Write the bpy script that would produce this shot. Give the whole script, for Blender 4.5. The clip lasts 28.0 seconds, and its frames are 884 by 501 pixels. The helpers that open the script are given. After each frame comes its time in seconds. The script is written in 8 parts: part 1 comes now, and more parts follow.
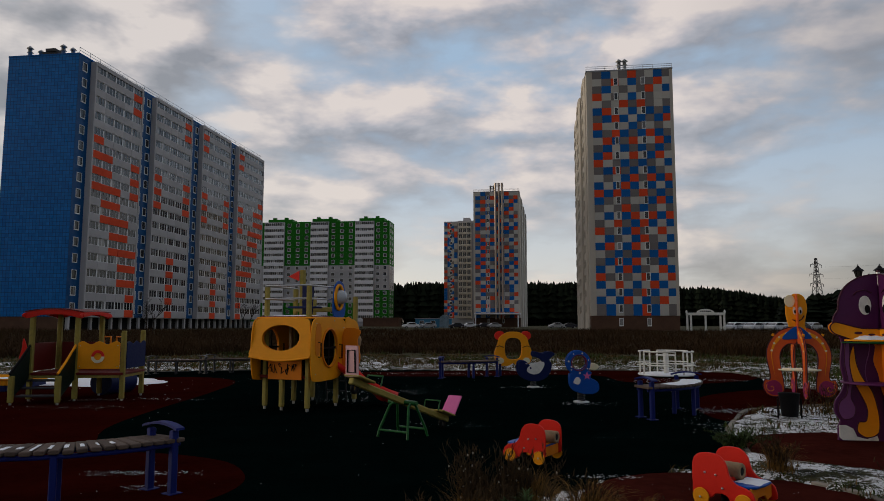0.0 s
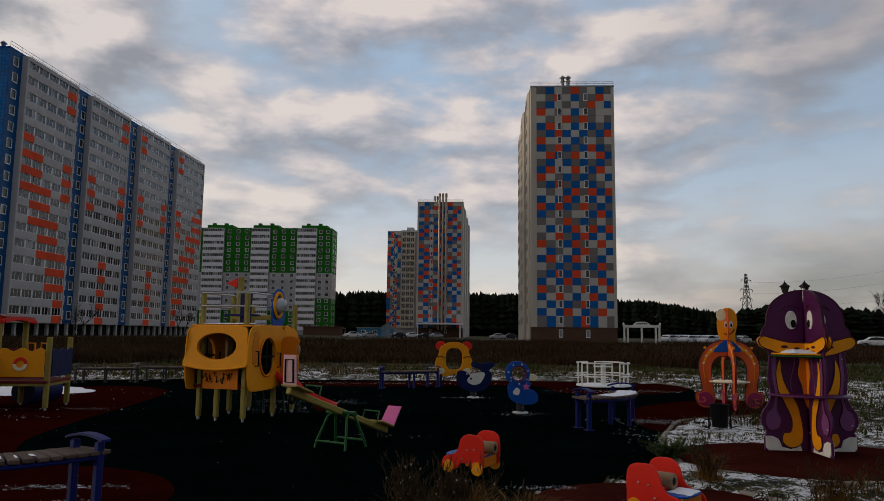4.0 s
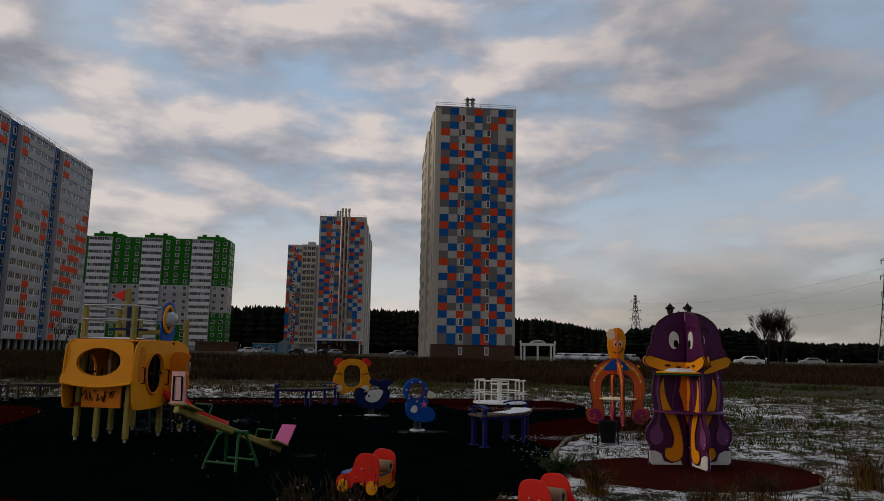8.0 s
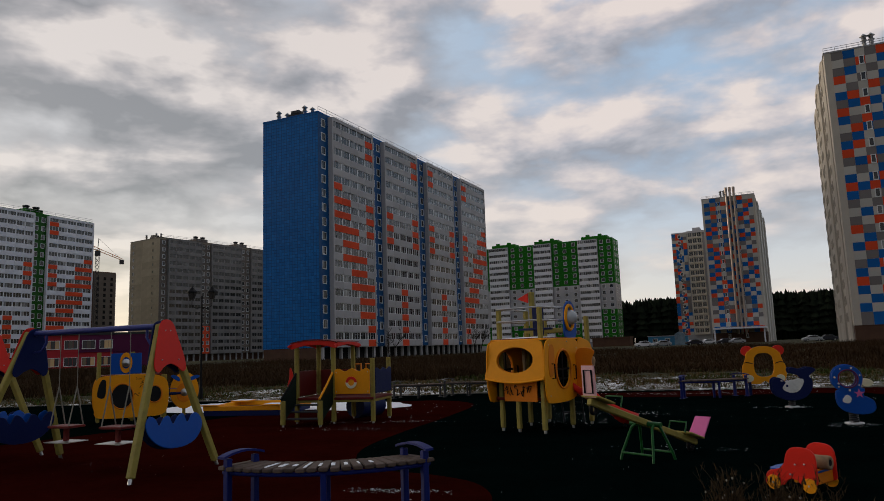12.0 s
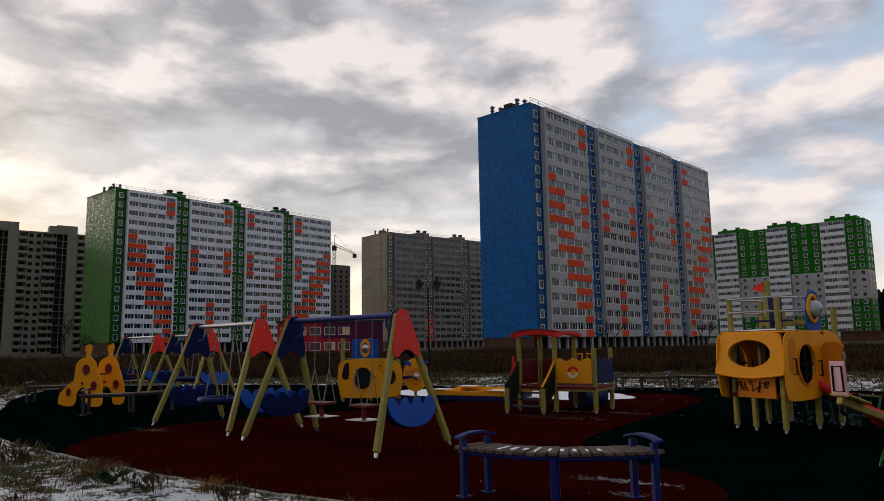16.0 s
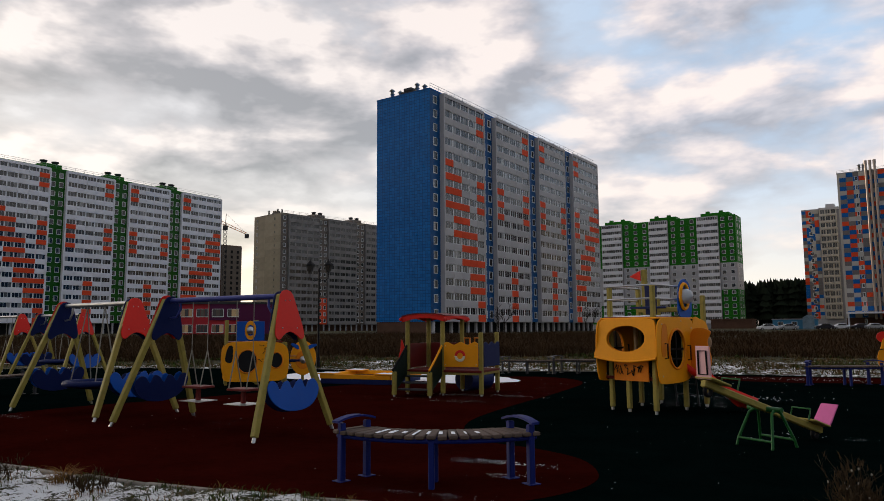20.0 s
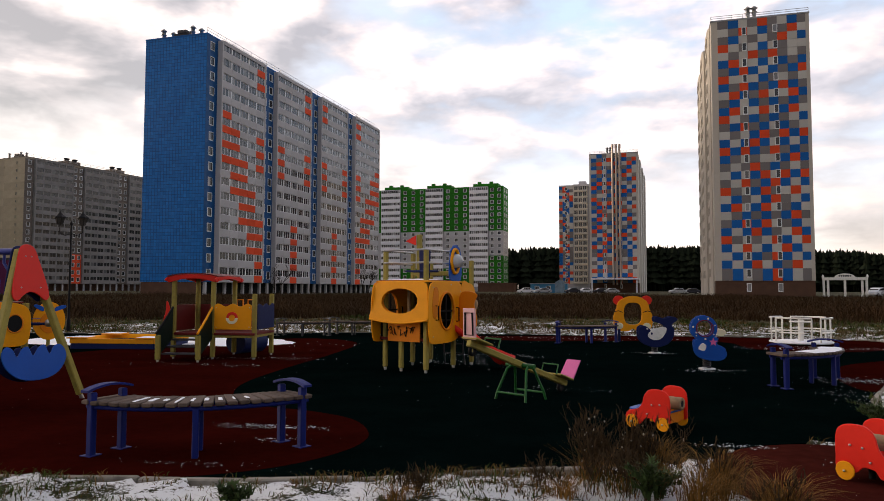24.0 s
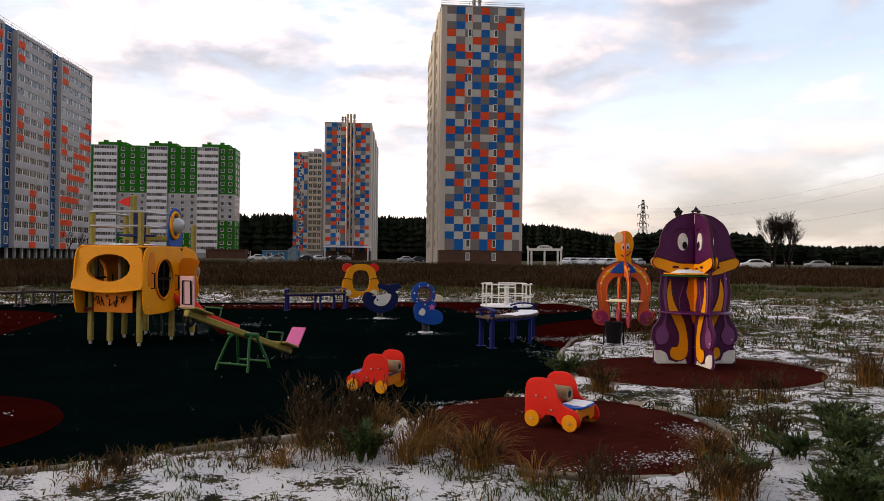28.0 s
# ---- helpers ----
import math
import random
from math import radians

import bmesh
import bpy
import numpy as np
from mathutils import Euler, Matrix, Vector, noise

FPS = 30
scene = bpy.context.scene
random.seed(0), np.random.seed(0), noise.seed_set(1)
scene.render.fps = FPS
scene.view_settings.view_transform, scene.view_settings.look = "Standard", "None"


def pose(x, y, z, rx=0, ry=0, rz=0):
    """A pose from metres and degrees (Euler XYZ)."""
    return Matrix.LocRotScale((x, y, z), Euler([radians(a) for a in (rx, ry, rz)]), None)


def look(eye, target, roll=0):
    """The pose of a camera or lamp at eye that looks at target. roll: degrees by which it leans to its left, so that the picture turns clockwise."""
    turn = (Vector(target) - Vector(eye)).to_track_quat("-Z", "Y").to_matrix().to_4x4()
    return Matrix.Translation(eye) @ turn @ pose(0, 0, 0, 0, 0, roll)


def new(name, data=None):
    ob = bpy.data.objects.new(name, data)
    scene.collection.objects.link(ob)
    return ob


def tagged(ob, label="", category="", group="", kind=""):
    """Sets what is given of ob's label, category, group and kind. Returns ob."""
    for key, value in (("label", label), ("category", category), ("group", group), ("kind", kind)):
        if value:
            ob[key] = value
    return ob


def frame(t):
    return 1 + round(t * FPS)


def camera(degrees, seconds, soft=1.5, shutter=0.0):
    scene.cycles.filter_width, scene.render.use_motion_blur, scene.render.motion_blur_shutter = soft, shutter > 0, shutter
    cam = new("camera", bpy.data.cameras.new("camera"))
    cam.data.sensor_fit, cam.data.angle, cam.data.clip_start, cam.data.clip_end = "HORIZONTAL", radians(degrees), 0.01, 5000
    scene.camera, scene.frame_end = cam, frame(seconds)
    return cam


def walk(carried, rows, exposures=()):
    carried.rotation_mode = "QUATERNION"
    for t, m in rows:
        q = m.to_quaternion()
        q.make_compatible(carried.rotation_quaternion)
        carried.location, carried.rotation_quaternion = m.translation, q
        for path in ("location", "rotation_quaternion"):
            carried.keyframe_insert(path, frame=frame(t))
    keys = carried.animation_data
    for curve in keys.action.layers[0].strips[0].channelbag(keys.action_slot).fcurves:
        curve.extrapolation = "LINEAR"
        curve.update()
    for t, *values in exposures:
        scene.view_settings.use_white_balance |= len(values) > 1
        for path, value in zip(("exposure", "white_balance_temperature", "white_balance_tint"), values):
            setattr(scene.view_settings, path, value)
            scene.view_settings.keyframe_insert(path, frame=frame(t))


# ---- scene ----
cam = camera(64.2, 28.0, soft=0.4)
# seconds, eye x y z, yaw, pitch, roll
ROWS = [
    (0.0, 0.016, -0.010, 1.640, -0.22, 5.95, -0.07),
    (0.5, 0.012, -0.005, 1.641, -0.22, 6.30, -0.40),
    (1.0, 0.012, -0.018, 1.635, -0.00, 6.00, -0.33),
    (1.5, 0.017, -0.014, 1.641, -0.98, 6.39, -0.80),
    (2.0, 0.017, 0.005, 1.636, -4.00, 6.36, -0.76),
    (2.5, 0.017, 0.026, 1.637, -4.60, 6.20, -0.47),
    (4.5, 0.032, 0.017, 1.647, -5.35, 7.12, -0.99),
    (5.0, 0.026, 0.029, 1.650, -9.54, 7.40, -1.33),
    (5.5, 0.032, 0.033, 1.649, -9.60, 7.25, -1.22),
    (6.0, 0.029, 0.044, 1.647, -9.09, 7.36, -0.92),
    (6.5, 0.030, 0.039, 1.643, -9.56, 7.46, -1.31),
    (7.0, 0.014, 0.038, 1.643, -8.97, 7.28, -1.30),
    (7.5, 0.033, 0.018, 1.655, -9.80, 8.05, -1.78),
    (8.0, 0.044, 0.004, 1.651, -12.98, 8.24, -1.10),
    (8.5, 0.033, 0.017, 1.649, -12.52, 8.05, -0.79),
    (9.0, 0.017, 0.055, 1.638, -10.71, 7.71, -0.88),
    (9.5, -0.012, 0.093, 1.626, -4.63, 7.52, -0.00),
    (10.0, -0.062, 0.072, 1.616, 5.27, 7.66, 0.13),
    (10.5, -0.083, 0.045, 1.621, 13.70, 7.42, 0.33),
    (11.0, -0.075, 0.037, 1.623, 17.01, 7.66, 0.93),
    (11.5, -0.061, 0.030, 1.620, 17.63, 7.91, 1.37),
    (12.0, -0.046, 0.015, 1.622, 18.12, 8.01, 1.98),
    (12.5, -0.042, 0.010, 1.621, 18.55, 7.94, 2.81),
    (14.5, -0.050, 0.007, 1.620, 19.26, 7.90, 1.38),
    (15.0, -0.025, -0.018, 1.616, 19.34, 7.94, 1.22),
    (15.5, -0.043, -0.110, 1.613, 25.45, 7.32, 1.03),
    (16.0, -0.039, -0.204, 1.621, 35.48, 7.63, 0.94),
    (16.5, -0.005, -0.255, 1.614, 42.31, 8.20, 0.86),
    (17.0, -0.025, -0.252, 1.608, 45.28, 7.02, 1.30),
    (17.5, -0.037, -0.254, 1.607, 46.34, 6.55, 0.65),
    (18.0, -0.018, -0.239, 1.609, 46.38, 6.85, 1.81),
    (18.5, -0.027, -0.181, 1.602, 44.24, 7.32, 1.31),
    (19.0, -0.032, -0.128, 1.599, 39.58, 7.03, 0.82),
    (19.5, -0.023, -0.077, 1.599, 34.52, 7.22, 0.83),
    (20.0, -0.007, -0.009, 1.601, 26.95, 6.26, 0.39),
    (20.5, -0.015, 0.035, 1.614, 20.45, 6.52, -0.50),
    (21.0, -0.005, 0.035, 1.604, 15.04, 6.00, -0.60),
    (21.5, -0.007, 0.045, 1.613, 11.12, 5.73, -0.91),
    (22.0, 0.007, 0.030, 1.609, 9.90, 5.52, -0.37),
    (22.5, -0.010, 0.047, 1.608, 9.60, 4.77, -0.41),
    (24.5, -0.017, 0.074, 1.607, 8.68, 2.54, -0.08),
    (25.0, -0.007, 0.057, 1.610, 7.94, 1.90, -0.11),
    (25.5, 0.024, 0.069, 1.601, 6.20, 1.57, -0.07),
    (26.0, 0.024, 0.110, 1.603, 2.44, 0.88, -0.68),
    (26.5, 0.044, 0.128, 1.604, -2.03, 1.07, -0.64),
    (27.0, 0.054, 0.139, 1.600, -6.52, 1.05, -0.79),
    (27.5, 0.065, 0.129, 1.605, -9.26, 0.61, -0.62),
    (28.0, 0.080, 0.132, 1.612, -12.36, 0.63, -0.68),
]
EXPOSURES = [(0, -0.08, 6200, 8), (5, -0.1, 6250, 9), (9, -0.22, 6250, 9), (12, 0.02, 6250, 9), (15, 0.13, 6300, 10), (17, 0.38, 6250, 11), (20, 0.42, 6300, 10), (22.5, 0.58, 6350, 11), (24.5, 0.93, 6700, 15), (28, 0.96, 6700, 15)]
walk(cam, [(t, pose(x, y, z, 90 + pitch, roll, yaw)) for t, x, y, z, yaw, pitch, roll in ROWS], EXPOSURES)

# ---- sky and sun ----
SUN_AZ, SUN_EL = -82.0, 9.0  # degrees from +y towards +x, degrees up
world = bpy.data.worlds.new("sky")
scene.world = world
world.use_nodes = True
wt = world.node_tree
wt.nodes.clear()


def wn(kind, **values):
    n = wt.nodes.new(kind)
    for k, v in values.items():
        n.inputs[k].default_value = v
    return n


def wmath(op, a, b=None, c=None):
    n = wt.nodes.new("ShaderNodeMath")
    n.operation = op
    for i, v in enumerate((a, b, c)):
        if v is None:
            continue
        if isinstance(v, (int, float)):
            n.inputs[i].default_value = v
        else:
            wt.links.new(v, n.inputs[i])
    return n.outputs[0]


def wmix(fac, a, b):
    n = wt.nodes.new("ShaderNodeMix")
    n.data_type = "RGBA"
    for i, v in ((0, fac), (6, a), (7, b)):
        if isinstance(v, (int, float)):
            n.inputs[i].default_value = v
        elif isinstance(v, tuple):
            n.inputs[i].default_value = (*v, 1)
        else:
            wt.links.new(v, n.inputs[i])
    return n.outputs[2]


def wramp(value, stops):
    n = wt.nodes.new("ShaderNodeValToRGB")
    while len(n.color_ramp.elements) < len(stops):
        n.color_ramp.elements.new(0.5)
    for e, (p, c) in zip(n.color_ramp.elements, stops):
        e.position, e.color = p, (*c, 1) if isinstance(c, tuple) else (c, c, c, 1)
    wt.links.new(value, n.inputs[0])
    return n.outputs[0]


sky = wt.nodes.new("ShaderNodeTexSky")
sky.sky_type = "NISHITA"
sky.sun_disc = False
sky.sun_elevation = radians(SUN_EL)
sky.sun_rotation = radians(SUN_AZ)
coord = wt.nodes.new("ShaderNodeTexCoord")
sep = wt.nodes.new("ShaderNodeSeparateXYZ")
wt.links.new(coord.outputs["Generated"], sep.inputs[0])
dx, dy, dz = sep.outputs
up_ = wmath("MAXIMUM", dz, 0.0)
sx, sy = math.sin(radians(SUN_AZ)), math.cos(radians(SUN_AZ))


def cloud_field(shift):
    """Density of lumpy cloud in layers along the horizon; shift moves the sample towards the sun and up."""
    comb = wt.nodes.new("ShaderNodeCombineXYZ")
    wt.links.new(wmath("ADD", dx, shift * sx), comb.inputs[0])
    wt.links.new(wmath("ADD", dy, shift * sy), comb.inputs[1])
    wt.links.new(wmath("MULTIPLY_ADD", wmath("POWER", up_, 0.8), 2.3, shift * 2.2), comb.inputs[2])
    big = wn("ShaderNodeTexNoise", Scale=2.4, Detail=2.0, Roughness=0.5, Distortion=0.0)
    lump = wn("ShaderNodeTexNoise", Scale=5.6, Detail=5.0, Roughness=0.52, Distortion=0.12)
    for n in (big, lump):
        wt.links.new(comb.outputs[0], n.inputs["Vector"])
    return wmath("ADD", wmath("MULTIPLY", big.outputs["Fac"], 0.42), wmath("MULTIPLY", lump.outputs["Fac"], 0.58))


dens, dens_sun = cloud_field(0.0), cloud_field(0.03)
edge = wmath("MULTIPLY_ADD", wmath("SUBTRACT", dens, dens_sun), 3.0, 0.5)  # bright where the cloud thins towards the sun
# nearness to the low sun: 1 beside it, 0 away from it
side = wmath("ADD", wmath("MULTIPLY", dx, sx), wmath("MULTIPLY", dy, sy))
glow = wramp(wmath("MULTIPLY_ADD", side, 0.5, 0.5), [(0.50, 0.0), (1.0, 1.0)])
low = wramp(up_, [(0.0, 1.0), (0.26, 0.0)])
deck = wramp(wmath("MULTIPLY_ADD", side, 0.5, 0.5), [(0.62, 0.0), (0.84, 1.0)])
cover = wramp(wmath("MULTIPLY_ADD", deck, 0.05, dens), [(0.415, 0.0), (0.53, 1.0)])
clear = wmix(low, wmix(deck, (0.42, 0.54, 0.69), (0.62, 0.58, 0.56)), (0.84, 0.74, 0.65))
shade = wramp(edge, [(0.30, (0.35, 0.33, 0.35)), (0.46, (0.51, 0.47, 0.48)), (0.57, (0.68, 0.585, 0.56)), (0.74, (0.93, 0.77, 0.67))])
cloud = wmix(wmath("MULTIPLY", low, 0.25), shade, (0.74, 0.60, 0.53))
warm = wmix(wmath("MULTIPLY", deck, 0.85), cloud, wramp(edge, [(0.28, (0.24, 0.22, 0.21)), (0.5, (0.42, 0.375, 0.355)), (0.74, (0.80, 0.70, 0.63))]))
body = wmix(wmath("MULTIPLY", cover, 0.92), clear, warm)
# a grey bank drawing in on the side away from the sunset
bank = wmath("MULTIPLY", wramp(dx, [(0.30, 0.0), (0.54, 1.0)]), wmath("MULTIPLY", wramp(up_, [(0.0, 0.75), (0.07, 1.0), (0.15, 0.40), (0.22, 0.25), (0.29, 0.6)]), wramp(dens, [(0.38, 0.50), (0.50, 1.0)])))
body = wmix(bank, body, (0.265, 0.245, 0.25))
lit = wmix(wmath("MULTIPLY", glow, wmath("MULTIPLY_ADD", wramp(up_, [(0.03, 1.0), (0.17, 0.0)]), 0.75, 0.0)), body, (1.25, 1.02, 0.74))
nish = wt.nodes.new("ShaderNodeVectorMath")
nish.operation = "SCALE"
nish.inputs["Scale"].default_value = 0.03
wt.links.new(sky.outputs[0], nish.inputs[0])
total = wt.nodes.new("ShaderNodeVectorMath")
total.operation = "ADD"
wt.links.new(nish.outputs[0], total.inputs[0])
wt.links.new(lit, total.inputs[1])
bg = wn("ShaderNodeBackground", Strength=0.85)
# dusk: the sky darkens overhead and away from the sunset
dusk = wmath("MULTIPLY", wramp(up_, [(0.50, 1.0), (0.80, 0.85)]), wramp(wmath("MULTIPLY_ADD", dy, 0.5, 0.5), [(0.10, 0.55), (0.55, 1.0)]))
dim = wt.nodes.new("ShaderNodeVectorMath")
dim.operation = "SCALE"
wt.links.new(total.outputs[0], dim.inputs[0])
wt.links.new(dusk, dim.inputs["Scale"])
wt.links.new(dim.outputs[0], bg.inputs["Color"])
wo = wt.nodes.new("ShaderNodeOutputWorld")
wt.links.new(bg.outputs[0], wo.inputs[0])

sun = new("sun", bpy.data.lights.new("sun", "SUN"))
sun.data.energy, sun.data.angle, sun.data.color = 0.95, radians(14), (1.0, 0.84, 0.66)
ce = math.cos(radians(SUN_EL))
sun.matrix_world = look((sx * ce * 100, sy * ce * 100, math.sin(radians(SUN_EL)) * 100), (0, 0, 0))

# ---- materials ----
def mat(name, col, rough=0.6, metal=0.0, scale=4.0, var=0.14, bump=0.0, rand=0.0, island=0.0, dirt=0.0, dirt_col=(0.05, 0.045, 0.04), spec=0.2):
    """A surface with colour variation at two scales, wear in its gloss and a fine relief."""
    m = bpy.data.materials.new(name)
    m.use_nodes = True
    t = m.node_tree
    p = t.nodes["Principled BSDF"]
    p.inputs["Metallic"].default_value, p.inputs["Specular IOR Level"].default_value = metal, spec
    tc = t.nodes.new("ShaderNodeTexCoord")

    def noise_(s, d=4.0):
        n = t.nodes.new("ShaderNodeTexNoise")
        n.inputs["Scale"].default_value, n.inputs["Detail"].default_value = s, d
        t.links.new(tc.outputs["Object"], n.inputs["Vector"])
        return n.outputs["Fac"]

    def mth(op, a, b):
        n = t.nodes.new("ShaderNodeMath")
        n.operation = op
        for i, v in enumerate((a, b)):
            if isinstance(v, (int, float)):
                n.inputs[i].default_value = v
            else:
                t.links.new(v, n.inputs[i])
        return n.outputs[0]

    a, b = noise_(scale), noise_(scale * 7.3, 6.0)
    k = mth("ADD", mth("MULTIPLY", a, 0.6), mth("MULTIPLY", b, 0.4))
    k = mth("ADD", mth("MULTIPLY", mth("SUBTRACT", k, 0.5), 4 * var), 1.0)
    if rand:
        info = t.nodes.new("ShaderNodeObjectInfo")
        k = mth("MULTIPLY", k, mth("ADD", mth("MULTIPLY", info.outputs["Random"], 2 * rand), 1 - rand))
    if island:
        geo = t.nodes.new("ShaderNodeNewGeometry")
        k = mth("MULTIPLY", k, mth("ADD", mth("MULTIPLY", geo.outputs["Random Per Island"], 2 * island), 1 - island))
    vm = t.nodes.new("ShaderNodeVectorMath")
    vm.operation = "SCALE"
    vm.inputs[0].default_value = col
    t.links.new(k, vm.inputs["Scale"])
    out = vm.outputs[0]
    if dirt:
        r = t.nodes.new("ShaderNodeValToRGB")
        r.color_ramp.elements[0].position, r.color_ramp.elements[1].position = 0.5, 0.72
        t.links.new(noise_(scale * 1.7, 8.0), r.inputs[0])
        mx = t.nodes.new("ShaderNodeMix")
        mx.data_type = "RGBA"
        t.links.new(mth("MULTIPLY", r.outputs[0], dirt), mx.inputs[0])
        t.links.new(out, mx.inputs[6])
        mx.inputs[7].default_value = (*dirt_col, 1)
        out = mx.outputs[2]
    t.links.new(out, p.inputs["Base Color"])
    t.links.new(mth("ADD", mth("MULTIPLY", mth("SUBTRACT", b, 0.5), 0.35), rough), p.inputs["Roughness"])
    if bump:
        bn = t.nodes.new("ShaderNodeBump")
        bn.inputs["Strength"].default_value, bn.inputs["Distance"].default_value = 0.6, bump
        t.links.new(b, bn.inputs["Height"])
        t.links.new(bn.outputs[0], p.inputs["Normal"])
    return m


def pane_mat(name, dark, light, share, gloss=0.12):
    """Window panes: mostly dark, some with pale curtains or a painted reflection, each pane its own."""
    m = bpy.data.materials.new(name)
    m.use_nodes = True
    t = m.node_tree
    p = t.nodes["Principled BSDF"]
    geo, info = t.nodes.new("ShaderNodeNewGeometry"), t.nodes.new("ShaderNodeObjectInfo")
    cb, wnz = t.nodes.new("ShaderNodeCombineXYZ"), t.nodes.new("ShaderNodeTexWhiteNoise")
    t.links.new(geo.outputs["Random Per Island"], cb.inputs[0])
    t.links.new(info.outputs["Random"], cb.inputs[1])
    t.links.new(cb.outputs[0], wnz.inputs["Vector"])
    r = t.nodes.new("ShaderNodeValToRGB")
    r.color_ramp.elements[0].position, r.color_ramp.elements[1].position = 1 - share - 0.12, min(1.0, 1.02 - share * 0.4)
    r.color_ramp.elements[0].color, r.color_ramp.elements[1].color = (*dark, 1), (*light, 1)
    t.links.new(wnz.outputs["Value"], r.inputs[0])
    t.links.new(r.outputs[0], p.inputs["Base Color"])
    p.inputs["Roughness"].default_value = gloss
    p.inputs["Specular IOR Level"].default_value = 0.6
    return m


def tile_mat(name, col, size, rough=0.35, var=0.12, joint=0.42):
    """Facade cladding in square tiles with thin joints, seen from afar."""
    m = mat(name, col, rough, 0, 0.12, var, 0, spec=0.15)
    t = m.node_tree
    p = t.nodes["Principled BSDF"]
    tc = t.nodes.new("ShaderNodeTexCoord")
    mp = t.nodes.new("ShaderNodeMapping")
    t.links.new(tc.outputs["Object"], mp.inputs["Vector"])
    mp.inputs["Rotation"].default_value = (radians(90), 0, 0)
    br = t.nodes.new("ShaderNodeTexBrick")
    br.offset = 0.0
    br.inputs["Scale"].default_value = 1.0
    br.inputs["Brick Width"].default_value, br.inputs["Row Height"].default_value = size, size
    br.inputs["Mortar Size"].default_value = 0.045
    br.inputs["Color1"].default_value, br.inputs["Color2"].default_value = (1, 1, 1, 1), (0.74, 0.76, 0.78, 1)
    br.inputs["Mortar"].default_value = (joint, joint, joint, 1)
    t.links.new(mp.outputs[0], br.inputs["Vector"])
    mx = t.nodes.new("ShaderNodeMix")
    mx.data_type, mx.blend_type = "RGBA", "MULTIPLY"
    mx.inputs[0].default_value = 1.0
    src = p.inputs["Base Color"].links[0].from_socket
    t.links.new(src, mx.inputs[6])
    t.links.new(br.outputs["Color"], mx.inputs[7])
    t.links.new(mx.outputs[2], p.inputs["Base Color"])
    bn = t.nodes.new("ShaderNodeBump")
    bn.inputs["Strength"].default_value, bn.inputs["Distance"].default_value = 0.5, 0.03
    t.links.new(br.outputs["Color"], bn.inputs["Height"])
    # each tile hangs a little out of true
    cell, wob = t.nodes.new("ShaderNodeVectorMath"), t.nodes.new("ShaderNodeTexWhiteNoise")
    cell.operation = "SNAP"
    cell.inputs[1].default_value = (size, size, size)
    t.links.new(tc.outputs["Object"], cell.inputs[0])
    t.links.new(cell.outputs[0], wob.inputs["Vector"])
    off, scl, tot, nrm = (t.nodes.new("ShaderNodeVectorMath") for _ in range(4))
    off.operation, scl.operation, tot.operation, nrm.operation = "SUBTRACT", "SCALE", "ADD", "NORMALIZE"
    off.inputs[1].default_value = (0.5, 0.5, 0.5)
    scl.inputs["Scale"].default_value = 0.16
    t.links.new(wob.outputs["Color"], off.inputs[0])
    t.links.new(off.outputs[0], scl.inputs[0])
    t.links.new(bn.outputs[0], tot.inputs[0])
    t.links.new(scl.outputs[0], tot.inputs[1])
    t.links.new(tot.outputs[0], nrm.inputs[0])
    t.links.new(nrm.outputs[0], p.inputs["Normal"])
    return m


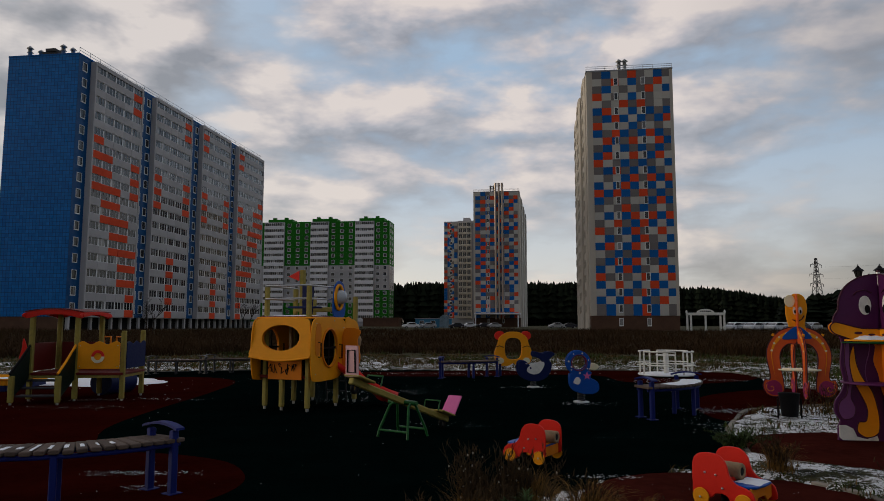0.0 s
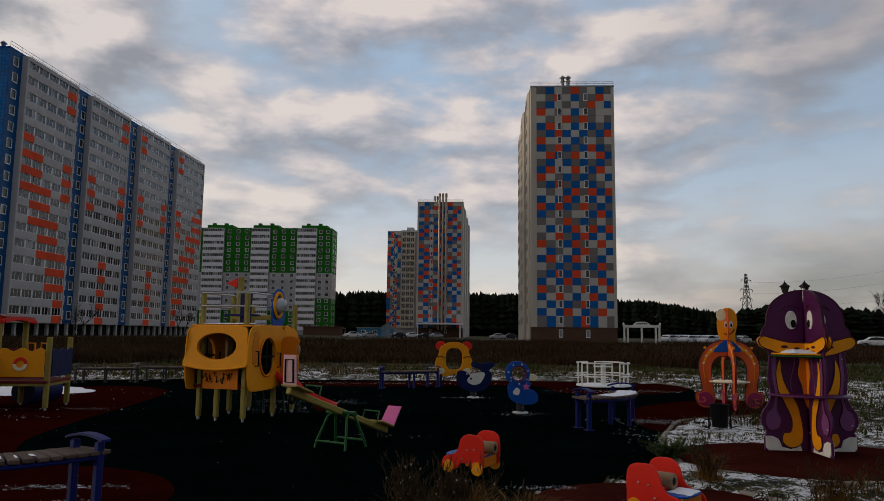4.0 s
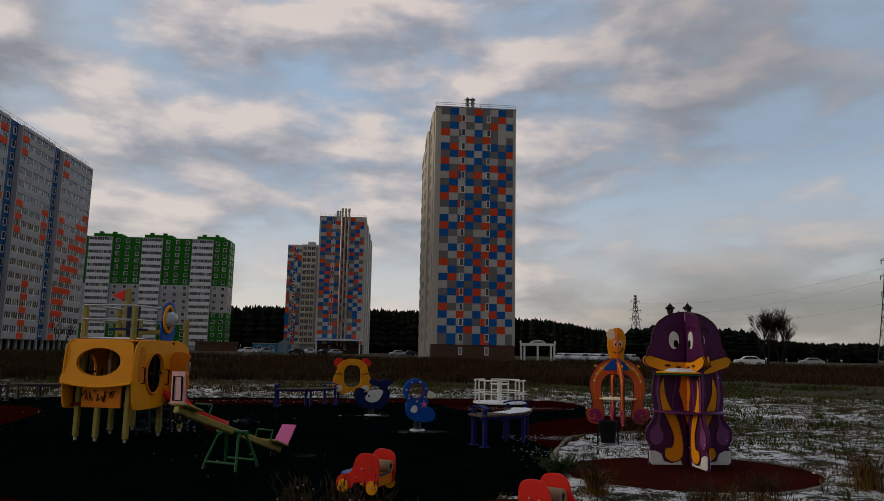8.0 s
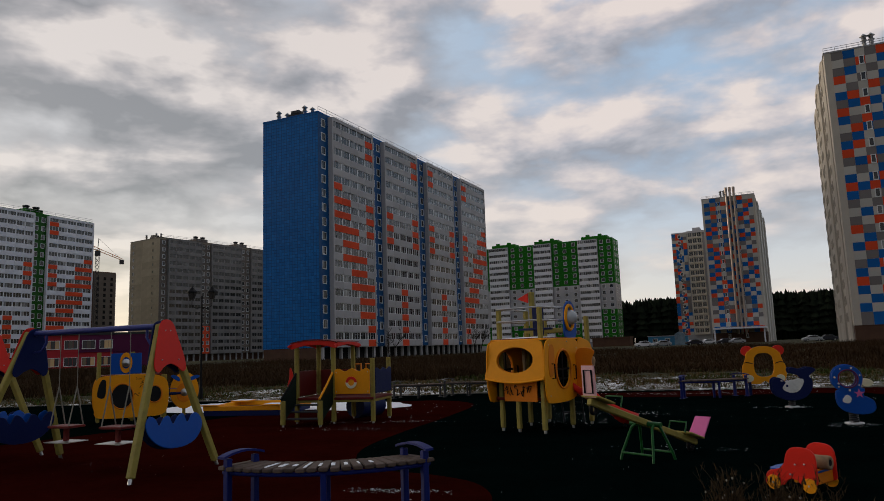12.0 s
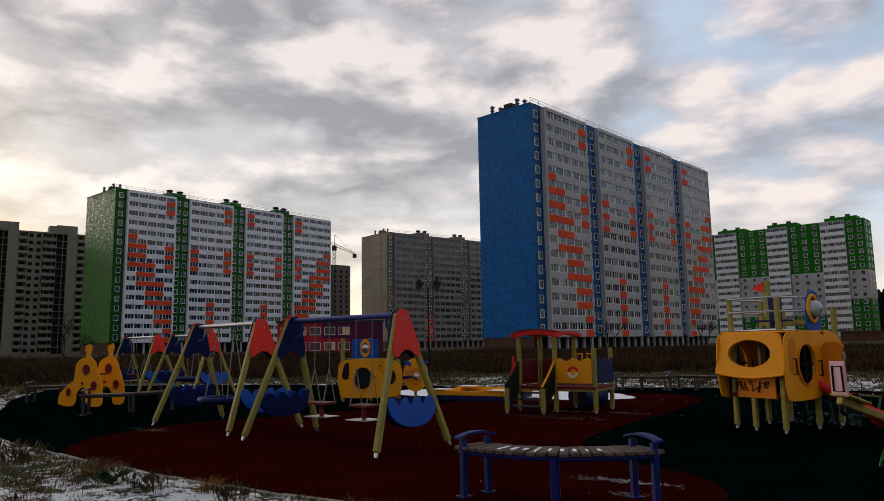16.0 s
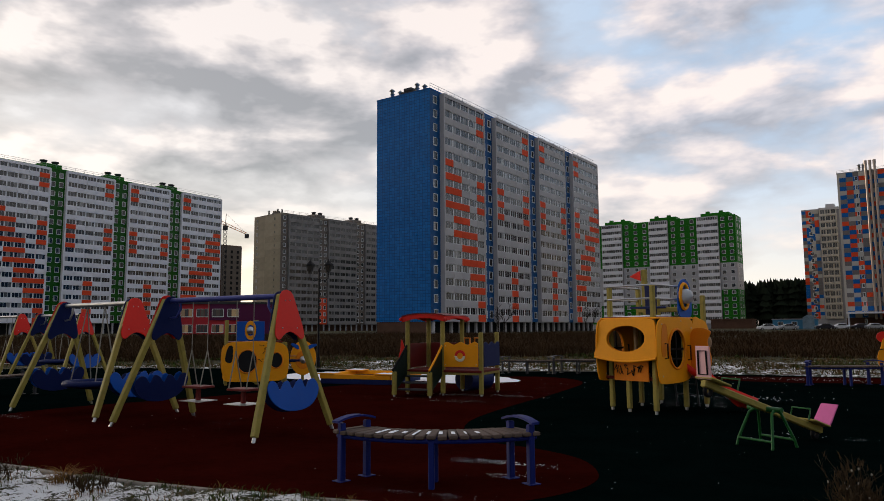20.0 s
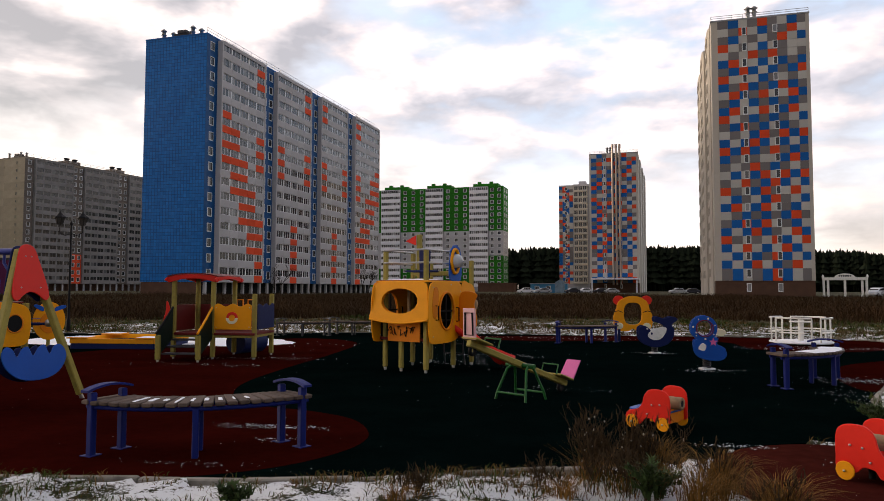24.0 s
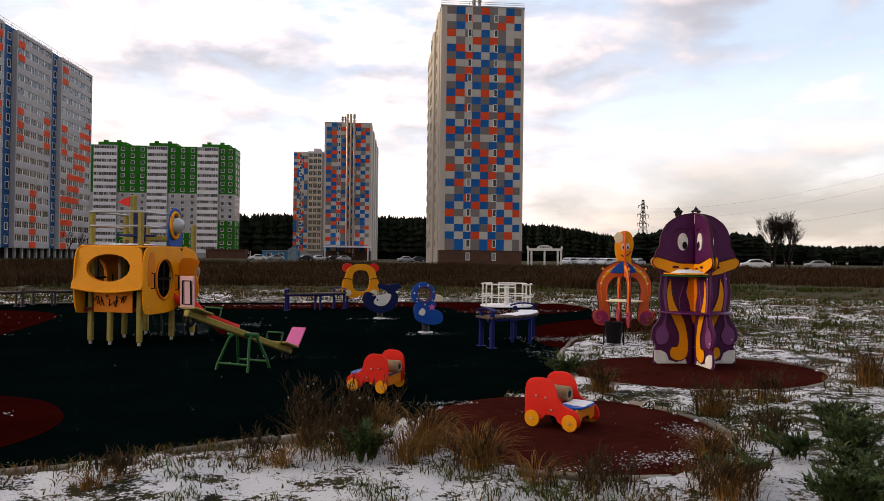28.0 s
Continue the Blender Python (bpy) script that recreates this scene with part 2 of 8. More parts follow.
# ---- geometry helpers ----
class Geo:
    """Collects pieces of one mesh: boxes, tubes, extruded outlines, lathed shapes."""

    def __init__(self):
        self.v, self.f, self.m, self.s = [], [], [], []

    def add(self, verts, faces, m=0, smooth=False, at=None):
        n = len(self.v)
        self.v += [tuple(at @ Vector(v)) if at else tuple(v) for v in verts]
        self.f += [tuple(i + n for i in f) for f in faces]
        self.m += [m] * len(faces)
        self.s += [smooth] * len(faces)
        return self

    def box(self, x0, y0, z0, x1, y1, z1, m=0, c=0.0, at=None):
        if not c:
            v = [(x, y, z) for x in (x0, x1) for y in (y0, y1) for z in (z0, z1)]
            f = [(0, 1, 3, 2), (4, 6, 7, 5), (0, 4, 5, 1), (2, 3, 7, 6), (0, 2, 6, 4), (1, 5, 7, 3)]
            return self.add(v, f, m, False, at)
        poly = [(x0 + c, y0), (x1 - c, y0), (x1, y0 + c), (x1, y1 - c), (x1 - c, y1), (x0 + c, y1), (x0, y1 - c), (x0, y0 + c)]
        mid = ((x0 + x1) / 2, (y0 + y1) / 2)
        inn = [(x + (c if x < mid[0] else -c), y + (c if y < mid[1] else -c)) for x, y in poly]
        rings = [[(x, y, z0) for x, y in inn], [(x, y, z0 + c) for x, y in poly], [(x, y, z1 - c) for x, y in poly], [(x, y, z1) for x, y in inn]]
        v = [p for r in rings for p in r]
        f = [(8 * r + i, 8 * r + (i + 1) % 8, 8 * r + 8 + (i + 1) % 8, 8 * r + 8 + i) for r in range(3) for i in range(8)]
        f += [tuple(range(7, -1, -1)), tuple(range(24, 32))]
        return self.add(v, f, m, False, at)

    def tube(self, pts, r, n=8, m=0, closed=False, at=None, caps=True):
        pts = [Vector(p) for p in pts]
        k = len(pts)
        rr = r if isinstance(r, (list, tuple)) else [r] * k
        v, f = [], []
        side_ = None
        for i, p in enumerate(pts):
            a = pts[(i - 1) % k] if closed or i else p
            b = pts[(i + 1) % k] if closed or i < k - 1 else p
            d = (b - a).normalized()
            if side_ is None:
                side_ = d.orthogonal().normalized()
            side_ = (side_ - d * side_.dot(d)).normalized()
            o = d.cross(side_)
            v += [p + (side_ * math.cos(2 * math.pi * j / n) + o * math.sin(2 * math.pi * j / n)) * rr[i] for j in range(n)]
        for i in range(k if closed else k - 1):
            i2 = (i + 1) % k
            f += [(i * n + j, i * n + (j + 1) % n, i2 * n + (j + 1) % n, i2 * n + j) for j in range(n)]
        self.add(v, f, m, True, at)
        if caps and not closed:
            self.add(v[:n], [tuple(range(n - 1, -1, -1))], m, False, at)
            self.add(v[-n:], [tuple(range(n))], m, False, at)
        return self

    def plate(self, outline, t, m=0, at=None, c=0.006, hole=None, edge=None):
        """An upright board: the outline lies in x and z, the board is t thick about y = 0. hole: an outline with as many points."""
        def inset(poly, d):
            out, k = [], len(poly)
            for i in range(k):
                a, b, e = Vector(poly[i - 1]), Vector(poly[i]), Vector(poly[(i + 1) % k])
                d1, d2 = (b - a), (e - b)
                nrm = Vector((-(d1.y + d2.y), d1.x + d2.x))
                nrm = nrm.normalized() if nrm.length > 1e-9 else Vector((0, 0))
                out.append((b.x + nrm.x * d, b.y + nrm.y * d))
            return out

        edge = m if edge is None else edge
        area = sum(p[0] * q[1] - q[0] * p[1] for p, q in zip(outline, outline[1:] + outline[:1]))
        if area < 0:
            outline = outline[::-1]
            hole = hole[::-1] if hole else None
        k = len(outline)
        ins = inset(outline, c)
        h = t / 2
        rings = [[(x, -h, z) for x, z in ins], [(x, -h + c, z) for x, z in outline], [(x, h - c, z) for x, z in outline], [(x, h, z) for x, z in ins]]
        v = [p for r in rings for p in r]
        self.add(v, [(k * r + i, k * r + (i + 1) % k, k * r + k + (i + 1) % k, k * r + k + i) for r in range(3) for i in range(k)], edge, False, at)
        if hole is None:
            self.add(rings[0], [tuple(range(k))], m, False, at)
            self.add(rings[3], [tuple(range(k - 1, -1, -1))], m, False, at)
        else:
            hi = inset(hole, -c)
            hr = [[(x, -h, z) for x, z in hi], [(x, -h + c, z) for x, z in hole], [(x, h - c, z) for x, z in hole], [(x, h, z) for x, z in hi]]
            v = [p for r in hr for p in r]
            self.add(v, [(k * r + k + i, k * r + k + (i + 1) % k, k * r + (i + 1) % k, k * r + i) for r in range(3) for i in range(k)], edge, False, at)
            for a, b, flip in ((rings[0], hr[0], 0), (rings[3], hr[3], 1)):
                q = [(i, (i + 1) % k, k + (i + 1) % k, k + i) for i in range(k)]
                self.add(a + b, [x[::-1] for x in q] if flip else q, m, False, at)
        return self

    def lathe(self, prof, n=20, m=0, at=None, smooth=True):
        v = [(r * math.cos(2 * math.pi * j / n), r * math.sin(2 * math.pi * j / n), z) for r, z in prof for j in range(n)]
        f = [(i * n + j, i * n + (j + 1) % n, (i + 1) * n + (j + 1) % n, (i + 1) * n + j) for i in range(len(prof) - 1) for j in range(n)]
        self.add(v, f, m, smooth, at)
        if prof[0][0] > 1e-6:
            self.add(v[:n], [tuple(range(n - 1, -1, -1))], m, False, at)
        if prof[-1][0] > 1e-6:
            self.add(v[-n:], [tuple(range(n))], m, False, at)
        return self

    def mesh(self, name, mats):
        me = bpy.data.meshes.new(name)
        me.from_pydata(self.v, [], self.f)
        for x in mats if isinstance(mats, (list, tuple)) else [mats]:
            me.materials.append(x)
        me.polygons.foreach_set("material_index", self.m)
        me.polygons.foreach_set("use_smooth", self.s)
        me.update()
        return me


def part(name, g, mats, parent=None, label="", at=None):
    """Links a Geo, or a ready mesh, as one mesh object under a thing or part."""
    ob = new(name, g.mesh(name, mats) if isinstance(g, Geo) else g)
    ob.parent = parent
    if at is not None:
        ob.matrix_basis = at
    return tagged(ob, label) if label else ob


def thing(name, m, label, category, group="", kind=""):
    ob = new(name)
    ob.empty_display_size = 0.2
    ob.matrix_basis = m
    return tagged(ob, label, category, group, kind)


def oval(cx, cz, rx, rz, n=28, a0=0.0):
    return [(cx + rx * math.cos(2 * math.pi * i / n + a0), cz + rz * math.sin(2 * math.pi * i / n + a0)) for i in range(n)]


def smooth_outline(pts, per=6):
    """A closed curve through a few hand-set points."""
    k, out = len(pts), []
    for i in range(k):
        p0, p1, p2, p3 = (Vector(pts[(i + j) % k]) for j in (-1, 0, 1, 2))
        for s in range(per):
            u = s / per
            q = 0.5 * ((2 * p1) + (p2 - p0) * u + (2 * p0 - 5 * p1 + 4 * p2 - p3) * u * u + (3 * p1 - p0 - 3 * p2 + p3) * u ** 3)
            out.append((q.x, q.y))
    return out


def smoothstep(a, b, x):
    t = min(1.0, max(0.0, (x - a) / (b - a)))
    return t * t * (3 - 2 * t)

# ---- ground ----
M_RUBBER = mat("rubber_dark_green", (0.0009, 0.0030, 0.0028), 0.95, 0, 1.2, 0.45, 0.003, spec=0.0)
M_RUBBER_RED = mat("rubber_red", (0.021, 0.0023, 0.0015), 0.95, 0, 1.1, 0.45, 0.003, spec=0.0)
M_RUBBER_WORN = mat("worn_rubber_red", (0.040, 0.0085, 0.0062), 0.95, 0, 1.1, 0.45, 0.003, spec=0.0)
M_KERB = mat("kerb_concrete", (0.22, 0.20, 0.17), 0.9, 0, 3, 0.25, 0.006, rand=0.3, dirt=0.7)
M_PATH = mat("path_paving", (0.048, 0.031, 0.024), 0.95, 0, 2.0, 0.3, 0.004, rand=0.18, spec=0.0)
M_SNOW = mat("snow", (0.82, 0.84, 0.88), 0.7, 0, 6, 0.06, 0.01)


def ground_mat():
    """Rough turf with patches of thin snow."""
    m = bpy.data.materials.new("turf_with_snow")
    m.use_nodes = True
    t = m.node_tree
    p = t.nodes["Principled BSDF"]
    p.inputs["Roughness"].default_value = 0.9
    p.inputs["Specular IOR Level"].default_value = 0.15
    tc = t.nodes.new("ShaderNodeTexCoord")

    def noise_(s, d, rough=0.55):
        n = t.nodes.new("ShaderNodeTexNoise")
        n.inputs["Scale"].default_value, n.inputs["Detail"].default_value, n.inputs["Roughness"].default_value = s, d, rough
        t.links.new(tc.outputs["Object"], n.inputs["Vector"])
        return n.outputs["Fac"]

    def ramp(v, stops):
        n = t.nodes.new("ShaderNodeValToRGB")
        while len(n.color_ramp.elements) < len(stops):
            n.color_ramp.elements.new(0.5)
        for e, (q, c) in zip(n.color_ramp.elements, stops):
            e.position, e.color = q, (*c, 1)
        t.links.new(v, n.inputs[0])
        return n.outputs[0]

    def mth(op, a, b):
        n = t.nodes.new("ShaderNodeMath")
        n.operation = op
        for i, v in enumerate((a, b)):
            if isinstance(v, (int, float)):
                n.inputs[i].default_value = v
            else:
                t.links.new(v, n.inputs[i])
        return n.outputs[0]

    turf = ramp(noise_(2.6, 9, 0.70), [(0.36, (0.006, 0.005, 0.0025)), (0.46, (0.030, 0.032, 0.010)), (0.58, (0.070, 0.060, 0.022)), (0.72, (0.14, 0.10, 0.045))])
    amount = mth("ADD", mth("MULTIPLY", noise_(0.23, 3), 0.17), mth("ADD", mth("MULTIPLY", noise_(2.4, 5, 0.6), 0.30), mth("ADD", mth("MULTIPLY", noise_(9.0, 6, 0.75), 0.29), mth("MULTIPLY", noise_(34.0, 4, 0.7), 0.24))))
    # the rough field further out holds less and less snow
    far = t.nodes.new("ShaderNodeVectorMath")
    far.operation = "LENGTH"
    t.links.new(tc.outputs["Object"], far.inputs[0])
    bare = ramp(mth("DIVIDE", far.outputs["Value"], 100.0), [(0.0, (0, 0, 0)), (0.06, (0, 0, 0)), (0.10, (0.017,) * 3), (0.24, (0.027,) * 3), (0.34, (0.050,) * 3), (0.42, (0.5,) * 3)])
    snow = ramp(mth("SUBTRACT", amount, bare), [(0.472, (0, 0, 0)), (0.487, (1, 1, 1))])
    mx = t.nodes.new("ShaderNodeMix")
    mx.data_type = "RGBA"
    t.links.new(snow, mx.inputs[0])
    t.links.new(turf, mx.inputs[6])
    mx.inputs[7].default_value = (0.90, 0.92, 0.95, 1)
    t.links.new(mx.outputs[2], p.inputs["Base Color"])
    bn = t.nodes.new("ShaderNodeBump")
    bn.inputs["Strength"].default_value, bn.inputs["Distance"].default_value = 1.0, 0.07
    t.links.new(noise_(22.0, 6, 0.7), bn.inputs["Height"])
    t.links.new(bn.outputs[0], p.inputs["Normal"])
    return m


M_TURF = ground_mat()
# outline of the soft play surface, seen in plan
PLAY = [(-21.33, 8.74), (-19.39, 7.3), (-17.39, 6.59), (-15.34, 6.07), (-12.75, 5.66), (-10.23, 5.41), (-8.09, 5.27), (-6.35, 5.25), (-4.71, 5.49), (-3.59, 5.57),
        (-2.59, 5.65), (-1.7, 5.9), (-0.78, 6.23), (0.19, 6.54), (0.99, 6.84), (1.31, 7.03), (1.79, 7.71), (2.72, 8.15), (3.5, 8.33), (3.99, 9.26), (4.26, 10.22),
        (4.41, 10.96), (5.23, 12.5), (6.34, 14.08), (10.1, 14.99), (10.73, 17.4), (8.91, 18.58), (9.76, 21.25), (9.96, 24.23), (7.2, 25.36), (2.9, 25.49), (-1.93, 25.62), (-7.26, 25.2),
        (-13, 23.37), (-19.34, 22.67), (-25.82, 20.76), (-30.97, 18.07), (-31.41, 14.87), (-28.27, 12.53), (-24.98, 10.53)]


def inside(x, y, poly):
    hit_ = False
    for (x0, y0), (x1, y1) in zip(poly, poly[1:] + poly[:1]):
        if (y0 > y) != (y1 > y) and x < (x1 - x0) * (y - y0) / (y1 - y0) + x0:
            hit_ = not hit_
    return hit_


CAR_PAD = [(2.72 + 1.41 * math.cos(a), 6.46 + 1.55 * math.sin(a)) for a in np.linspace(0, 2 * math.pi, 41)[:-1]]
FIN_PAD = smooth_outline([(3.99, 9.37), (4.35, 8.52), (5.18, 7.96), (6.37, 7.9), (7.56, 8.66), (7.83, 9.77), (7.18, 10.66), (5.86, 10.93), (4.59, 10.52)], 5)


def gz(x, y):
    d = math.hypot(x, y)
    z = 0.55 * smoothstep(28, 115, d)
    if d < 60:
        if any(inside(x, y, p) for p in (PLAY, CAR_PAD, FIN_PAD)):
            return -0.07
        z += 0.035 + 0.05 * noise.noise((x * 0.7, y * 0.7, 0)) + 0.035 * noise.noise((x * 2.3, y * 2.3, 4)) + 0.02 * noise.noise((x * 7, y * 7, 9))
    return z


def ground_sheet():
    ang, radii = 480, [0.0] + [1.0 * 1.033 ** i for i in range(112)]
    while radii[-1] < 3500:
        radii.append(radii[-1] * 1.06)
    v, f = [(0, 0, gz(0, 0))], []
    for r in radii[1:]:
        v += [(r * math.sin(2 * math.pi * j / ang), r * math.cos(2 * math.pi * j / ang), gz(r * math.sin(2 * math.pi * j / ang), r * math.cos(2 * math.pi * j / ang))) for j in range(ang)]
    f += [(0, 1 + (j + 1) % ang, 1 + j) for j in range(ang)]
    for i in range(len(radii) - 2):
        a, b = 1 + i * ang, 1 + (i + 1) * ang
        f += [(a + j, a + (j + 1) % ang, b + (j + 1) % ang, b + j) for j in range(ang)]
    g = Geo()
    g.add(v, f, 0, True)
    return tagged(part("ground", g, M_TURF), "rough turf field with patches of thin snow", "ground", kind="structure")


ground_sheet()


def pad(name, poly, top, m, label, category="pavement"):
    k = len(poly)
    if sum(p[0] * q[1] - q[0] * p[1] for p, q in zip(poly, poly[1:] + poly[:1])) < 0:
        poly = poly[::-1]
    g = Geo()
    g.add([(x, y, top) for x, y in poly] + [(x, y, -0.12) for x, y in poly], [tuple(range(k))] + [(i, i + k, (i + 1) % k + k, (i + 1) % k) for i in range(k)])
    return tagged(part(name, g, m), label, category, kind="structure")


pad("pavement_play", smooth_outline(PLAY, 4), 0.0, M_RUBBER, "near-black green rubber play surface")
RED = smooth_outline([(-3.69, 5.63), (-3.08, 5.8), (-2.53, 6.18), (-2.19, 6.68), (-2.02, 7.25), (-2.09, 7.85), (-2.5, 8.59), (-3.24, 9.07), (-4.38, 9.53), (-5.2, 11.23), (-5.41, 13.84), (-5.45, 17.02), (-5.84, 20.52),
                      (-7.72, 22.05), (-10.29, 20.39), (-11.72, 16.6), (-12.83, 12.43), (-13.85, 9.41), (-13.3, 7.18), (-11.73, 5.67), (-9.72, 5.42), (-7.58, 5.29), (-5.74, 5.35)], 4)
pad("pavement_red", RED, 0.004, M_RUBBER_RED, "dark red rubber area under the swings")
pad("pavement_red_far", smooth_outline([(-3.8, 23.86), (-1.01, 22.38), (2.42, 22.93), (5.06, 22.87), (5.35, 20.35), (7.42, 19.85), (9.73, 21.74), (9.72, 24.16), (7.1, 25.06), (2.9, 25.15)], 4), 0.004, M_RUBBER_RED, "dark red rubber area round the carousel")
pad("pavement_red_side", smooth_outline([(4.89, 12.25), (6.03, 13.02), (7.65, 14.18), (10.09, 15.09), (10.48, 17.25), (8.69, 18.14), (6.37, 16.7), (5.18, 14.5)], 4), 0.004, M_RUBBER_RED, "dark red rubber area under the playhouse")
pad("pavement_car", CAR_PAD, 0.006, M_RUBBER_WORN, "round dark red rubber pad edged with kerb")
pad("pavement_fin", FIN_PAD, 0.006, M_RUBBER_WORN, "oval dark red rubber pad edged with kerb")


def kerb(name, line, label, closed=False, step=0.9):
    """Kerb stones laid end to end along a line in plan."""
    root = thing(name, pose(0, 0, 0), label, "kerb", kind="structure")
    pts = [Vector((*p, 0)) for p in line]
    if closed:
        pts.append(pts[0])
    seg, dist, marks = [], 0.0, [pts[0]]
    for a, b in zip(pts, pts[1:]):
        d = (b - a).length
        while dist + d >= step:
            a = a + (b - a).normalized() * (step - dist)
            d = (b - a).length
            dist = 0.0
            marks.append(a.copy())
        dist += d
    meshes = {}
    for i, (a, b) in enumerate(zip(marks, marks[1:])):
        ln = round((b - a).length, 2)
        if ln not in meshes:
            meshes[ln] = Geo().box(-ln / 2 + 0.006, -0.04, -0.15, ln / 2 - 0.006, 0.04, 0.0, 0, 0.012).mesh("kerb_stone", M_KERB)
        mid = (a + b) / 2
        part("kerb_stone", meshes[ln], None, root, at=pose(mid.x, mid.y, 0.032 + random.uniform(-0.014, 0.010), 0, random.uniform(-1.5, 1.5), math.degrees(math.atan2(b.y - a.y, b.x - a.x))))
    return root


edge_line = smooth_outline(PLAY, 4)
kerb("kerb_front", edge_line[4:61], "pale concrete kerb along the play surface")
kerb("kerb_back", edge_line[76:150], "pale concrete kerb behind the play surface", step=1.0)
kerb("kerb_car", [(2.72 + 1.47 * math.cos(a), 6.46 + 1.6 * math.sin(a)) for a in np.linspace(-2.9, 0.75, 40)], "worn concrete kerb round the rubber pad", step=0.55)
kerb("kerb_fin", [(x + (x - 5.9) * 0.03, y + (y - 9.36) * 0.03) for x, y in FIN_PAD[1:34]], "worn concrete kerb round the oval pad", step=0.55)

# ---- apartment blocks ----
M_BLUE = tile_mat("blue_cladding", (0.005, 0.165, 0.52), 0.6, 0.34)
M_BLUE_P = mat("blue_panel", (0.008, 0.11, 0.37), 0.6, 0, 0.2, 0.08, rand=0.08, spec=0.12)
M_GREEN = tile_mat("green_cladding", (0.022, 0.20, 0.008), 0.6, 0.28)
M_GREY = mat("grey_render", (0.34, 0.34, 0.36), 0.75, 0, 0.3, 0.08)
M_GREY_P = mat("grey_panel", (0.46, 0.445, 0.455), 0.75, 0, 0.5, 0.06, rand=0.07, spec=0.12)
M_WHITE_P = mat("white_panel", (0.76, 0.75, 0.79), 0.7, 0, 0.5, 0.06, rand=0.06)
M_ORANGE_P = mat("orange_panel", (0.72, 0.075, 0.022), 0.65, 0, 0.5, 0.06, rand=0.08, spec=0.12)
M_LIGHT_P = mat("light_grey_panel", (0.50, 0.475, 0.43), 0.6, 0, 0.5, 0.08, rand=0.08)
M_MID_P = mat("brown_grey_panel", (0.19, 0.17, 0.165), 0.6, 0, 0.5, 0.08, rand=0.10)
M_BEIGE = mat("beige_render", (0.52, 0.47, 0.40), 0.8, 0, 0.25, 0.08)
M_CONC = mat("raw_concrete", (0.215, 0.19, 0.16), 0.9, 0, 0.3, 0.16, rand=0.10)
M_CONC_P = mat("pale_concrete_panel", (0.225, 0.21, 0.20), 0.9, 0, 0.5, 0.2, rand=0.14)
M_CONC_E = mat("tan_concrete_panel", (0.31, 0.265, 0.20), 0.9, 0, 0.4, 0.2, rand=0.12)
M_CONC_D = mat("dark_concrete", (0.15, 0.125, 0.105), 0.9, 0, 0.3, 0.2, rand=0.15)
# shade inside openings and recesses, put into a near-black colour
M_SHADE = mat("painted_interior_shade", (0.012, 0.012, 0.013), 0.9, 0, 0.5, 0.2)
M_BRICKWALL = mat("brown_brick_plinth", (0.095, 0.050, 0.032), 0.85, 0, 0.8, 0.25)
M_FRAME = mat("white_window_frame", (0.78, 0.78, 0.79), 0.5, 0, 1, 0.05)
M_ROOF = mat("roof_felt", (0.05, 0.05, 0.05), 0.9, 0, 0.5, 0.2)
M_STEEL = mat("galvanised_steel", (0.50, 0.50, 0.50), 0.4, 0.9, 2, 0.15)
M_DARKSTEEL = mat("dark_steel", (0.05, 0.05, 0.055), 0.5, 0.6, 2, 0.15)
M_PANE = pane_mat("window_pane", (0.012, 0.015, 0.020), (0.26, 0.26, 0.26), 0.14)
M_PANE_D = pane_mat("window_pane_dark", (0.01, 0.012, 0.015), (0.12, 0.12, 0.12), 0.12)
STOREY = 2.67


def window_mesh(w, h, frame_m=None, pane_m=None, cols=2):
    """A window on a wall at y = 0 that faces -y: the frame's mesh, the pane's mesh and the panes' places."""
    t = 0.1
    fr = Geo().plate([(-w / 2, -0.05), (w / 2, -0.05), (w / 2, h), (-w / 2, h)], 0.12, 0, pose(0, -0.03, 0), c=0.012, hole=[(-w / 2 + t, t), (w / 2 - t, t), (w / 2 - t, h - t), (-w / 2 + t, h - t)])
    pw = (w - 2 * t) / cols
    pn = Geo().box(-pw / 2 + 0.025 * (cols > 1), -0.04, t, pw / 2 - 0.025 * (cols > 1), 0.02, h - t)
    return fr.mesh("window", frame_m or M_FRAME), pn.mesh("pane", pane_m or M_PANE), [-w / 2 + t + pw * (i + 0.5) for i in range(cols)]


def add_window(kit, root, at):
    fr, pn, xs = kit
    w_ = part("window", fr, None, root, at=at)
    for x in xs:
        part("pane", pn, None, w_, at=pose(x, 0, 0))


def band_mesh(w, h, units, per=3, pane=None, frame_m=None, gap=0.10):
    """A glazed loggia band facing -y, recessed between its spandrels."""
    g = Geo()
    n = units * per
    for i in range(n):
        g.box(-w / 2 + w * i / n + 0.05, -0.02, 0.05, -w / 2 + w * (i + 1) / n - 0.05, 0.04, h - 0.05, 1)
    for i in range(n + 1):
        x = -w / 2 + w * i / n
        d = gap if i % per == 0 else 0.06
        g.box(x - d / 2, -0.07, 0, x + d / 2, 0.03, h, 0)
    g.box(-w / 2, -0.06, 0, w / 2, 0.03, 0.06, 0)
    g.box(-w / 2, -0.06, h - 0.06, w / 2, 0.03, h, 0)
    return g.mesh("window_band", [frame_m or M_FRAME, pane or M_PANE])


def vent_mesh():
    g = Geo()
    g.lathe([(0.32, 0), (0.32, 1.0), (0.55, 1.05), (0.2, 1.35), (0.32, 1.35), (0.32, 1.7), (0.6, 1.75), (0.1, 2.2)], 10)
    return g.mesh("roof_vent", M_STEEL)


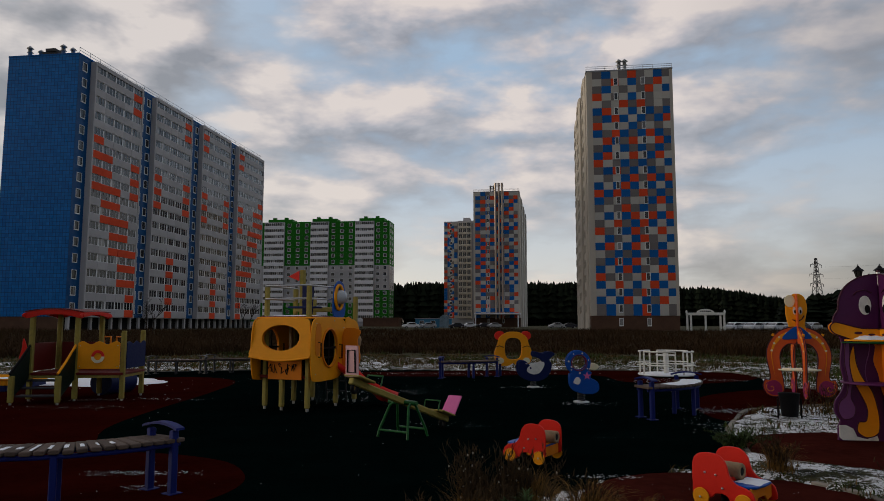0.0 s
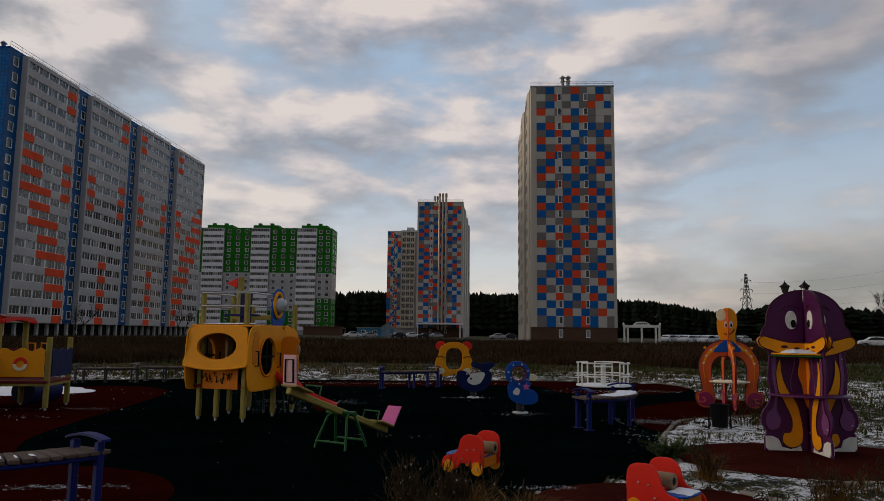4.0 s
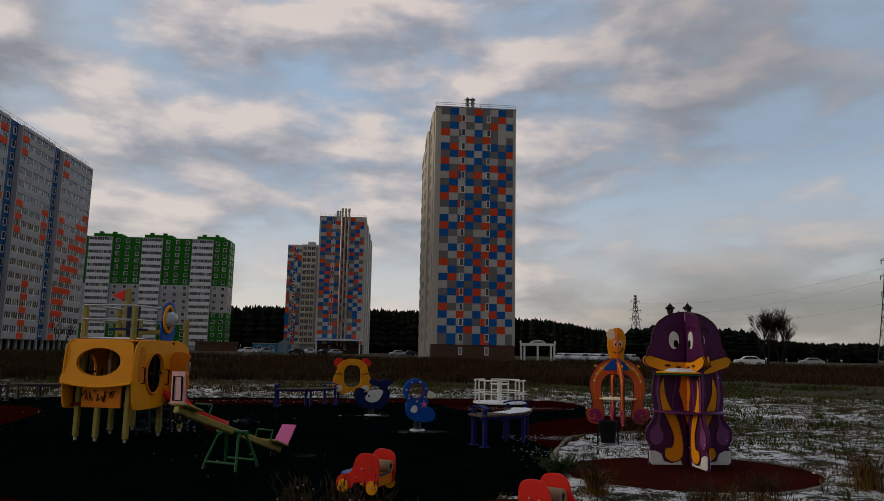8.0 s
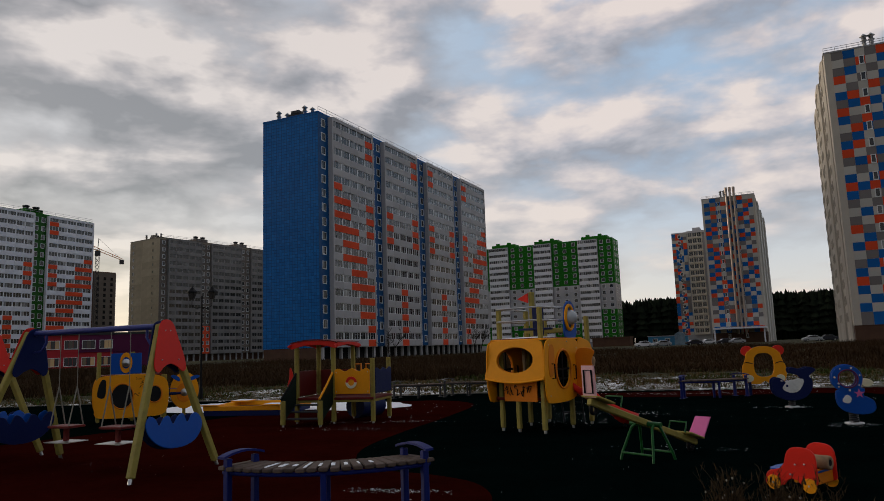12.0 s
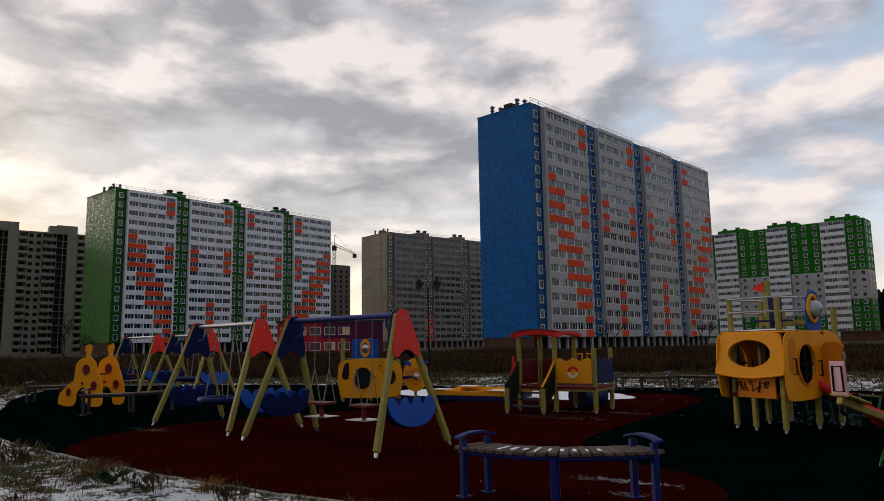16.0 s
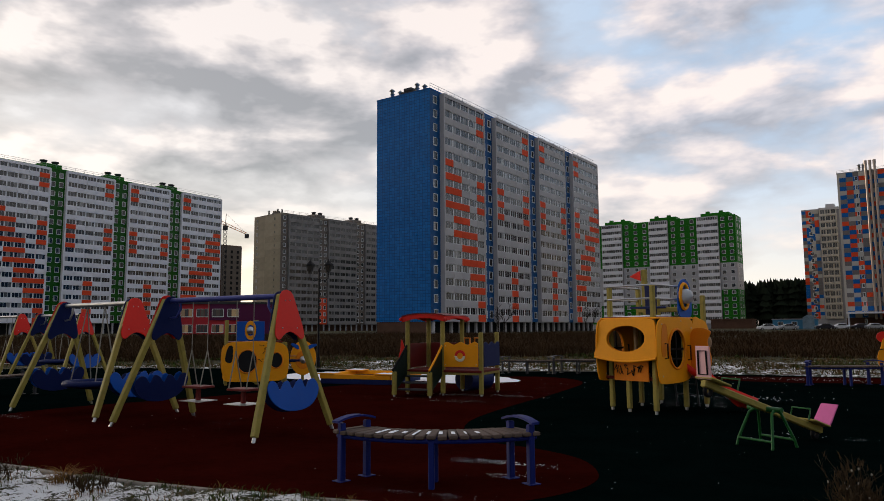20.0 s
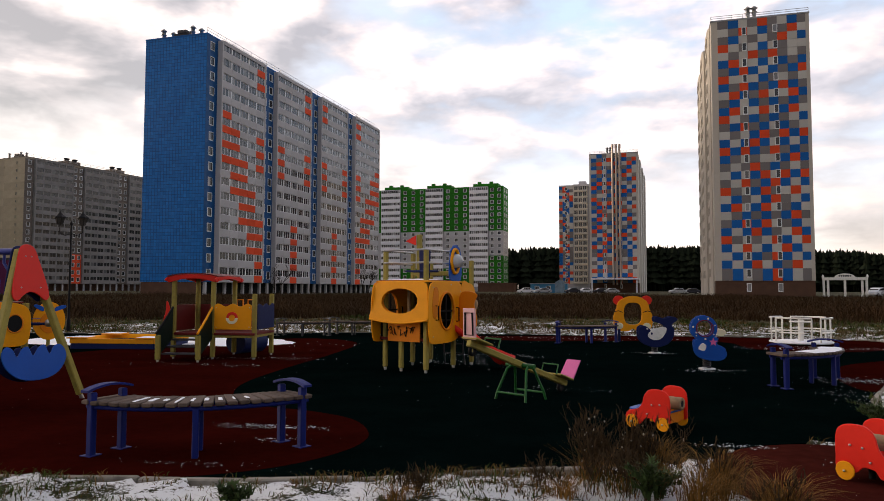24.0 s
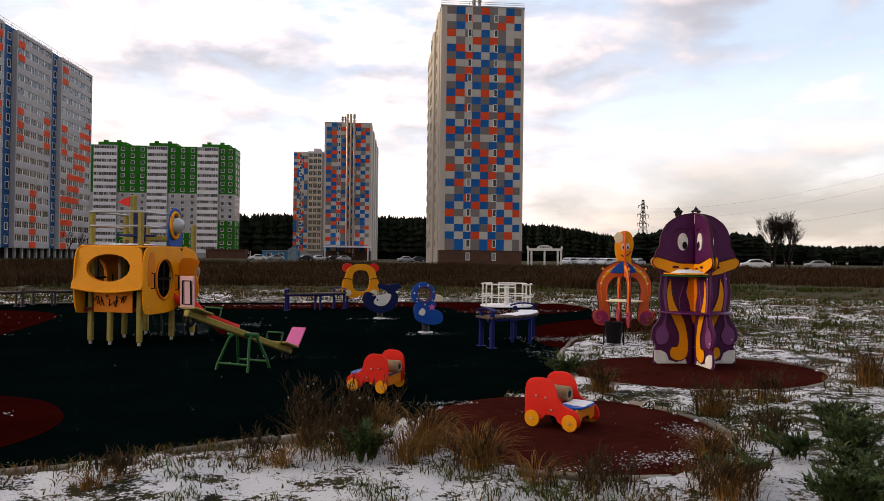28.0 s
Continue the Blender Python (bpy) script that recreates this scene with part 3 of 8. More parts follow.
# orange spandrels of the outer section: storeys from the top, units along the facade
OUTER = {0: (4,), 1: (4,), 4: (0,), 5: (0, 1, 4), 6: (0, 1, 4), 7: (0, 1, 2, 4), 8: (1, 2), 9: (1, 2, 3), 10: (2, 3), 11: (2, 3, 4), 12: (3, 4), 13: (3, 4), 14: (4,), 15: (4,)}
INNER = {0: (4,), 1: (4,), 5: (0, 4), 6: (0, 4), 7: (0, 4), 11: (2,), 12: (2,), 13: (2,), 14: (2,), 15: (2,)}
FACE = pose(0, 0, 0, 0, 0, 90)  # turns a piece that faces -y to face +x


def bare_skin(root, h0, floors, depth, strips):
    """Raw panels of the unpainted block: jointed end wall with small windows, dark stair strips, red at their foot."""
    ww = (depth * 0.42, depth * 0.58)
    meshes = [Geo().box(0.03, -0.08, 0.03, w - 0.03, 0.02, STOREY - 0.03).mesh("end_panel", M_CONC_E) for w in ww]
    small, tiny = window_mesh(0.8, 1.3, M_GREY_P, M_PANE, 1), window_mesh(0.7, 1.1, M_CONC_E, M_PANE_D, 1)
    for k in range(floors):
        z = h0 + k * STOREY
        part("end_panel", meshes[0], None, root, at=pose(-depth, 0, z))
        part("end_panel", meshes[1], None, root, at=pose(-depth + ww[0], 0, z))
        add_window(small, root, pose(-depth * 0.88, -0.1, z + 0.8))
        add_window(tiny, root, pose(-depth * 0.22, -0.1, z + 0.8))
    for i, (y0, y1, n) in enumerate(strips):
        dark = Geo().box(0, y0 + 0.03, 0.03, 0.06, y1 - 0.03, STOREY - 0.03).mesh("strip_panel", M_CONC_D)
        red = Geo().box(0, y0 + 0.03, 0.03, 0.06, y1 - 0.03, STOREY - 0.03).mesh("strip_panel", M_ORANGE_P)
        for k in range(floors):
            part("strip_panel", red if i == 1 and k < 4 else dark, None, root, at=pose(0, 0, h0 + k * STOREY))


def long_block(at, label, wall, wall_p, panel, accents=True, length=77.6, depth=12.8, floors=16, pane_share=None):
    """A long block: blind end wall towards -y, glazed facade in four sections towards +x."""
    root = thing("apartment_building", at, label, "apartment building")
    h0, top = 2.75, 2.75 + floors * STOREY
    q = length / 80.6
    part("wall", Geo().box(-depth, 0, h0, 0, length, top + 0.5), wall, root)
    # accent blocks: shade of the recess painted in as a near-black box
    part("ground_floor", Geo().box(-depth + 0.3, 0.6, -2, -1.6, length - 0.6, h0), M_SHADE if accents else M_BRICKWALL, root, "dark recessed ground floor")
    part("end_plinth", Geo().box(-depth + 0.05, 0.12, -2, -1.0, 0.6, h0 - 0.05), M_BRICKWALL, root, "dark brick plinth")
    col = Geo().box(-0.25, -0.25, -2, 0.25, 0.25, h0, 0, 0.03).mesh("column", M_GREY_P)
    for i in range(int(length / 2.9)):
        part("column", col, None, root, at=pose(-0.35, 1.2 + i * 2.9, 0))
    starts = [(3.3 * q, 18.5 * q), (23.2 * q, 38.6 * q), (43.6 * q, 58.7 * q), (63.4 * q, length - (0.2 if accents else 0.8))]
    swin = window_mesh(1.25, 1.5)
    strips = [(0, 3.3 * q, 1), (18.5 * q, 23.2 * q, 2), (38.6 * q, 43.6 * q, 2), (58.7 * q, 63.4 * q, 2)]
    if not accents:
        bare_skin(root, h0, floors, depth, strips)
    for y0, y1, n in strips:
        for k in range(floors):
            for i in range(n):
                add_window(swin, root, pose(0 if accents else 0.07, y0 + (y1 - y0) * (i + 0.5) / n, h0 + k * STOREY + 0.75) @ FACE)
    for si, (y0, y1) in enumerate(starts):
        w, mid = y1 - y0, (y0 + y1) / 2
        unit = (w - 0.7) / 5
        part("bay", Geo().box(0.0, y0, h0 - 0.1, 0.75, y1, top + 0.3), panel, root, "projecting facade bay")
        for ya, yb in ((y0 - 0.02, y0 + 0.35), (y1 - 0.35, y1 + 0.02)):
            part("bay_fin", Geo().box(0, ya, h0 - 0.12, 1.0, yb, top + 0.35), panel, root)
        part("bay_cap", Geo().box(0.76, y0 + 0.36, top - 0.25, 0.98, y1 - 0.36, top + 0.45), panel, root)
        band = band_mesh(w - 0.7, 1.36, 5, 3 if accents else 2, None if accents else M_PANE_D, None if accents else M_CONC_P, 0.34 if accents else 0.5)
        meshes = [Geo().box(-unit / 2 + 0.02, -0.1, 0, unit / 2 - 0.02, 0.1, 1.30).mesh("panel", x) for x in (panel, M_ORANGE_P)]
        table = OUTER if si in (0, 3) else INNER
        for k in range(floors):
            z = top - (k + 1) * STOREY
            part("window_band", band, None, root, at=pose(0.78, mid, z + 1.31) @ FACE)
            hot = table.get(k, ()) if accents else ()
            hot = tuple(4 - u for u in hot) if si >= 2 else hot
            for u in range(5):
                part("panel", meshes[1 if u in hot else 0], None, root, at=pose(0.86, y0 + 0.35 + unit * (u + 0.5), z) @ FACE)
    # roof: parapet, rail, stair heads, vents
    part("parapet", Geo().box(-depth - 0.05, -0.05, top + 0.5, 0.05, 0.25, top + 0.75).box(-0.2, 0.25, top + 0.5, 0.05, length, top + 0.75).box(-depth - 0.05, 0.25, top + 0.5, -depth + 0.2, length, top + 0.75), wall_p, root)
    rail = Geo()
    for z in (top + 1.25, top + 1.75):
        rail.tube([(-0.1, 0.2, z), (-0.1, length, z)], 0.04, 5)
    for i in range(28):
        rail.tube([(-0.1, 0.2 + i * length / 28, top + 0.7), (-0.1, 0.2 + i * length / 28, top + 1.75)], 0.04, 5)
    part("roof_rail", rail, M_STEEL, root, "thin steel roof railing")
    drum = Geo().lathe([(0.75, 0), (0.75, 0.7), (1.0, 0.75), (1.0, 1.05), (0.2, 1.25), (0.0, 1.27)], 14).mesh("roof_drum", M_DARKSTEEL)
    for y in (20.8 * q, 41 * q, 61 * q, 78 * q if not accents else 60.9 * q):
        g = Geo().box(-7.5, y - 3.6, top + 0.5, -1.2, y + 1.8, top + 2.1)
        if wall is not M_BLUE:
            part("stair_head", g, wall_p, root, "low roof stair head")
            for dy_ in (-2.4, 0.9):
                part("roof_drum", drum, None, root, at=pose(-3.2, y + dy_, top + 2.1))
    v = vent_mesh()
    for x, y in ((-9.7, 0.9), (-9.0, 2.6), (-3.6, 0.9), (-2.9, 2.4)):
        part("roof_vent", v, None, root, at=pose(x, y, top + 0.5))
    part("roof_box", Geo().box(-7.6, 1.0, top + 0.5, -4.6, 3.6, top + 1.6).box(-6.8, 0.8, top + 1.6, -5.0, 3.0, top + 2.1), M_DARKSTEEL, root, "dark ventilation housing")
    return root


long_block(pose(-59.56, 112.74, 0.0, 0, 0, -7.95), "long tall blue apartment block with grey bays and orange panels", M_BLUE, M_BLUE_P, M_GREY_P)
M_GREEN_P = mat("green_panel", (0.016, 0.15, 0.008), 0.6, 0, 0.2, 0.08, rand=0.08, spec=0.12)
long_block(pose(-187.2, 105.3, 0.9, 0, 0, -5.6), "long green apartment block with white bays and orange panels", M_GREEN, M_GREEN_P, M_WHITE_P, depth=19.0)
long_block(pose(-178.3, 213.3, 0.5, 0, 0, -15.6), "grey unpainted concrete apartment block with dark windows", M_CONC_E, M_CONC_D, M_CONC_P, accents=False, length=79, depth=18.5)


def tower_block(at, label, rows, depth, bays, plinth=2.55, span=13.35, left=1.0, right=0.55):
    """A tower with a front of coloured panels towards -y; its flank towards -x steps back in bays."""
    root = thing("apartment_tower", at, label, "apartment tower")
    colw = [w * span / 14.3 for w in (1.75, 1.75, 1.45, 1.65, 1.6, 1.55, 1.6, 1.6, 1.35)]
    xs = [left]
    for w in colw:
        xs.append(xs[-1] + w)
    width = xs[-1] + right - 0.35
    half = STOREY / 2
    h = plinth + half * (len(rows) - 1) + 1.97
    part("wall", Geo().box(0.0, 0, plinth, width + 0.35, 10, h + 0.05).box(2.0, 10, -2, width + 0.35, depth, h + 0.05), M_BEIGE, root, "beige rendered wall")
    part("plinth", Geo().box(0.05, 0.05, -2, width + 0.3, 9.9, plinth), M_BRICKWALL, root, "brown brick plinth")
    meshes = {}
    kinds = {"b": M_BLUE_P, "o": M_ORANGE_P, "l": M_LIGHT_P, "g": M_MID_P}
    win = window_mesh(0.72, 1.35, cols=1)
    for r, row in enumerate(rows):
        last = r == len(rows) - 1
        hh = 1.97 if last else half
        z = plinth if last else h - (r + 1) * half
        for c, k in enumerate(row):
            key = (k, c, last)
            if key not in meshes:
                meshes[key] = Geo().box(-colw[c] / 2 + 0.012, -0.05, 0.012, colw[c] / 2 - 0.012, 0.04, hh - 0.012).mesh("panel", kinds[k])
            part("panel", meshes[key], None, root, at=pose((xs[c] + xs[c + 1]) / 2, -0.02, z))
        if r % 2 == 1 or last:
            for x in (xs[2] + 0.85, xs[5] + 1.15):
                add_window(win, root, pose(x, -0.06, z + (0.55 if last else 0.05)))
    for x in (xs[2] + 0.85, xs[5] + 1.15):
        add_window(win, root, pose(x, 0.03, 0.8))
    # flank: beige bays with windows, standing out from the recessed wall
    wwin = window_mesh(1.1, 1.4, M_BEIGE, M_PANE)
    side = pose(0, 0, 0, 0, 0, -90)
    for y0, y1, out in bays:
        poly = [(2.05, y0), (0.25 - out, y0), (-out, y0 + 1.0), (-out, y1 - 1.0), (0.25 - out, y1), (2.05, y1)]
        k = len(poly)
        g = Geo().add([(x, y, -2) for x, y in poly] + [(x, y, h + 0.05) for x, y in poly], [tuple(range(k)), tuple(range(2 * k - 1, k - 1, -1))] + [(j, (j + 1) % k, (j + 1) % k + k, j + k)[::-1] for j in range(k)])
        part("bay", g, M_BEIGE, root, "beige rendered bay")
        for f in range(16):
            z = plinth + 0.7 + f * STOREY
            for u in (0.3, 0.7):
                add_window(wwin, root, pose(-out - 0.02, y0 + (y1 - y0) * u, z) @ side)
    part("roof", Geo().box(-0.08, -0.08, h + 0.05, width + 0.42, 0.3, h + 0.28).box(-0.08, 0.3, h + 0.05, 0.2, 10, h + 0.28).box(width + 0.1, 0.3, h + 0.05, width + 0.42, depth, h + 0.28).box(0.2, 0.3, h + 0.05, width + 0.1, depth, h + 0.12), M_GREY, root)
    rail = Geo()
    for z in (h + 0.65, h + 1.0):
        rail.tube([(0, 0.1, z), (width + 0.3, 0.1, z)], 0.04, 5)
    for i in range(10):
        x = (width + 0.3) * i / 9
        rail.tube([(x, 0.1, h + 0.2), (x, 0.1, h + 1.0)], 0.04, 5)
    part("roof_rail", rail, M_STEEL, root, "thin steel roof railing")
    v = vent_mesh()
    for x in (5.9, 6.9):
        part("roof_vent", v, None, root, at=pose(x, 1.2, h + 0.4))
    return root


TOWER = ["gblgoglbg", "lgolbggol", "gblglgolb", "olglblgll", "lglogoglg", "bollblbgb", "gboblbgbo", "olllbglgl", "bgobgbobg", "lobgollob", "gblbgbgbg",
         "bollolbol", "olgbgbglb", "gbogblbgl", "lglbogobo", "blboblblb", "obobgogbg", "bglgllbob", "glgogbglg", "lblbolobo", "glogboblb", "oglbogl" "ol",
         "lbglboglb", "bolbolgbl", "lgbgbgbog", "gbobolgbl", "blbobglob", "oglglobl" "o", "blolblobl", "lblbgoblb", "blbolbgol", "gblgboblg"]
tower_block(pose(26.21, 122.07, 0.54, 0, 0, -7.7), "tall tower with a patchwork of blue, orange and grey panels", TOWER, 38, [(2.6, 9.5, 0.38), (14.5, 22, 0.50), (29.5, 37, 0.15)])
far_rows = [r[3:] + r[:3] for r in TOWER[7:] + TOWER[:7]]
t2 = tower_block(pose(11.8, 241.7, 1.2, 0, 0, -8.5), "distant patchwork tower with steel flues on its front", far_rows, 67, [(2, 9, 0.1)], span=14.65, left=0.6, right=0.6)
M_FLUE = mat("flue_steel", (0.40, 0.33, 0.28), 0.4, 0.7, 1, 0.1)
for i in range(3):
    part("flue", Geo().tube([(7.7 + i * 1.15, -0.75, 2), (7.7 + i * 1.15, -0.75, 48.4)], 0.36, 10).tube([(7.7 + i * 1.15, -0.75, 47.6), (7.7 + i * 1.15, -0.75, 48.9)], 0.44, 10), M_FLUE, t2, "tall steel flue pipe")
back = Geo()
for i in range(3):
    back.box(15.2, 14 + i * 18, -2, 16.25 + i * 0.25, 26 + i * 18, 45.9)
part("bay", back, M_LIGHT_P, t2, "grey flank bays")
part("canopy", Geo().box(1.0, -9, 3.6, 16.0, -0.2, 4.1).box(1.2, -8.5, -1, 1.6, -8.1, 3.6).box(15.2, -8.5, -1, 15.6, -8.1, 3.6), M_WHITE_P, t2, "flat white entrance canopy")


def balcony_tower(at, label):
    """The third tower: patchwork panels beside a stack of white glazed balconies."""
    root = thing("apartment_tower", at, label, "apartment tower")
    h = 45.4
    part("wall", Geo().box(0, 0, -2, 13.2, 30, h), M_GREY, root)
    kinds = {"b": M_BLUE_P, "o": M_ORANGE_P, "l": M_LIGHT_P, "g": M_MID_P}
    meshes = {k: Geo().box(-0.74, -0.05, 0.01, 0.74, 0.04, 1.32).mesh("panel", m) for k, m in kinds.items()}
    for r in range(32):
        for c in range(4):
            part("panel", meshes[TOWER[(r * 3 + 5) % 32][(c + r) % 9]], None, root, at=pose(0.78 + c * 1.5, -0.02, h - (r + 1) * 1.335))
    fr = Geo().box(-2.8, -0.06, 0, 2.8, 0.03, 0.08).box(-2.8, -0.06, 1.67, 2.8, 0.03, 1.75)
    for i in range(7):
        d = 0.40 if i % 2 == 0 else 0.08
        fr.box(-2.8 + 5.6 * i / 6 - d / 2, -0.07, 0, -2.8 + 5.6 * i / 6 + d / 2, 0.03, 1.75)
    band, slab_ = fr.mesh("balcony_frame", M_BEIGE), Geo().box(-2.95, -1.3, 0, 2.95, 0, 0.75, 0, 0.05).mesh("balcony", M_BEIGE)
    win = window_mesh(1.2, 1.4)
    glass_ = Geo().box(-0.40, -0.02, 0.05, 0.40, 0.02, 1.70).mesh("pane", M_PANE_D)
    for f in range(16):
        z = h - (f + 1) * STOREY
        part("balcony", slab_, None, root, at=pose(9.4, 0, z))
        b_ = part("balcony_frame", band, None, root, at=pose(9.4, -1.1, z + 0.80))
        for i in range(6):
            part("pane", glass_, None, b_, at=pose(-2.8 + 5.6 * (i + 0.5) / 6, 0, 0))
        add_window(win, root, pose(3.1, -0.08, z + 0.75))
    part("crown", Geo().box(0, -0.1, h, 13.2, 30, h + 0.5).box(6.3, -1.4, h - 0.3, 13.2, 4, h + 0.6).box(8.5, 1, h + 0.6, 11.5, 6, h + 2.2), M_GREY_P, root, "stepped roof edge")
    return root


balcony_tower(pose(2.13, 313.5, 1.4, 0, 0, -8.5), "distant patchwork tower with white balcony stack")


def green_white_block(at, label):
    """A block of white and green vertical bands, its front towards -y."""
    root = thing("apartment_building", at, label, "apartment building")
    floors, h0 = 16, 2.4
    top = h0 + floors * STOREY
    length, depth = 68.0, 11.0
    part("wall", Geo().box(-length, 0, -2, 0, depth, top), M_GREY, root)
    gp = Geo().box(-0.5, -0.12, 0, 0.5, 0.02, 1).mesh("panel", M_GREEN_P)
    wp = Geo().box(-0.5, -0.12, 0, 0.5, 0.02, 1).mesh("panel", M_WHITE_P)
    ep = Geo().box(-0.5, -0.12, 0, 0.5, 0.02, 1).mesh("panel", M_GREY_P)
    win, band = window_mesh(1.5, 1.5), band_mesh(8.6, 1.28, 3, 3)
    bands = [(0, -6.2, "g", 2), (-6.2, -14.7, "w", 0), (-14.7, -26.3, "g", 3), (-26.3, -34.4, "w", 0), (-34.4, -46.0, "g", 3), (-46.0, -55.2, "w", 0), (-55.2, -66.8, "g", 3)]
    for x1, x0, kind, n in bands:
        mid, w = (x0 + x1) / 2, x1 - x0
        for f in range(floors):
            z = top - (f + 1) * STOREY
            if kind == "w":
                part("panel", wp, None, root, at=pose(mid, -0.9, z) @ Matrix.Diagonal((w - 0.2, 1.0, 1.36, 1)))
                part("window_band", band, None, root, at=pose(mid, -0.86, z + 1.37) @ Matrix.Diagonal((w / 9.2, 1, 1, 1)))
            else:
                green = f < 7 or (f >= 11 and x1 == 0) or f >= 13
                part("panel", gp if green else ep, None, root, at=pose(mid, 0, z) @ Matrix.Diagonal((w - 0.04, 1, STOREY - 0.03, 1)))
                for i in range(n):
                    add_window(win, root, pose(x0 + w * (i + 0.5) / n, -0.13, z + 0.8))
        if kind == "w":
            part("bay", Geo().box(x0 + 0.1, -0.85, -2, x1 - 0.1, 0, top + 0.3), M_GREY, root, "white projecting bay")
    face = pose(0, 0, 0, 0, 0, 90)
    for f in range(floors):
        z = top - (f + 1) * STOREY
        green = f < 7 or f >= 11
        part("panel", gp if green else ep, None, root, at=pose(0, depth / 2, z) @ face @ Matrix.Diagonal((depth, 1, STOREY - 0.03, 1)))
        for i in range(2):
            add_window(win, root, pose(0.13, depth * (0.3 + 0.4 * i), z + 0.8) @ face)
    for x in (-8, -29, -49):
        part("stair_head", Geo().box(x - 5.5, 2, top, x + 5.5, 8, top + 1.9).box(x - 3.6, 2.5, top + 1.9, x - 2.2, 4, top + 2.8).box(x + 1.6, 2.5, top + 1.9, x + 3.0, 4, top + 2.8), M_GREEN_P, root, "green roof stair head")
    part("parapet", Geo().box(-length, -0.1, top, 0.1, 0.3, top + 0.4).box(-0.3, 0.3, top, 0.1, depth, top + 0.4), M_GREEN_P, root)
    part("annex", Geo().box(-9, -8, -2, 6, -1.5, 3.6).box(-9.3, -8.3, 3.6, 6.3, -1.2, 4.0), M_BRICKWALL, root, "low dark annex")
    return root


green_white_block(pose(-21.6, 299.2, 0.2, 0, 0, -7.4), "white and green striped apartment block, far off")


def shell_block(at, label):
    """An unfinished concrete shell: bare balconies, empty openings, open stair slots beside solid shafts."""
    root = thing("unfinished_building", at, label, "building shell")
    floors, length, depth = 17, 92.0, 14.0
    rise = 2.8
    top = floors * rise
    first, step = 7.6, 20.5
    slots = [first + step * i for i in range(5) if first + step * i < length - 4]
    # storeys between stair slots: solid, interior shade painted near-black; first slot open right through
    part("frame", Geo().box(-depth, 0, -2, -1.2, first + 0.9, top).box(-depth, first + 2.75, -2, -1.2, length, top), M_SHADE, root, "solid storeys painted dark as shaded interiors")
    part("end_wall", Geo().box(-depth - 0.1, -0.3, -2, 0.0, 0.25, top + 0.6), M_CONC, root, "bare concrete end wall")
    part("roof", Geo().box(-depth - 0.2, -0.3, top, 0.2, first, top + 0.5).box(-depth - 0.2, first + 3.9, top, 0.2, length, top + 0.5), M_CONC, root, "flat concrete roof slab")

    def opening(w, sill, head, side_):
        return Geo().box(-w / 2, -0.05, 0, w / 2, 0.2, sill).box(-w / 2, -0.05, head, w / 2, 0.2, rise).box(-w / 2, -0.05, sill, -w / 2 + side_, 0.2, head).box(w / 2 - side_, -0.05, sill, w / 2, 0.2, head).mesh("wall_panel", M_CONC)

    def ledge(w):
        return Geo().box(-w / 2, -0.15, 0, w / 2, 0.05, 1.15).box(-w / 2, -0.12, -0.12, w / 2, 1.3, 0.1).box(-w / 2, 0.0, 1.15, -w / 2 + 0.22, 1.2, rise - 0.1).mesh("balcony", M_CONC)

    win, back_ = opening(2.55, 1.0, 2.3, 0.55), opening(2.6, 0.2, 2.3, 0.4)
    small, broad = ledge(3.05), ledge(4.7)
    slab_ = Geo().box(-1.95, -0.1, 0, 1.95, 0.6, 0.22).box(-1.95, 0.1, 0.22, -1.75, 0.5, rise).box(0.35, 0.1, 0.22, 0.6, 0.5, rise).box(-1.0, 1.2, 0.9, 1.95, 1.3, rise).mesh("slab", M_CONC)
    bays = [(1.6, 0), (5.2, 2)]
    for y in slots:
        bays += [(y + 8.95, 1), (y + 11.8, 0), (y + 14.4, 0), (y + 18.1, 2)]
    for y, kind in bays:
        if y > length - 2:
            continue
        for f in range(floors):
            z = f * rise
            if kind == 0:
                part("wall_panel", win, None, root, at=pose(-0.2, y, z) @ FACE)
            else:
                part("balcony", small if kind == 1 else broad, None, root, at=pose(0.55, y, z) @ FACE)
                part("wall_panel", back_, None, root, at=pose(-0.9, y, z) @ FACE)
    for i, y in enumerate(slots):
        part("stair_tower", Geo().box(-5, y + 3.9, -2, 0.45, y + 7.4, top + 3.4).box(-5.2, y - 2.6, top + 0.5, 0.1, y, top + 3.2).box(-5.2, y, top + 0.6, 0.3, y + 7.4, top + 3.6), M_CONC, root, "bare concrete stair tower")
        for f in range(floors):
            if i == 0:
                part("slab", Geo().box(-depth + 0.5, y, 0, -0.2, y + 3.9, 0.75), M_CONC, root, at=pose(0, 0, f * rise))
            part("slab", slab_, None, root, at=pose(-0.3, y + 1.95 if i else y + 3.5, f * rise) @ FACE @ (pose(0, 0, 0) if i else Matrix.Diagonal((0.3, 1, 1, 1))))
    return root


shell_block(pose(-306.3, 71.2, 0.3, 0, 0, -17.5), "unfinished bare concrete apartment block with empty windows")
part_b = thing("unfinished_building", pose(-262.7, 262.3, 1, 0, 0, -18), "dark brown unfinished block behind a crane", "building shell")
part("frame", Geo().box(-12, 0, -2, 0, 16, 43.5), M_BRICKWALL, part_b)
part("wall", Geo().box(-0.2, 5, -2, 0.3, 16, 43), M_CONC_D, part_b, "grey concrete side")
# openings are plates on the wall, interior shade put into their colour
hole = Geo().box(-0.6, -0.05, 0, 0.6, 0.1, 1.5).mesh("window_opening", M_SHADE)
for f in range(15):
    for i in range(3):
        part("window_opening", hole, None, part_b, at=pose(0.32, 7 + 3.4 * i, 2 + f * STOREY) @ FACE)

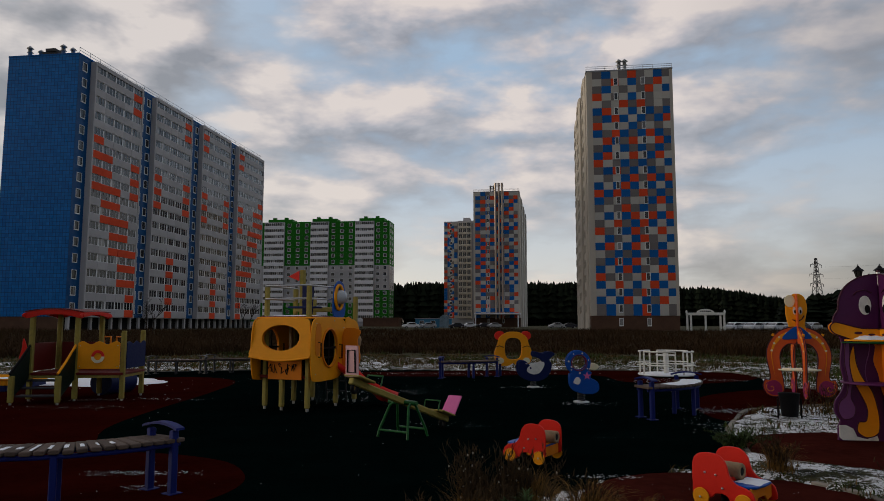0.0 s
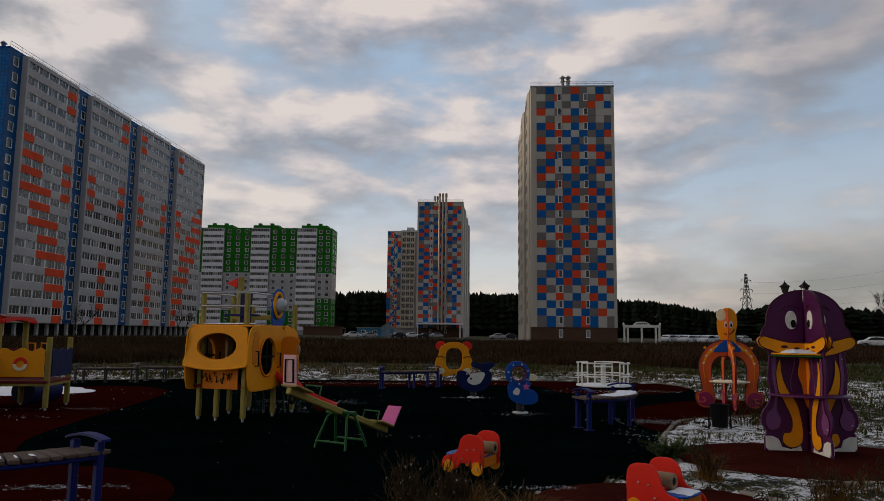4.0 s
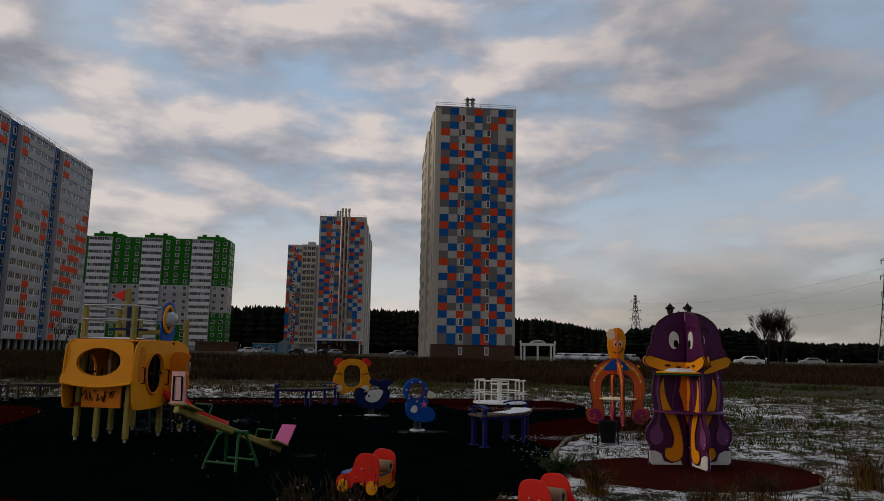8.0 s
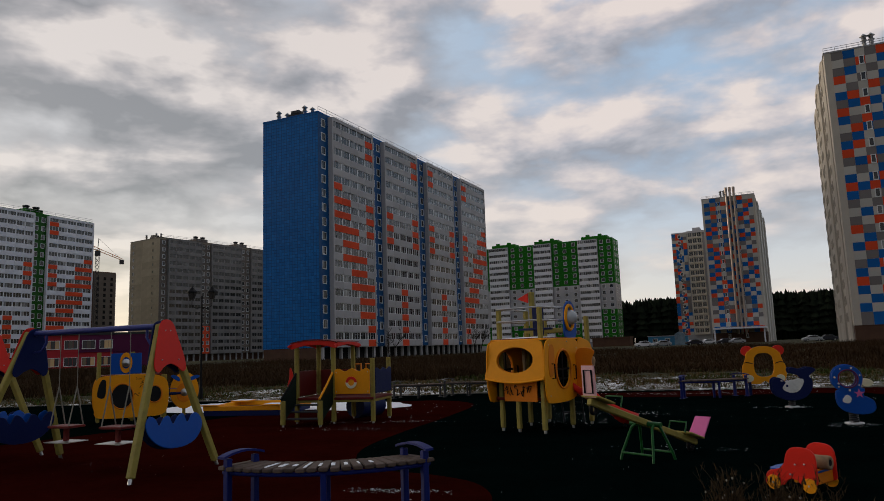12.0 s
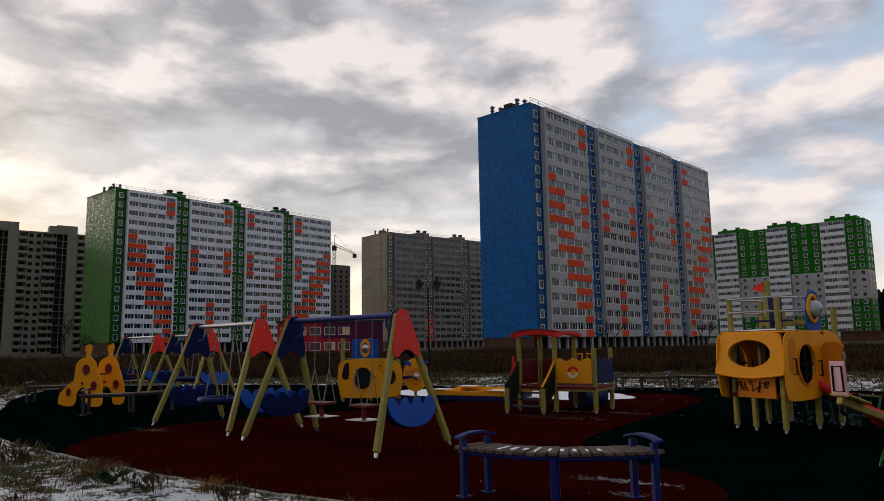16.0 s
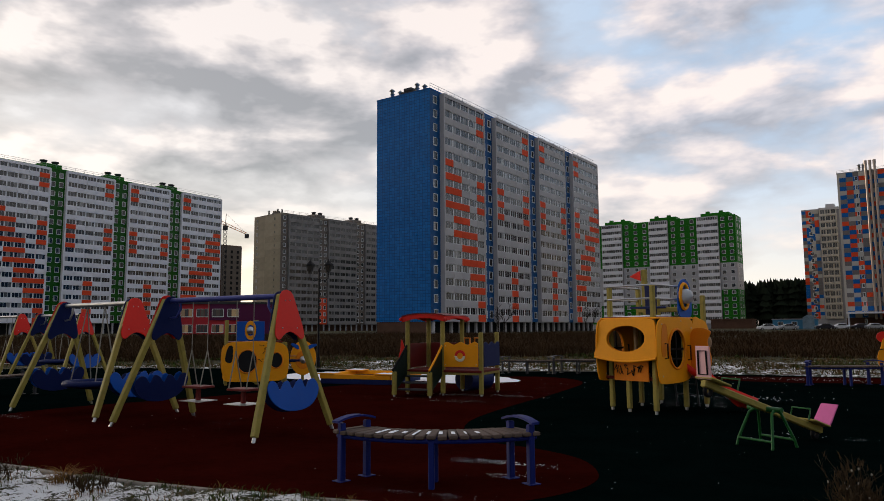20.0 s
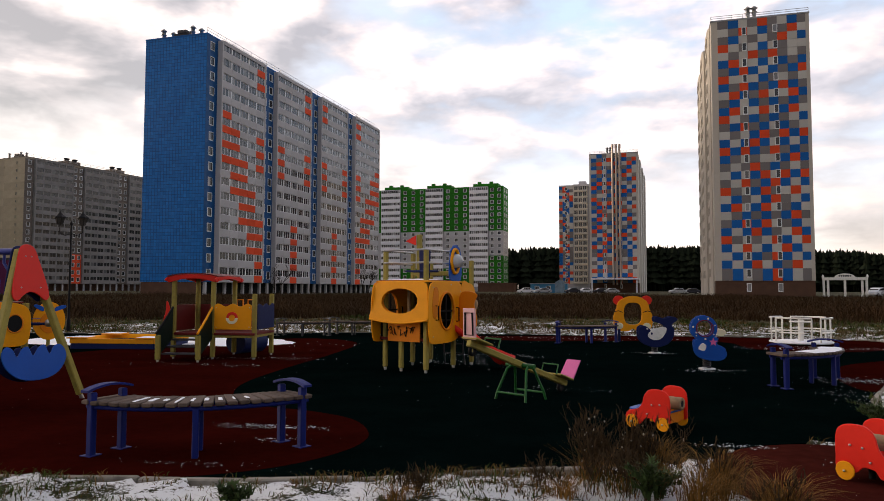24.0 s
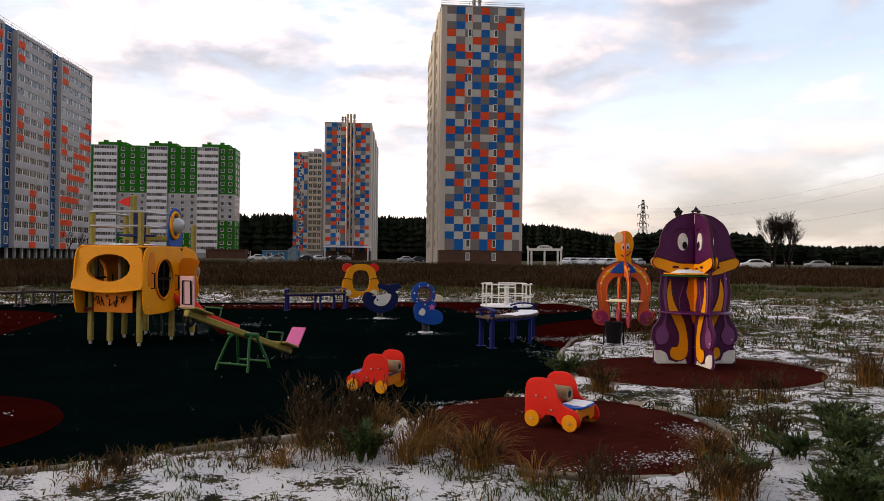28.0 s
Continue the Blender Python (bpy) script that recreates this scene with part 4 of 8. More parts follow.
# ---- playground ----
M_YEL = mat("yellow_plastic", (0.82, 0.315, 0.002), 0.5, 0, 3, 0.08, 0.001, dirt=0.06, dirt_col=(0.25, 0.12, 0.02))
M_ORA = mat("orange_plastic", (0.70, 0.20, 0.004), 0.5, 0, 3, 0.08, 0.001)
M_RED = mat("red_plastic", (0.66, 0.020, 0.010), 0.42, 0, 3, 0.08, 0.001)
M_BLU = mat("blue_plastic", (0.003, 0.070, 0.36), 0.42, 0, 3, 0.10, 0.001)
M_NAVY = mat("navy_plastic", (0.002, 0.009, 0.070), 0.6, 0, 3, 0.12, 0.001)
M_POST = mat("olive_painted_timber", (0.29, 0.235, 0.050), 0.6, 0, 6, 0.16, 0.002, dirt=0.35, dirt_col=(0.10, 0.09, 0.04))
M_PINK = mat("pink_plastic", (0.60, 0.13, 0.34), 0.45, 0, 4, 0.08)
M_PALEPINK = mat("pale_pink_plastic", (0.62, 0.36, 0.38), 0.5, 0, 4, 0.1)
M_GRN = mat("green_enamel", (0.010, 0.085, 0.018), 0.4, 0, 5, 0.12)
M_BENCHBLUE = mat("blue_enamel", (0.003, 0.010, 0.115), 0.6, 0, 5, 0.14)
M_SLAT = mat("weathered_slat", (0.085, 0.060, 0.048), 0.8, 0, 9, 0.3, 0.003, rand=0.3)
M_WHITE = mat("white_enamel", (0.74, 0.73, 0.68), 0.45, 0, 5, 0.08, dirt=0.2)
M_CREAM = mat("cream_plastic", (0.72, 0.66, 0.45), 0.45, 0, 5, 0.08)
M_PURP = mat("purple_plastic", (0.075, 0.011, 0.066), 0.4, 0, 3, 0.12)
M_PURP_L = mat("light_purple_plastic", (0.19, 0.06, 0.19), 0.4, 0, 3, 0.12)
M_MAROON = mat("maroon_plastic", (0.055, 0.008, 0.025), 0.45, 0, 3, 0.12)
M_OCTO = mat("octopus_orange_plastic", (0.62, 0.10, 0.018), 0.42, 0, 3, 0.12)
M_MAGENTA = mat("magenta_plastic", (0.28, 0.02, 0.10), 0.45, 0, 3, 0.12)
M_BLACK = mat("black_enamel", (0.006, 0.006, 0.007), 0.6, 0, 5, 0.2, spec=0.1)
M_CHROME = mat("zinc_bolt", (0.55, 0.55, 0.55), 0.35, 0.9, 5, 0.1)
M_ROLL = mat("worn_tan_roll", (0.30, 0.20, 0.11), 0.7, 0, 6, 0.2, 0.003, dirt=0.4)
M_DKRED = mat("dark_red_plastic", (0.13, 0.010, 0.008), 0.5, 0, 3, 0.12)
M_CHAIN = mat("zinc_chain", (0.26, 0.24, 0.20), 0.5, 0.5, 8, 0.15)


def post(g, x, y, z0, z1, w=0.1, m=0, at=None):
    """A grooved glued-timber post with rounded edges."""
    g.box(x - w / 2, y - w / 2, z0, x + w / 2, y + w / 2, z1, m, 0.012, at)
    return g


def beam_between(g, a, b, w, m=0):
    a, b = Vector(a), Vector(b)
    d = b - a
    q = d.to_track_quat("Z", "Y").to_matrix().to_4x4()
    return g.box(-w / 2, -w / 2, 0, w / 2, w / 2, d.length, m, 0.012, Matrix.Translation(a) @ q)


def bolt_mesh(r=0.011):
    return Geo().lathe([(r, 0), (r, 0.006), (r * 0.6, 0.012), (0.0, 0.013)], 8).mesh("bolt", M_CHROME)


BOLT = bolt_mesh()
BOLT_FRONT = pose(0, 0, 0, 90)  # a bolt head that looks towards -y


def snow_cap(name, at, sx, sy, h, label, parent=None):
    """A thin uneven pillow of snow."""
    g, n, m_ = Geo(), 12, 8
    v = []
    for i in range(n + 1):
        for j in range(m_ + 1):
            u, w = i / n * 2 - 1, j / m_ * 2 - 1
            k = max(0.0, 1 - max(abs(u), abs(w)) ** 4)
            e = 1 + 0.16 * noise.noise((u * 2.1 + sx, w * 2.3 + sy, 1.7))
            v.append((u * sx / 2 * e, w * sy / 2 * e, h * k * (0.7 + 0.5 * noise.noise((u * 3 + sx, w * 3, 5)))))
    g.add(v, [(i * (m_ + 1) + j, (i + 1) * (m_ + 1) + j, (i + 1) * (m_ + 1) + j + 1, i * (m_ + 1) + j + 1) for i in range(n) for j in range(m_)], 0, True)
    ob = part(name, g, M_SNOW, parent, at=at)
    if parent is None:
        tagged(ob, label, "snow")
    return ob


# -- curved slatted benches --
def bench(at, radius=1.75, span=78, seat=0.53, label="curved bench with weathered slats on blue steel legs", n=21, paint=None):
    """A bench on an arc: the middle of its front edge lies at the origin and bulges towards -y."""
    root = thing("curved_bench", at, label, "bench", "curved benches")
    paint = paint or M_BENCHBLUE
    wid = 0.44

    def on(a, r, z=0.0):
        a = radians(a)
        return Vector((r * math.sin(a), radius - r * math.cos(a), z))

    step = span / n
    for i in range(n):
        a = -span / 2 + step * (i + 0.5)
        w = radius * radians(step) * 0.40
        g = Geo().box(-w, -0.01, -0.04, w * 1.0, wid + 0.02, 0.0, 0, 0.008)
        p = on(a, radius, seat + random.uniform(-0.004, 0.004))
        part("slat", g, M_SLAT, root, at=Matrix.Translation(p) @ pose(0, 0, 0, 0, random.uniform(-2, 2), a))
    for r, nm in ((radius - 0.05, "rail"), (radius - wid + 0.05, "rail")):
        part(nm, Geo().tube([on(a, r, seat - 0.065) for a in np.linspace(-span / 2 + 1, span / 2 - 1, 18)], 0.024, 6), paint, root)
    for a in (-span / 2 + 3.5, span / 2 - 3.5):
        for r in (radius - 0.04, radius - wid + 0.04):
            p = on(a, r)
            g = Geo().box(-0.035, -0.035, 0, 0.035, 0.035, seat + 0.075, 0, 0.01).box(-0.07, -0.07, 0, 0.07, 0.07, 0.012)
            part("leg", g, paint, root, at=Matrix.Translation(p) @ pose(0, 0, 0, 0, 0, a))
        arc = [on(a, radius - wid / 2 + u * (wid / 2 + 0.05), seat + 0.125 - 0.045 * u * u) for u in np.linspace(-1, 1, 11)]
        across = Vector((math.cos(radians(a)), math.sin(radians(a)), 0)) * 0.05
        v = [p + across * s + Vector((0, 0, h_ * 0.8)) for p in arc for s, h_ in ((-1, 0), (1, 0), (1, 0.028), (-1, 0.028))]
        k = len(arc) - 1
        g = Geo().add(v, [(4 * i + j, 4 * i + 4 + j, 4 * i + 4 + (j + 1) % 4, 4 * i + (j + 1) % 4) for i in range(k) for j in range(4)] + [(0, 1, 2, 3), (4 * k + 3, 4 * k + 2, 4 * k + 1, 4 * k)])
        part("armrest", g, paint, root, "low arched blue end rail")
    p = on(0, radius - 0.05)
    part("leg", Geo().box(-0.03, -0.03, 0, 0.03, 0.03, seat - 0.05, 0, 0.008), paint, root, at=Matrix.Translation(p))
    p = on(0, radius - wid + 0.05)
    part("leg", Geo().box(-0.03, -0.03, 0, 0.03, 0.03, seat - 0.05, 0, 0.008), paint, root, at=Matrix.Translation(p))
    return root


bench(pose(-3.37, 6.34, 0, 0, 0, 21.0))
for i in range(9):
    a = radians(-20 + 4.6 * i)
    p_ = pose(-3.37, 6.34, 0, 0, 0, 21.0) @ Vector((1.56 * math.sin(a), 1.75 - 1.56 * math.cos(a), 0.533))
    snow_cap("snow_patch", pose(p_.x, p_.y, p_.z, 0, 0, 21.0 + math.degrees(a)), random.uniform(0.02, 0.06), random.uniform(0.10, 0.34), 0.010, "sliver of snow on the bench slats")
b_ = bench(pose(4.67, 12.92, 0, 0, 0, 50.0) @ Matrix.Scale(1.067, 4), label="curved bench with a snowy seat on blue steel legs")
for i in range(3):
    a = -10 + 16 * i
    snow_cap("snow_patch", b_.matrix_basis @ Matrix.Translation((1.5 * math.sin(radians(a)), 1.7 - 1.5 * math.cos(radians(a)), 0.535)) @ pose(0, 0, 0, 0, 0, a), 0.5, 0.36, 0.025, "thin snow lying on the bench seat")
bench(pose(1.08, 21.6, 0, 0, 0, 24.0) @ Matrix.Scale(0.982, 4), label="curved bench on blue legs beside the red play surface")
bench(pose(-8.5, 23.05, 0, 0, 0, 12.0) @ Matrix.Scale(0.888, 4), label="dark curved bench at the edge of the snow", paint=M_DARKSTEEL)
bench(pose(-6.96, 23.78, 0, 0, 0, 0.0) @ Matrix.Scale(0.908, 4), label="dark curved bench at the edge of the snow", paint=M_DARKSTEEL)
bench(pose(-17.35, 10.3, 0, 0, 0, 75.0) @ Matrix.Scale(0.978, 4), span=78, radius=2.0, label="dark curved bench beside the yellow crawl wall", paint=M_DARKSTEEL)
bench(pose(-23.8, 11.6, 0, 0, 0, 60.0) @ Matrix.Scale(0.966, 4), label="small dark bench near the paved path", paint=M_DARKSTEEL)


# -- swings --


def a_frame(root, at, h=2.15, spread=1.62):
    """One end of a swing: two leaning legs, a red gusset, a blue wave board. Faces -y, legs spread along x."""
    top = h
    for s in (-1, 1):
        g = Geo()
        beam_between(g, (s * spread / 2, 0, 0.07), (s * 0.07, 0, top), 0.095)
        leg = part("leg", g, M_POST, root, at=at)
        part("foot", Geo().tube([(s * (spread / 2 + 0.03), 0, -0.02), (s * (spread / 2 - 0.01), 0, 0.09)], 0.03, 8), M_CHROME, leg, "galvanised foot")
    gus = smooth_outline([(-0.10, 2.19), (0.10, 2.19), (0.20, 1.95), (0.31, 1.55), (0.24, 1.44), (0.12, 1.52), (0.0, 1.56), (-0.12, 1.52), (-0.24, 1.44), (-0.31, 1.55), (-0.20, 1.95)], 4)
    for s, m in ((-1, M_RED), (1, M_NAVY)):
        p_ = part("gusset", Geo().plate(gus, 0.018, 0, Matrix.Translation((0, s * 0.066, 0))), m, root, "red gusset board" if s < 0 else "dark gusset board", at=at)
        if s < 0:
            for x, z in ((-0.05, 2.05), (0.05, 2.05), (-0.16, 1.62), (0.16, 1.62)):
                part("bolt", BOLT, None, p_, at=pose(x, -0.076, z) @ BOLT_FRONT)
    wave = [(-0.55, 0.74), (-0.47, 0.84), (-0.37, 0.80), (-0.31, 0.70), (-0.22, 0.80), (-0.12, 0.82), (-0.05, 0.70), (0.05, 0.80), (0.16, 0.83), (0.23, 0.70), (0.32, 0.80), (0.43, 0.82), (0.52, 0.72), (0.50, 0.58), (0.36, 0.44), (0.14, 0.37), (-0.14, 0.37), (-0.36, 0.44), (-0.51, 0.58)]
    # inner board in navy: its shade is put into the colour
    for s, m in ((-1, M_BLU), (1, M_NAVY)):
        part("wave_board", Geo().plate(smooth_outline(wave, 4), 0.018, 0, Matrix.Translation((0, s * 0.066, 0))), m, root, "blue wave-shaped board", at=at)


LEAN_IN = 8.0  # degrees by which the end frames lean towards each other


def swing_set(a, b, label, seats, bar_mat):
    """A swing between two A-frames that stand at a and b in plan."""
    a, b = Vector((*a, 0)), Vector((*b, 0))
    d = b - a
    ln = d.length
    yaw = math.degrees(math.atan2(d.y, d.x))
    root = thing("swing_set", pose(a.x, a.y, 0, 0, 0, yaw), label, "swing", "swing sets")
    a_frame(root, pose(0, 0, 0, 0, 0, -90) @ pose(0, 0, 0, -LEAN_IN))
    a_frame(root, pose(ln, 0, 0, 0, 0, 90) @ pose(0, 0, 0, -LEAN_IN))
    part("crossbar", Geo().tube([(0.24, 0, 2.11), (ln - 0.24, 0, 2.11)], 0.045, 10), bar_mat, root, "steel crossbar")
    for x in (0.62, ln - 0.62):
        part("brace", Geo().tube([(x - 0.28, 0, 1.8), (x - 0.1, 0, 1.82), (x, 0, 1.95), (x, 0, 2.12)] if x < 1 else [(x + 0.28, 0, 1.8), (x + 0.1, 0, 1.82), (x, 0, 1.95), (x, 0, 2.12)], 0.022, 6), bar_mat, root)
    for kind, x in seats:
        if kind == "seat":
            for s in (-0.2, 0.2):
                g = Geo().tube([(x + s, 0, 2.1), (x + s, 0, 1.25)], 0.007, 5)
                for q in (-0.13, 0.13):
                    g.tube([(x + s, 0, 1.25), (x + s, q, 0.66)], 0.011, 5)
                part("chain", g, M_CHAIN, root, "pale hanging chains")
            part("seat", Geo().box(x - 0.23, -0.16, 0.62, x + 0.23, 0.16, 0.66, 0, 0.01).box(x - 0.03, -0.03, 0.42, x + 0.03, 0.03, 0.62), M_DKRED, root, "dark red swing seat")
            g = Geo().box(x - 0.25, -0.20, 0.405, x + 0.25, 0.20, 0.415)
            part("snow", g, M_STEEL, root, "pale metal foot plate")
        else:
            for s in (-0.45, 0.45):
                part("chain", Geo().tube([(x + s * 0.7, 0, 2.1), (x + s, 0.2, 0.62)], 0.012, 5).tube([(x + s * 0.7, 0, 2.1), (x + s, -0.2, 0.62)], 0.012, 5), M_CHAIN, root)
            ring_ = [(x + 0.5 * math.cos(t), 0.5 * math.sin(t), 0.56) for t in np.linspace(0, 2 * math.pi, 25)[:-1]]
            part("nest_seat", Geo().tube(ring_, 0.06, 8, closed=True).lathe([(0.48, 0.55), (0.3, 0.46), (0.0, 0.43)], 24, at=Matrix.Translation((x, 0, 0))), M_NAVY, root, "round dark blue nest seat")
    return root


M_BARBLUE = mat("blue_steel_bar", (0.035, 0.045, 0.20), 0.4, 0.2, 4, 0.12)
swing_set((-6.92, 8.68), (-10.31, 9.01), "double swing on olive A-frames with red gussets", [("seat", 1.15), ("seat", 2.25)], M_BARBLUE)
swing_set((-11.05, 9.28), (-14.15, 9.72), "nest swing on olive A-frames with red gussets", [("nest", 1.6)], M_STEEL)
swing_set((-20.97, 15.5), (-24.15, 15.81), "far swing on olive A-frames beside the field", [("nest", 1.7)], M_STEEL)
swing_set((-24.87, 15.89), (-28.02, 16.19), "far swing on olive A-frames beside the field", [("seat", 1.1), ("seat", 2.2)], M_STEEL)


# -- helicopter climbing frame --
def helicopter():
    root = thing("helicopter_playset", pose(-2.36, 13.28, 0, 0, 0, -22) @ Matrix.Scale(0.965, 4), "yellow helicopter climbing frame on olive posts with deck rails", "climbing frame")
    # local x: to the right across the nose (body spans -1.38..0), local y: along the body
    W_, L_ = 1.38, 1.95
    for x, y, z1 in ((-1.22, 0.22, 2.45), (-0.16, 0.12, 2.45), (-1.22, 1.25, 2.45), (-0.16, 1.2, 2.58), (-0.78, 0.16, 0.9), (-0.16, 2.0, 2.3), (-1.22, 2.0, 2.3)):
        p_ = part("post", post(Geo(), x, y, 0.06, z1, 0.088), M_POST, root)
        part("foot", Geo().tube([(x, y, -0.02), (x, y, 0.07)], 0.03, 8), M_CHROME, p_, "galvanised foot")
    part("deck", Geo().box(-1.32, 0.15, 0.62, -0.06, 2.1, 0.68, 0, 0.01).box(-1.32, 0.12, 1.80, -0.06, 1.35, 1.85, 0, 0.01), M_DKRED, root, "dark plywood deck")
    # nose: upper shell leaning forward with an oval window
    up_ = [(-W_ / 2 - 0.02 + 0.70 * sx, sz) for sx, sz in ((-1.0, 1.05), (-0.99, 1.2), (-0.96, 1.5), (-0.92, 1.72), (-0.8, 1.80), (-0.4, 1.815), (0.0, 1.82), (0.4, 1.815), (0.8, 1.80), (0.92, 1.72), (0.96, 1.5), (0.99, 1.2), (1.0, 1.05), (0.5, 1.00), (0.0, 0.98), (-0.5, 1.00))]
    up_ = smooth_outline(up_, 2)
    cx = -W_ / 2 - 0.02
    win = []
    for x, z in up_:
        a = math.atan2((z - 1.42) / 0.26, (x - cx) / 0.44)
        win.append((cx + 0.44 * math.cos(a), 1.42 + 0.255 * math.sin(a)))
    shell = part("nose_shell", Geo().plate(up_, 0.03, 0, pose(0, -0.02, 0.0) @ Matrix.Translation((0, 0, 1.4)) @ pose(0, 0, 0, -8) @ Matrix.Translation((0, 0, -1.4)), hole=win), M_YEL, root, "yellow nose panel with oval window")
    rim = [(cx + 0.45 * math.cos(t), -0.045, 1.42 + 0.265 * math.sin(t)) for t in np.linspace(0, 2 * math.pi, 33)[:-1]]
    part("window_rim", Geo().tube([(x, y + (1.42 - z) * -0.14 + 0.08, z) for x, y, z in rim], 0.018, 6, closed=True), M_ORA, shell)
    # cabin shade put into the colour: inner wall in plain black
    part("inner_wall", Geo().box(-W_ + 0.02, 1.30, 0.68, -0.02, 1.33, 1.80).box(-W_ + 0.02, 0.10, 1.0, -0.02, 1.3, 1.02), M_BLACK, root, "inner cabin wall with its shade painted black")
    for x in (-0.95, -0.55):
        part("inner_post", post(Geo(), x, 0.7, 1.02, 1.8, 0.07), M_ROLL, root)
    part("top_cap", Geo().box(-W_ + 0.03, 0.05, 1.80, -0.03, 1.35, 1.835, 0, 0.01), M_YEL, root)
    # chin: lip and recessed lower panel with sprayed scrawl
    part("chin", Geo().plate([(-W_ + 0.30, 0.60), (-0.30, 0.60), (-0.30, 1.0), (-W_ + 0.30, 1.0)], 0.03, 0, pose(0, 0.12, 0)), M_ORA, root, "orange chin panel with black scrawl")
    # black stands for the shade in the recess beside the chin
    for x in (-W_ + 0.17, -0.19):
        part("chin_side", Geo().plate([(x - 0.14, 0.60), (x + 0.14, 0.60), (x + 0.14, 1.02), (x - 0.14, 1.02)], 0.03, 0, pose(0, 0.24, 0)), M_BLACK, root, "recessed panel with its shade painted black")
    part("lip", Geo().tube([(cx - 0.70 + 1.40 * u, -0.085, 1.05 - 0.07 * math.sin(math.pi * u)) for u in np.linspace(0, 1, 12)], 0.022, 6), M_YEL, root)
    scr = Geo()
    rnd = random.Random(5)
    for k in range(9):
        x = cx - 0.33 + 0.075 * k
        pts = [(x + rnd.uniform(-0.04, 0.05), 0.102, 0.78 + rnd.uniform(-0.08, 0.14)) for _ in range(5)]
        scr.tube(pts, 0.010, 4)
    part("scrawl", scr, M_BLACK, root, "black sprayed scrawl")
    # side panels with a round window
    side_o = smooth_outline([(0.0, 0.66), (0.10, 0.58), (0.5, 0.57), (0.95, 0.60), (1.16, 0.72), (1.28, 1.0), (1.32, 1.35), (1.28, 1.66), (1.16, 1.80), (0.8, 1.83), (0.4, 1.83), (0.05, 1.78), (-0.05, 1.5), (-0.06, 1.0)], 4)
    for x in (0.0, -W_):
        hole = []
        for a_, z in side_o:
            t = math.atan2(z - 1.22, a_ - 0.62)
            hole.append((0.62 + 0.27 * math.cos(t), 1.22 + 0.36 * math.sin(t)))
        s_ = part("side_panel", Geo().plate(side_o, 0.03, 0, pose(x, 0, 0, 0, 0, 90), hole=hole), M_YEL, root, "yellow side panel with round window")
        part("window_rim", Geo().tube([(x + (0.03 if x == 0 else -0.03), 0.62 + 0.29 * math.cos(t), 1.22 + 0.38 * math.sin(t)) for t in np.linspace(0, 2 * math.pi, 29)[:-1]], 0.022, 6, closed=True), M_ORA, s_)
        part("grille", Geo().box(x - 0.008, 0.60, 0.86, x + 0.008, 0.64, 1.58).box(x - 0.008, 0.36, 1.2, x + 0.008, 0.88, 1.24), M_BLACK, s_, "black window bars")
        xx = x + (0.02 if x == 0 else -0.02)
        g = Geo()
        for y0, z0 in ((0.20, 1.05), (1.02, 1.0)):
            g.tube([(xx, y0, z0), (xx + 0.06, y0, z0), (xx + 0.06, y0, z0 + 0.28), (xx, y0, z0 + 0.28)], 0.014, 6)
        part("handle", g, M_BLACK, s_, "black grab handle")
        for y0, z0 in ((0.1, 0.72), (0.12, 1.70), (1.1, 0.80), (1.18, 1.62), (0.8, 1.76)):
            part("bolt", BOLT, None, s_, at=pose(xx * 0.9, y0, z0, 0, 90 if x == 0 else -90))
        part("decal", Geo().plate(smooth_outline([(0.10, 1.10), (0.26, 1.15), (0.30, 1.62), (0.16, 1.70), (0.08, 1.45)], 3), 0.006, 0, pose(x + (0.017 if x == 0 else -0.017), 0, 0, 0, 0, 90)), M_ORA, s_)
    # upper deck: rails, blue board with bubble window, flag mast
    for z in (2.20, 2.46):
        part("rail", Geo().tube([(-1.22, 0.16, z), (-0.16, 0.10, z), (-0.16, 1.2, z)], 0.02, 6), M_STEEL, root, "steel deck rail")
        part("rail", Geo().tube([(-1.22, 0.2, z), (-1.22, 1.25, z)], 0.02, 6), M_STEEL, root, "steel deck rail")
    part("deck_board", Geo().box(-1.2, 1.16, 1.95, -0.2, 1.24, 2.05, 0, 0.01), M_POST, root)
    bb = part("bubble_board", Geo().plate(smooth_outline([(0.80, 1.86), (1.24, 1.86), (1.26, 2.3), (1.2, 2.52), (1.03, 2.60), (0.86, 2.52), (0.79, 2.3)], 3), 0.03, 0, pose(-0.07, 0.1, 0, 0, 0, 90)), M_BLU, root, "blue board with clear bubble window")
    part("bubble_rim", Geo().tube([(-0.03, 1.06 + 0.15 * math.cos(t), 2.25 + 0.25 * math.sin(t)) for t in np.linspace(0, 2 * math.pi, 25)[:-1]], 0.035, 6, closed=True), M_YEL, bb)
    part("bubble", Geo().lathe([(0.15, 0.0), (0.15, 0.07), (0.11, 0.14), (0.0, 0.19)], 18, at=pose(-0.03, 1.06, 2.25, 0, 90)), mat("clear_bubble", (0.42, 0.44, 0.46), 0.12, 0, 3, 0.1), bb)
    part("seat_board", Geo().box(-1.0, 0.6, 2.02, -0.4, 1.0, 2.06, 0, 0.01).plate([(-0.85, 1.9), (-0.60, 1.9), (-0.58, 2.5), (-0.86, 2.5)], 0.03, 0, pose(0, 0.95, 0)), M_NAVY, root, "navy pilot seat")
    part("mast", post(Geo(), -1.02, 1.2, 1.85, 2.86, 0.10), M_POST, root)
    part("flag", Geo().plate([(-1.07, 2.62), (-1.07, 2.84), (-1.35, 2.72)], 0.02, 0, pose(0, 1.14, 0)), M_RED, root, "small red pennant board")
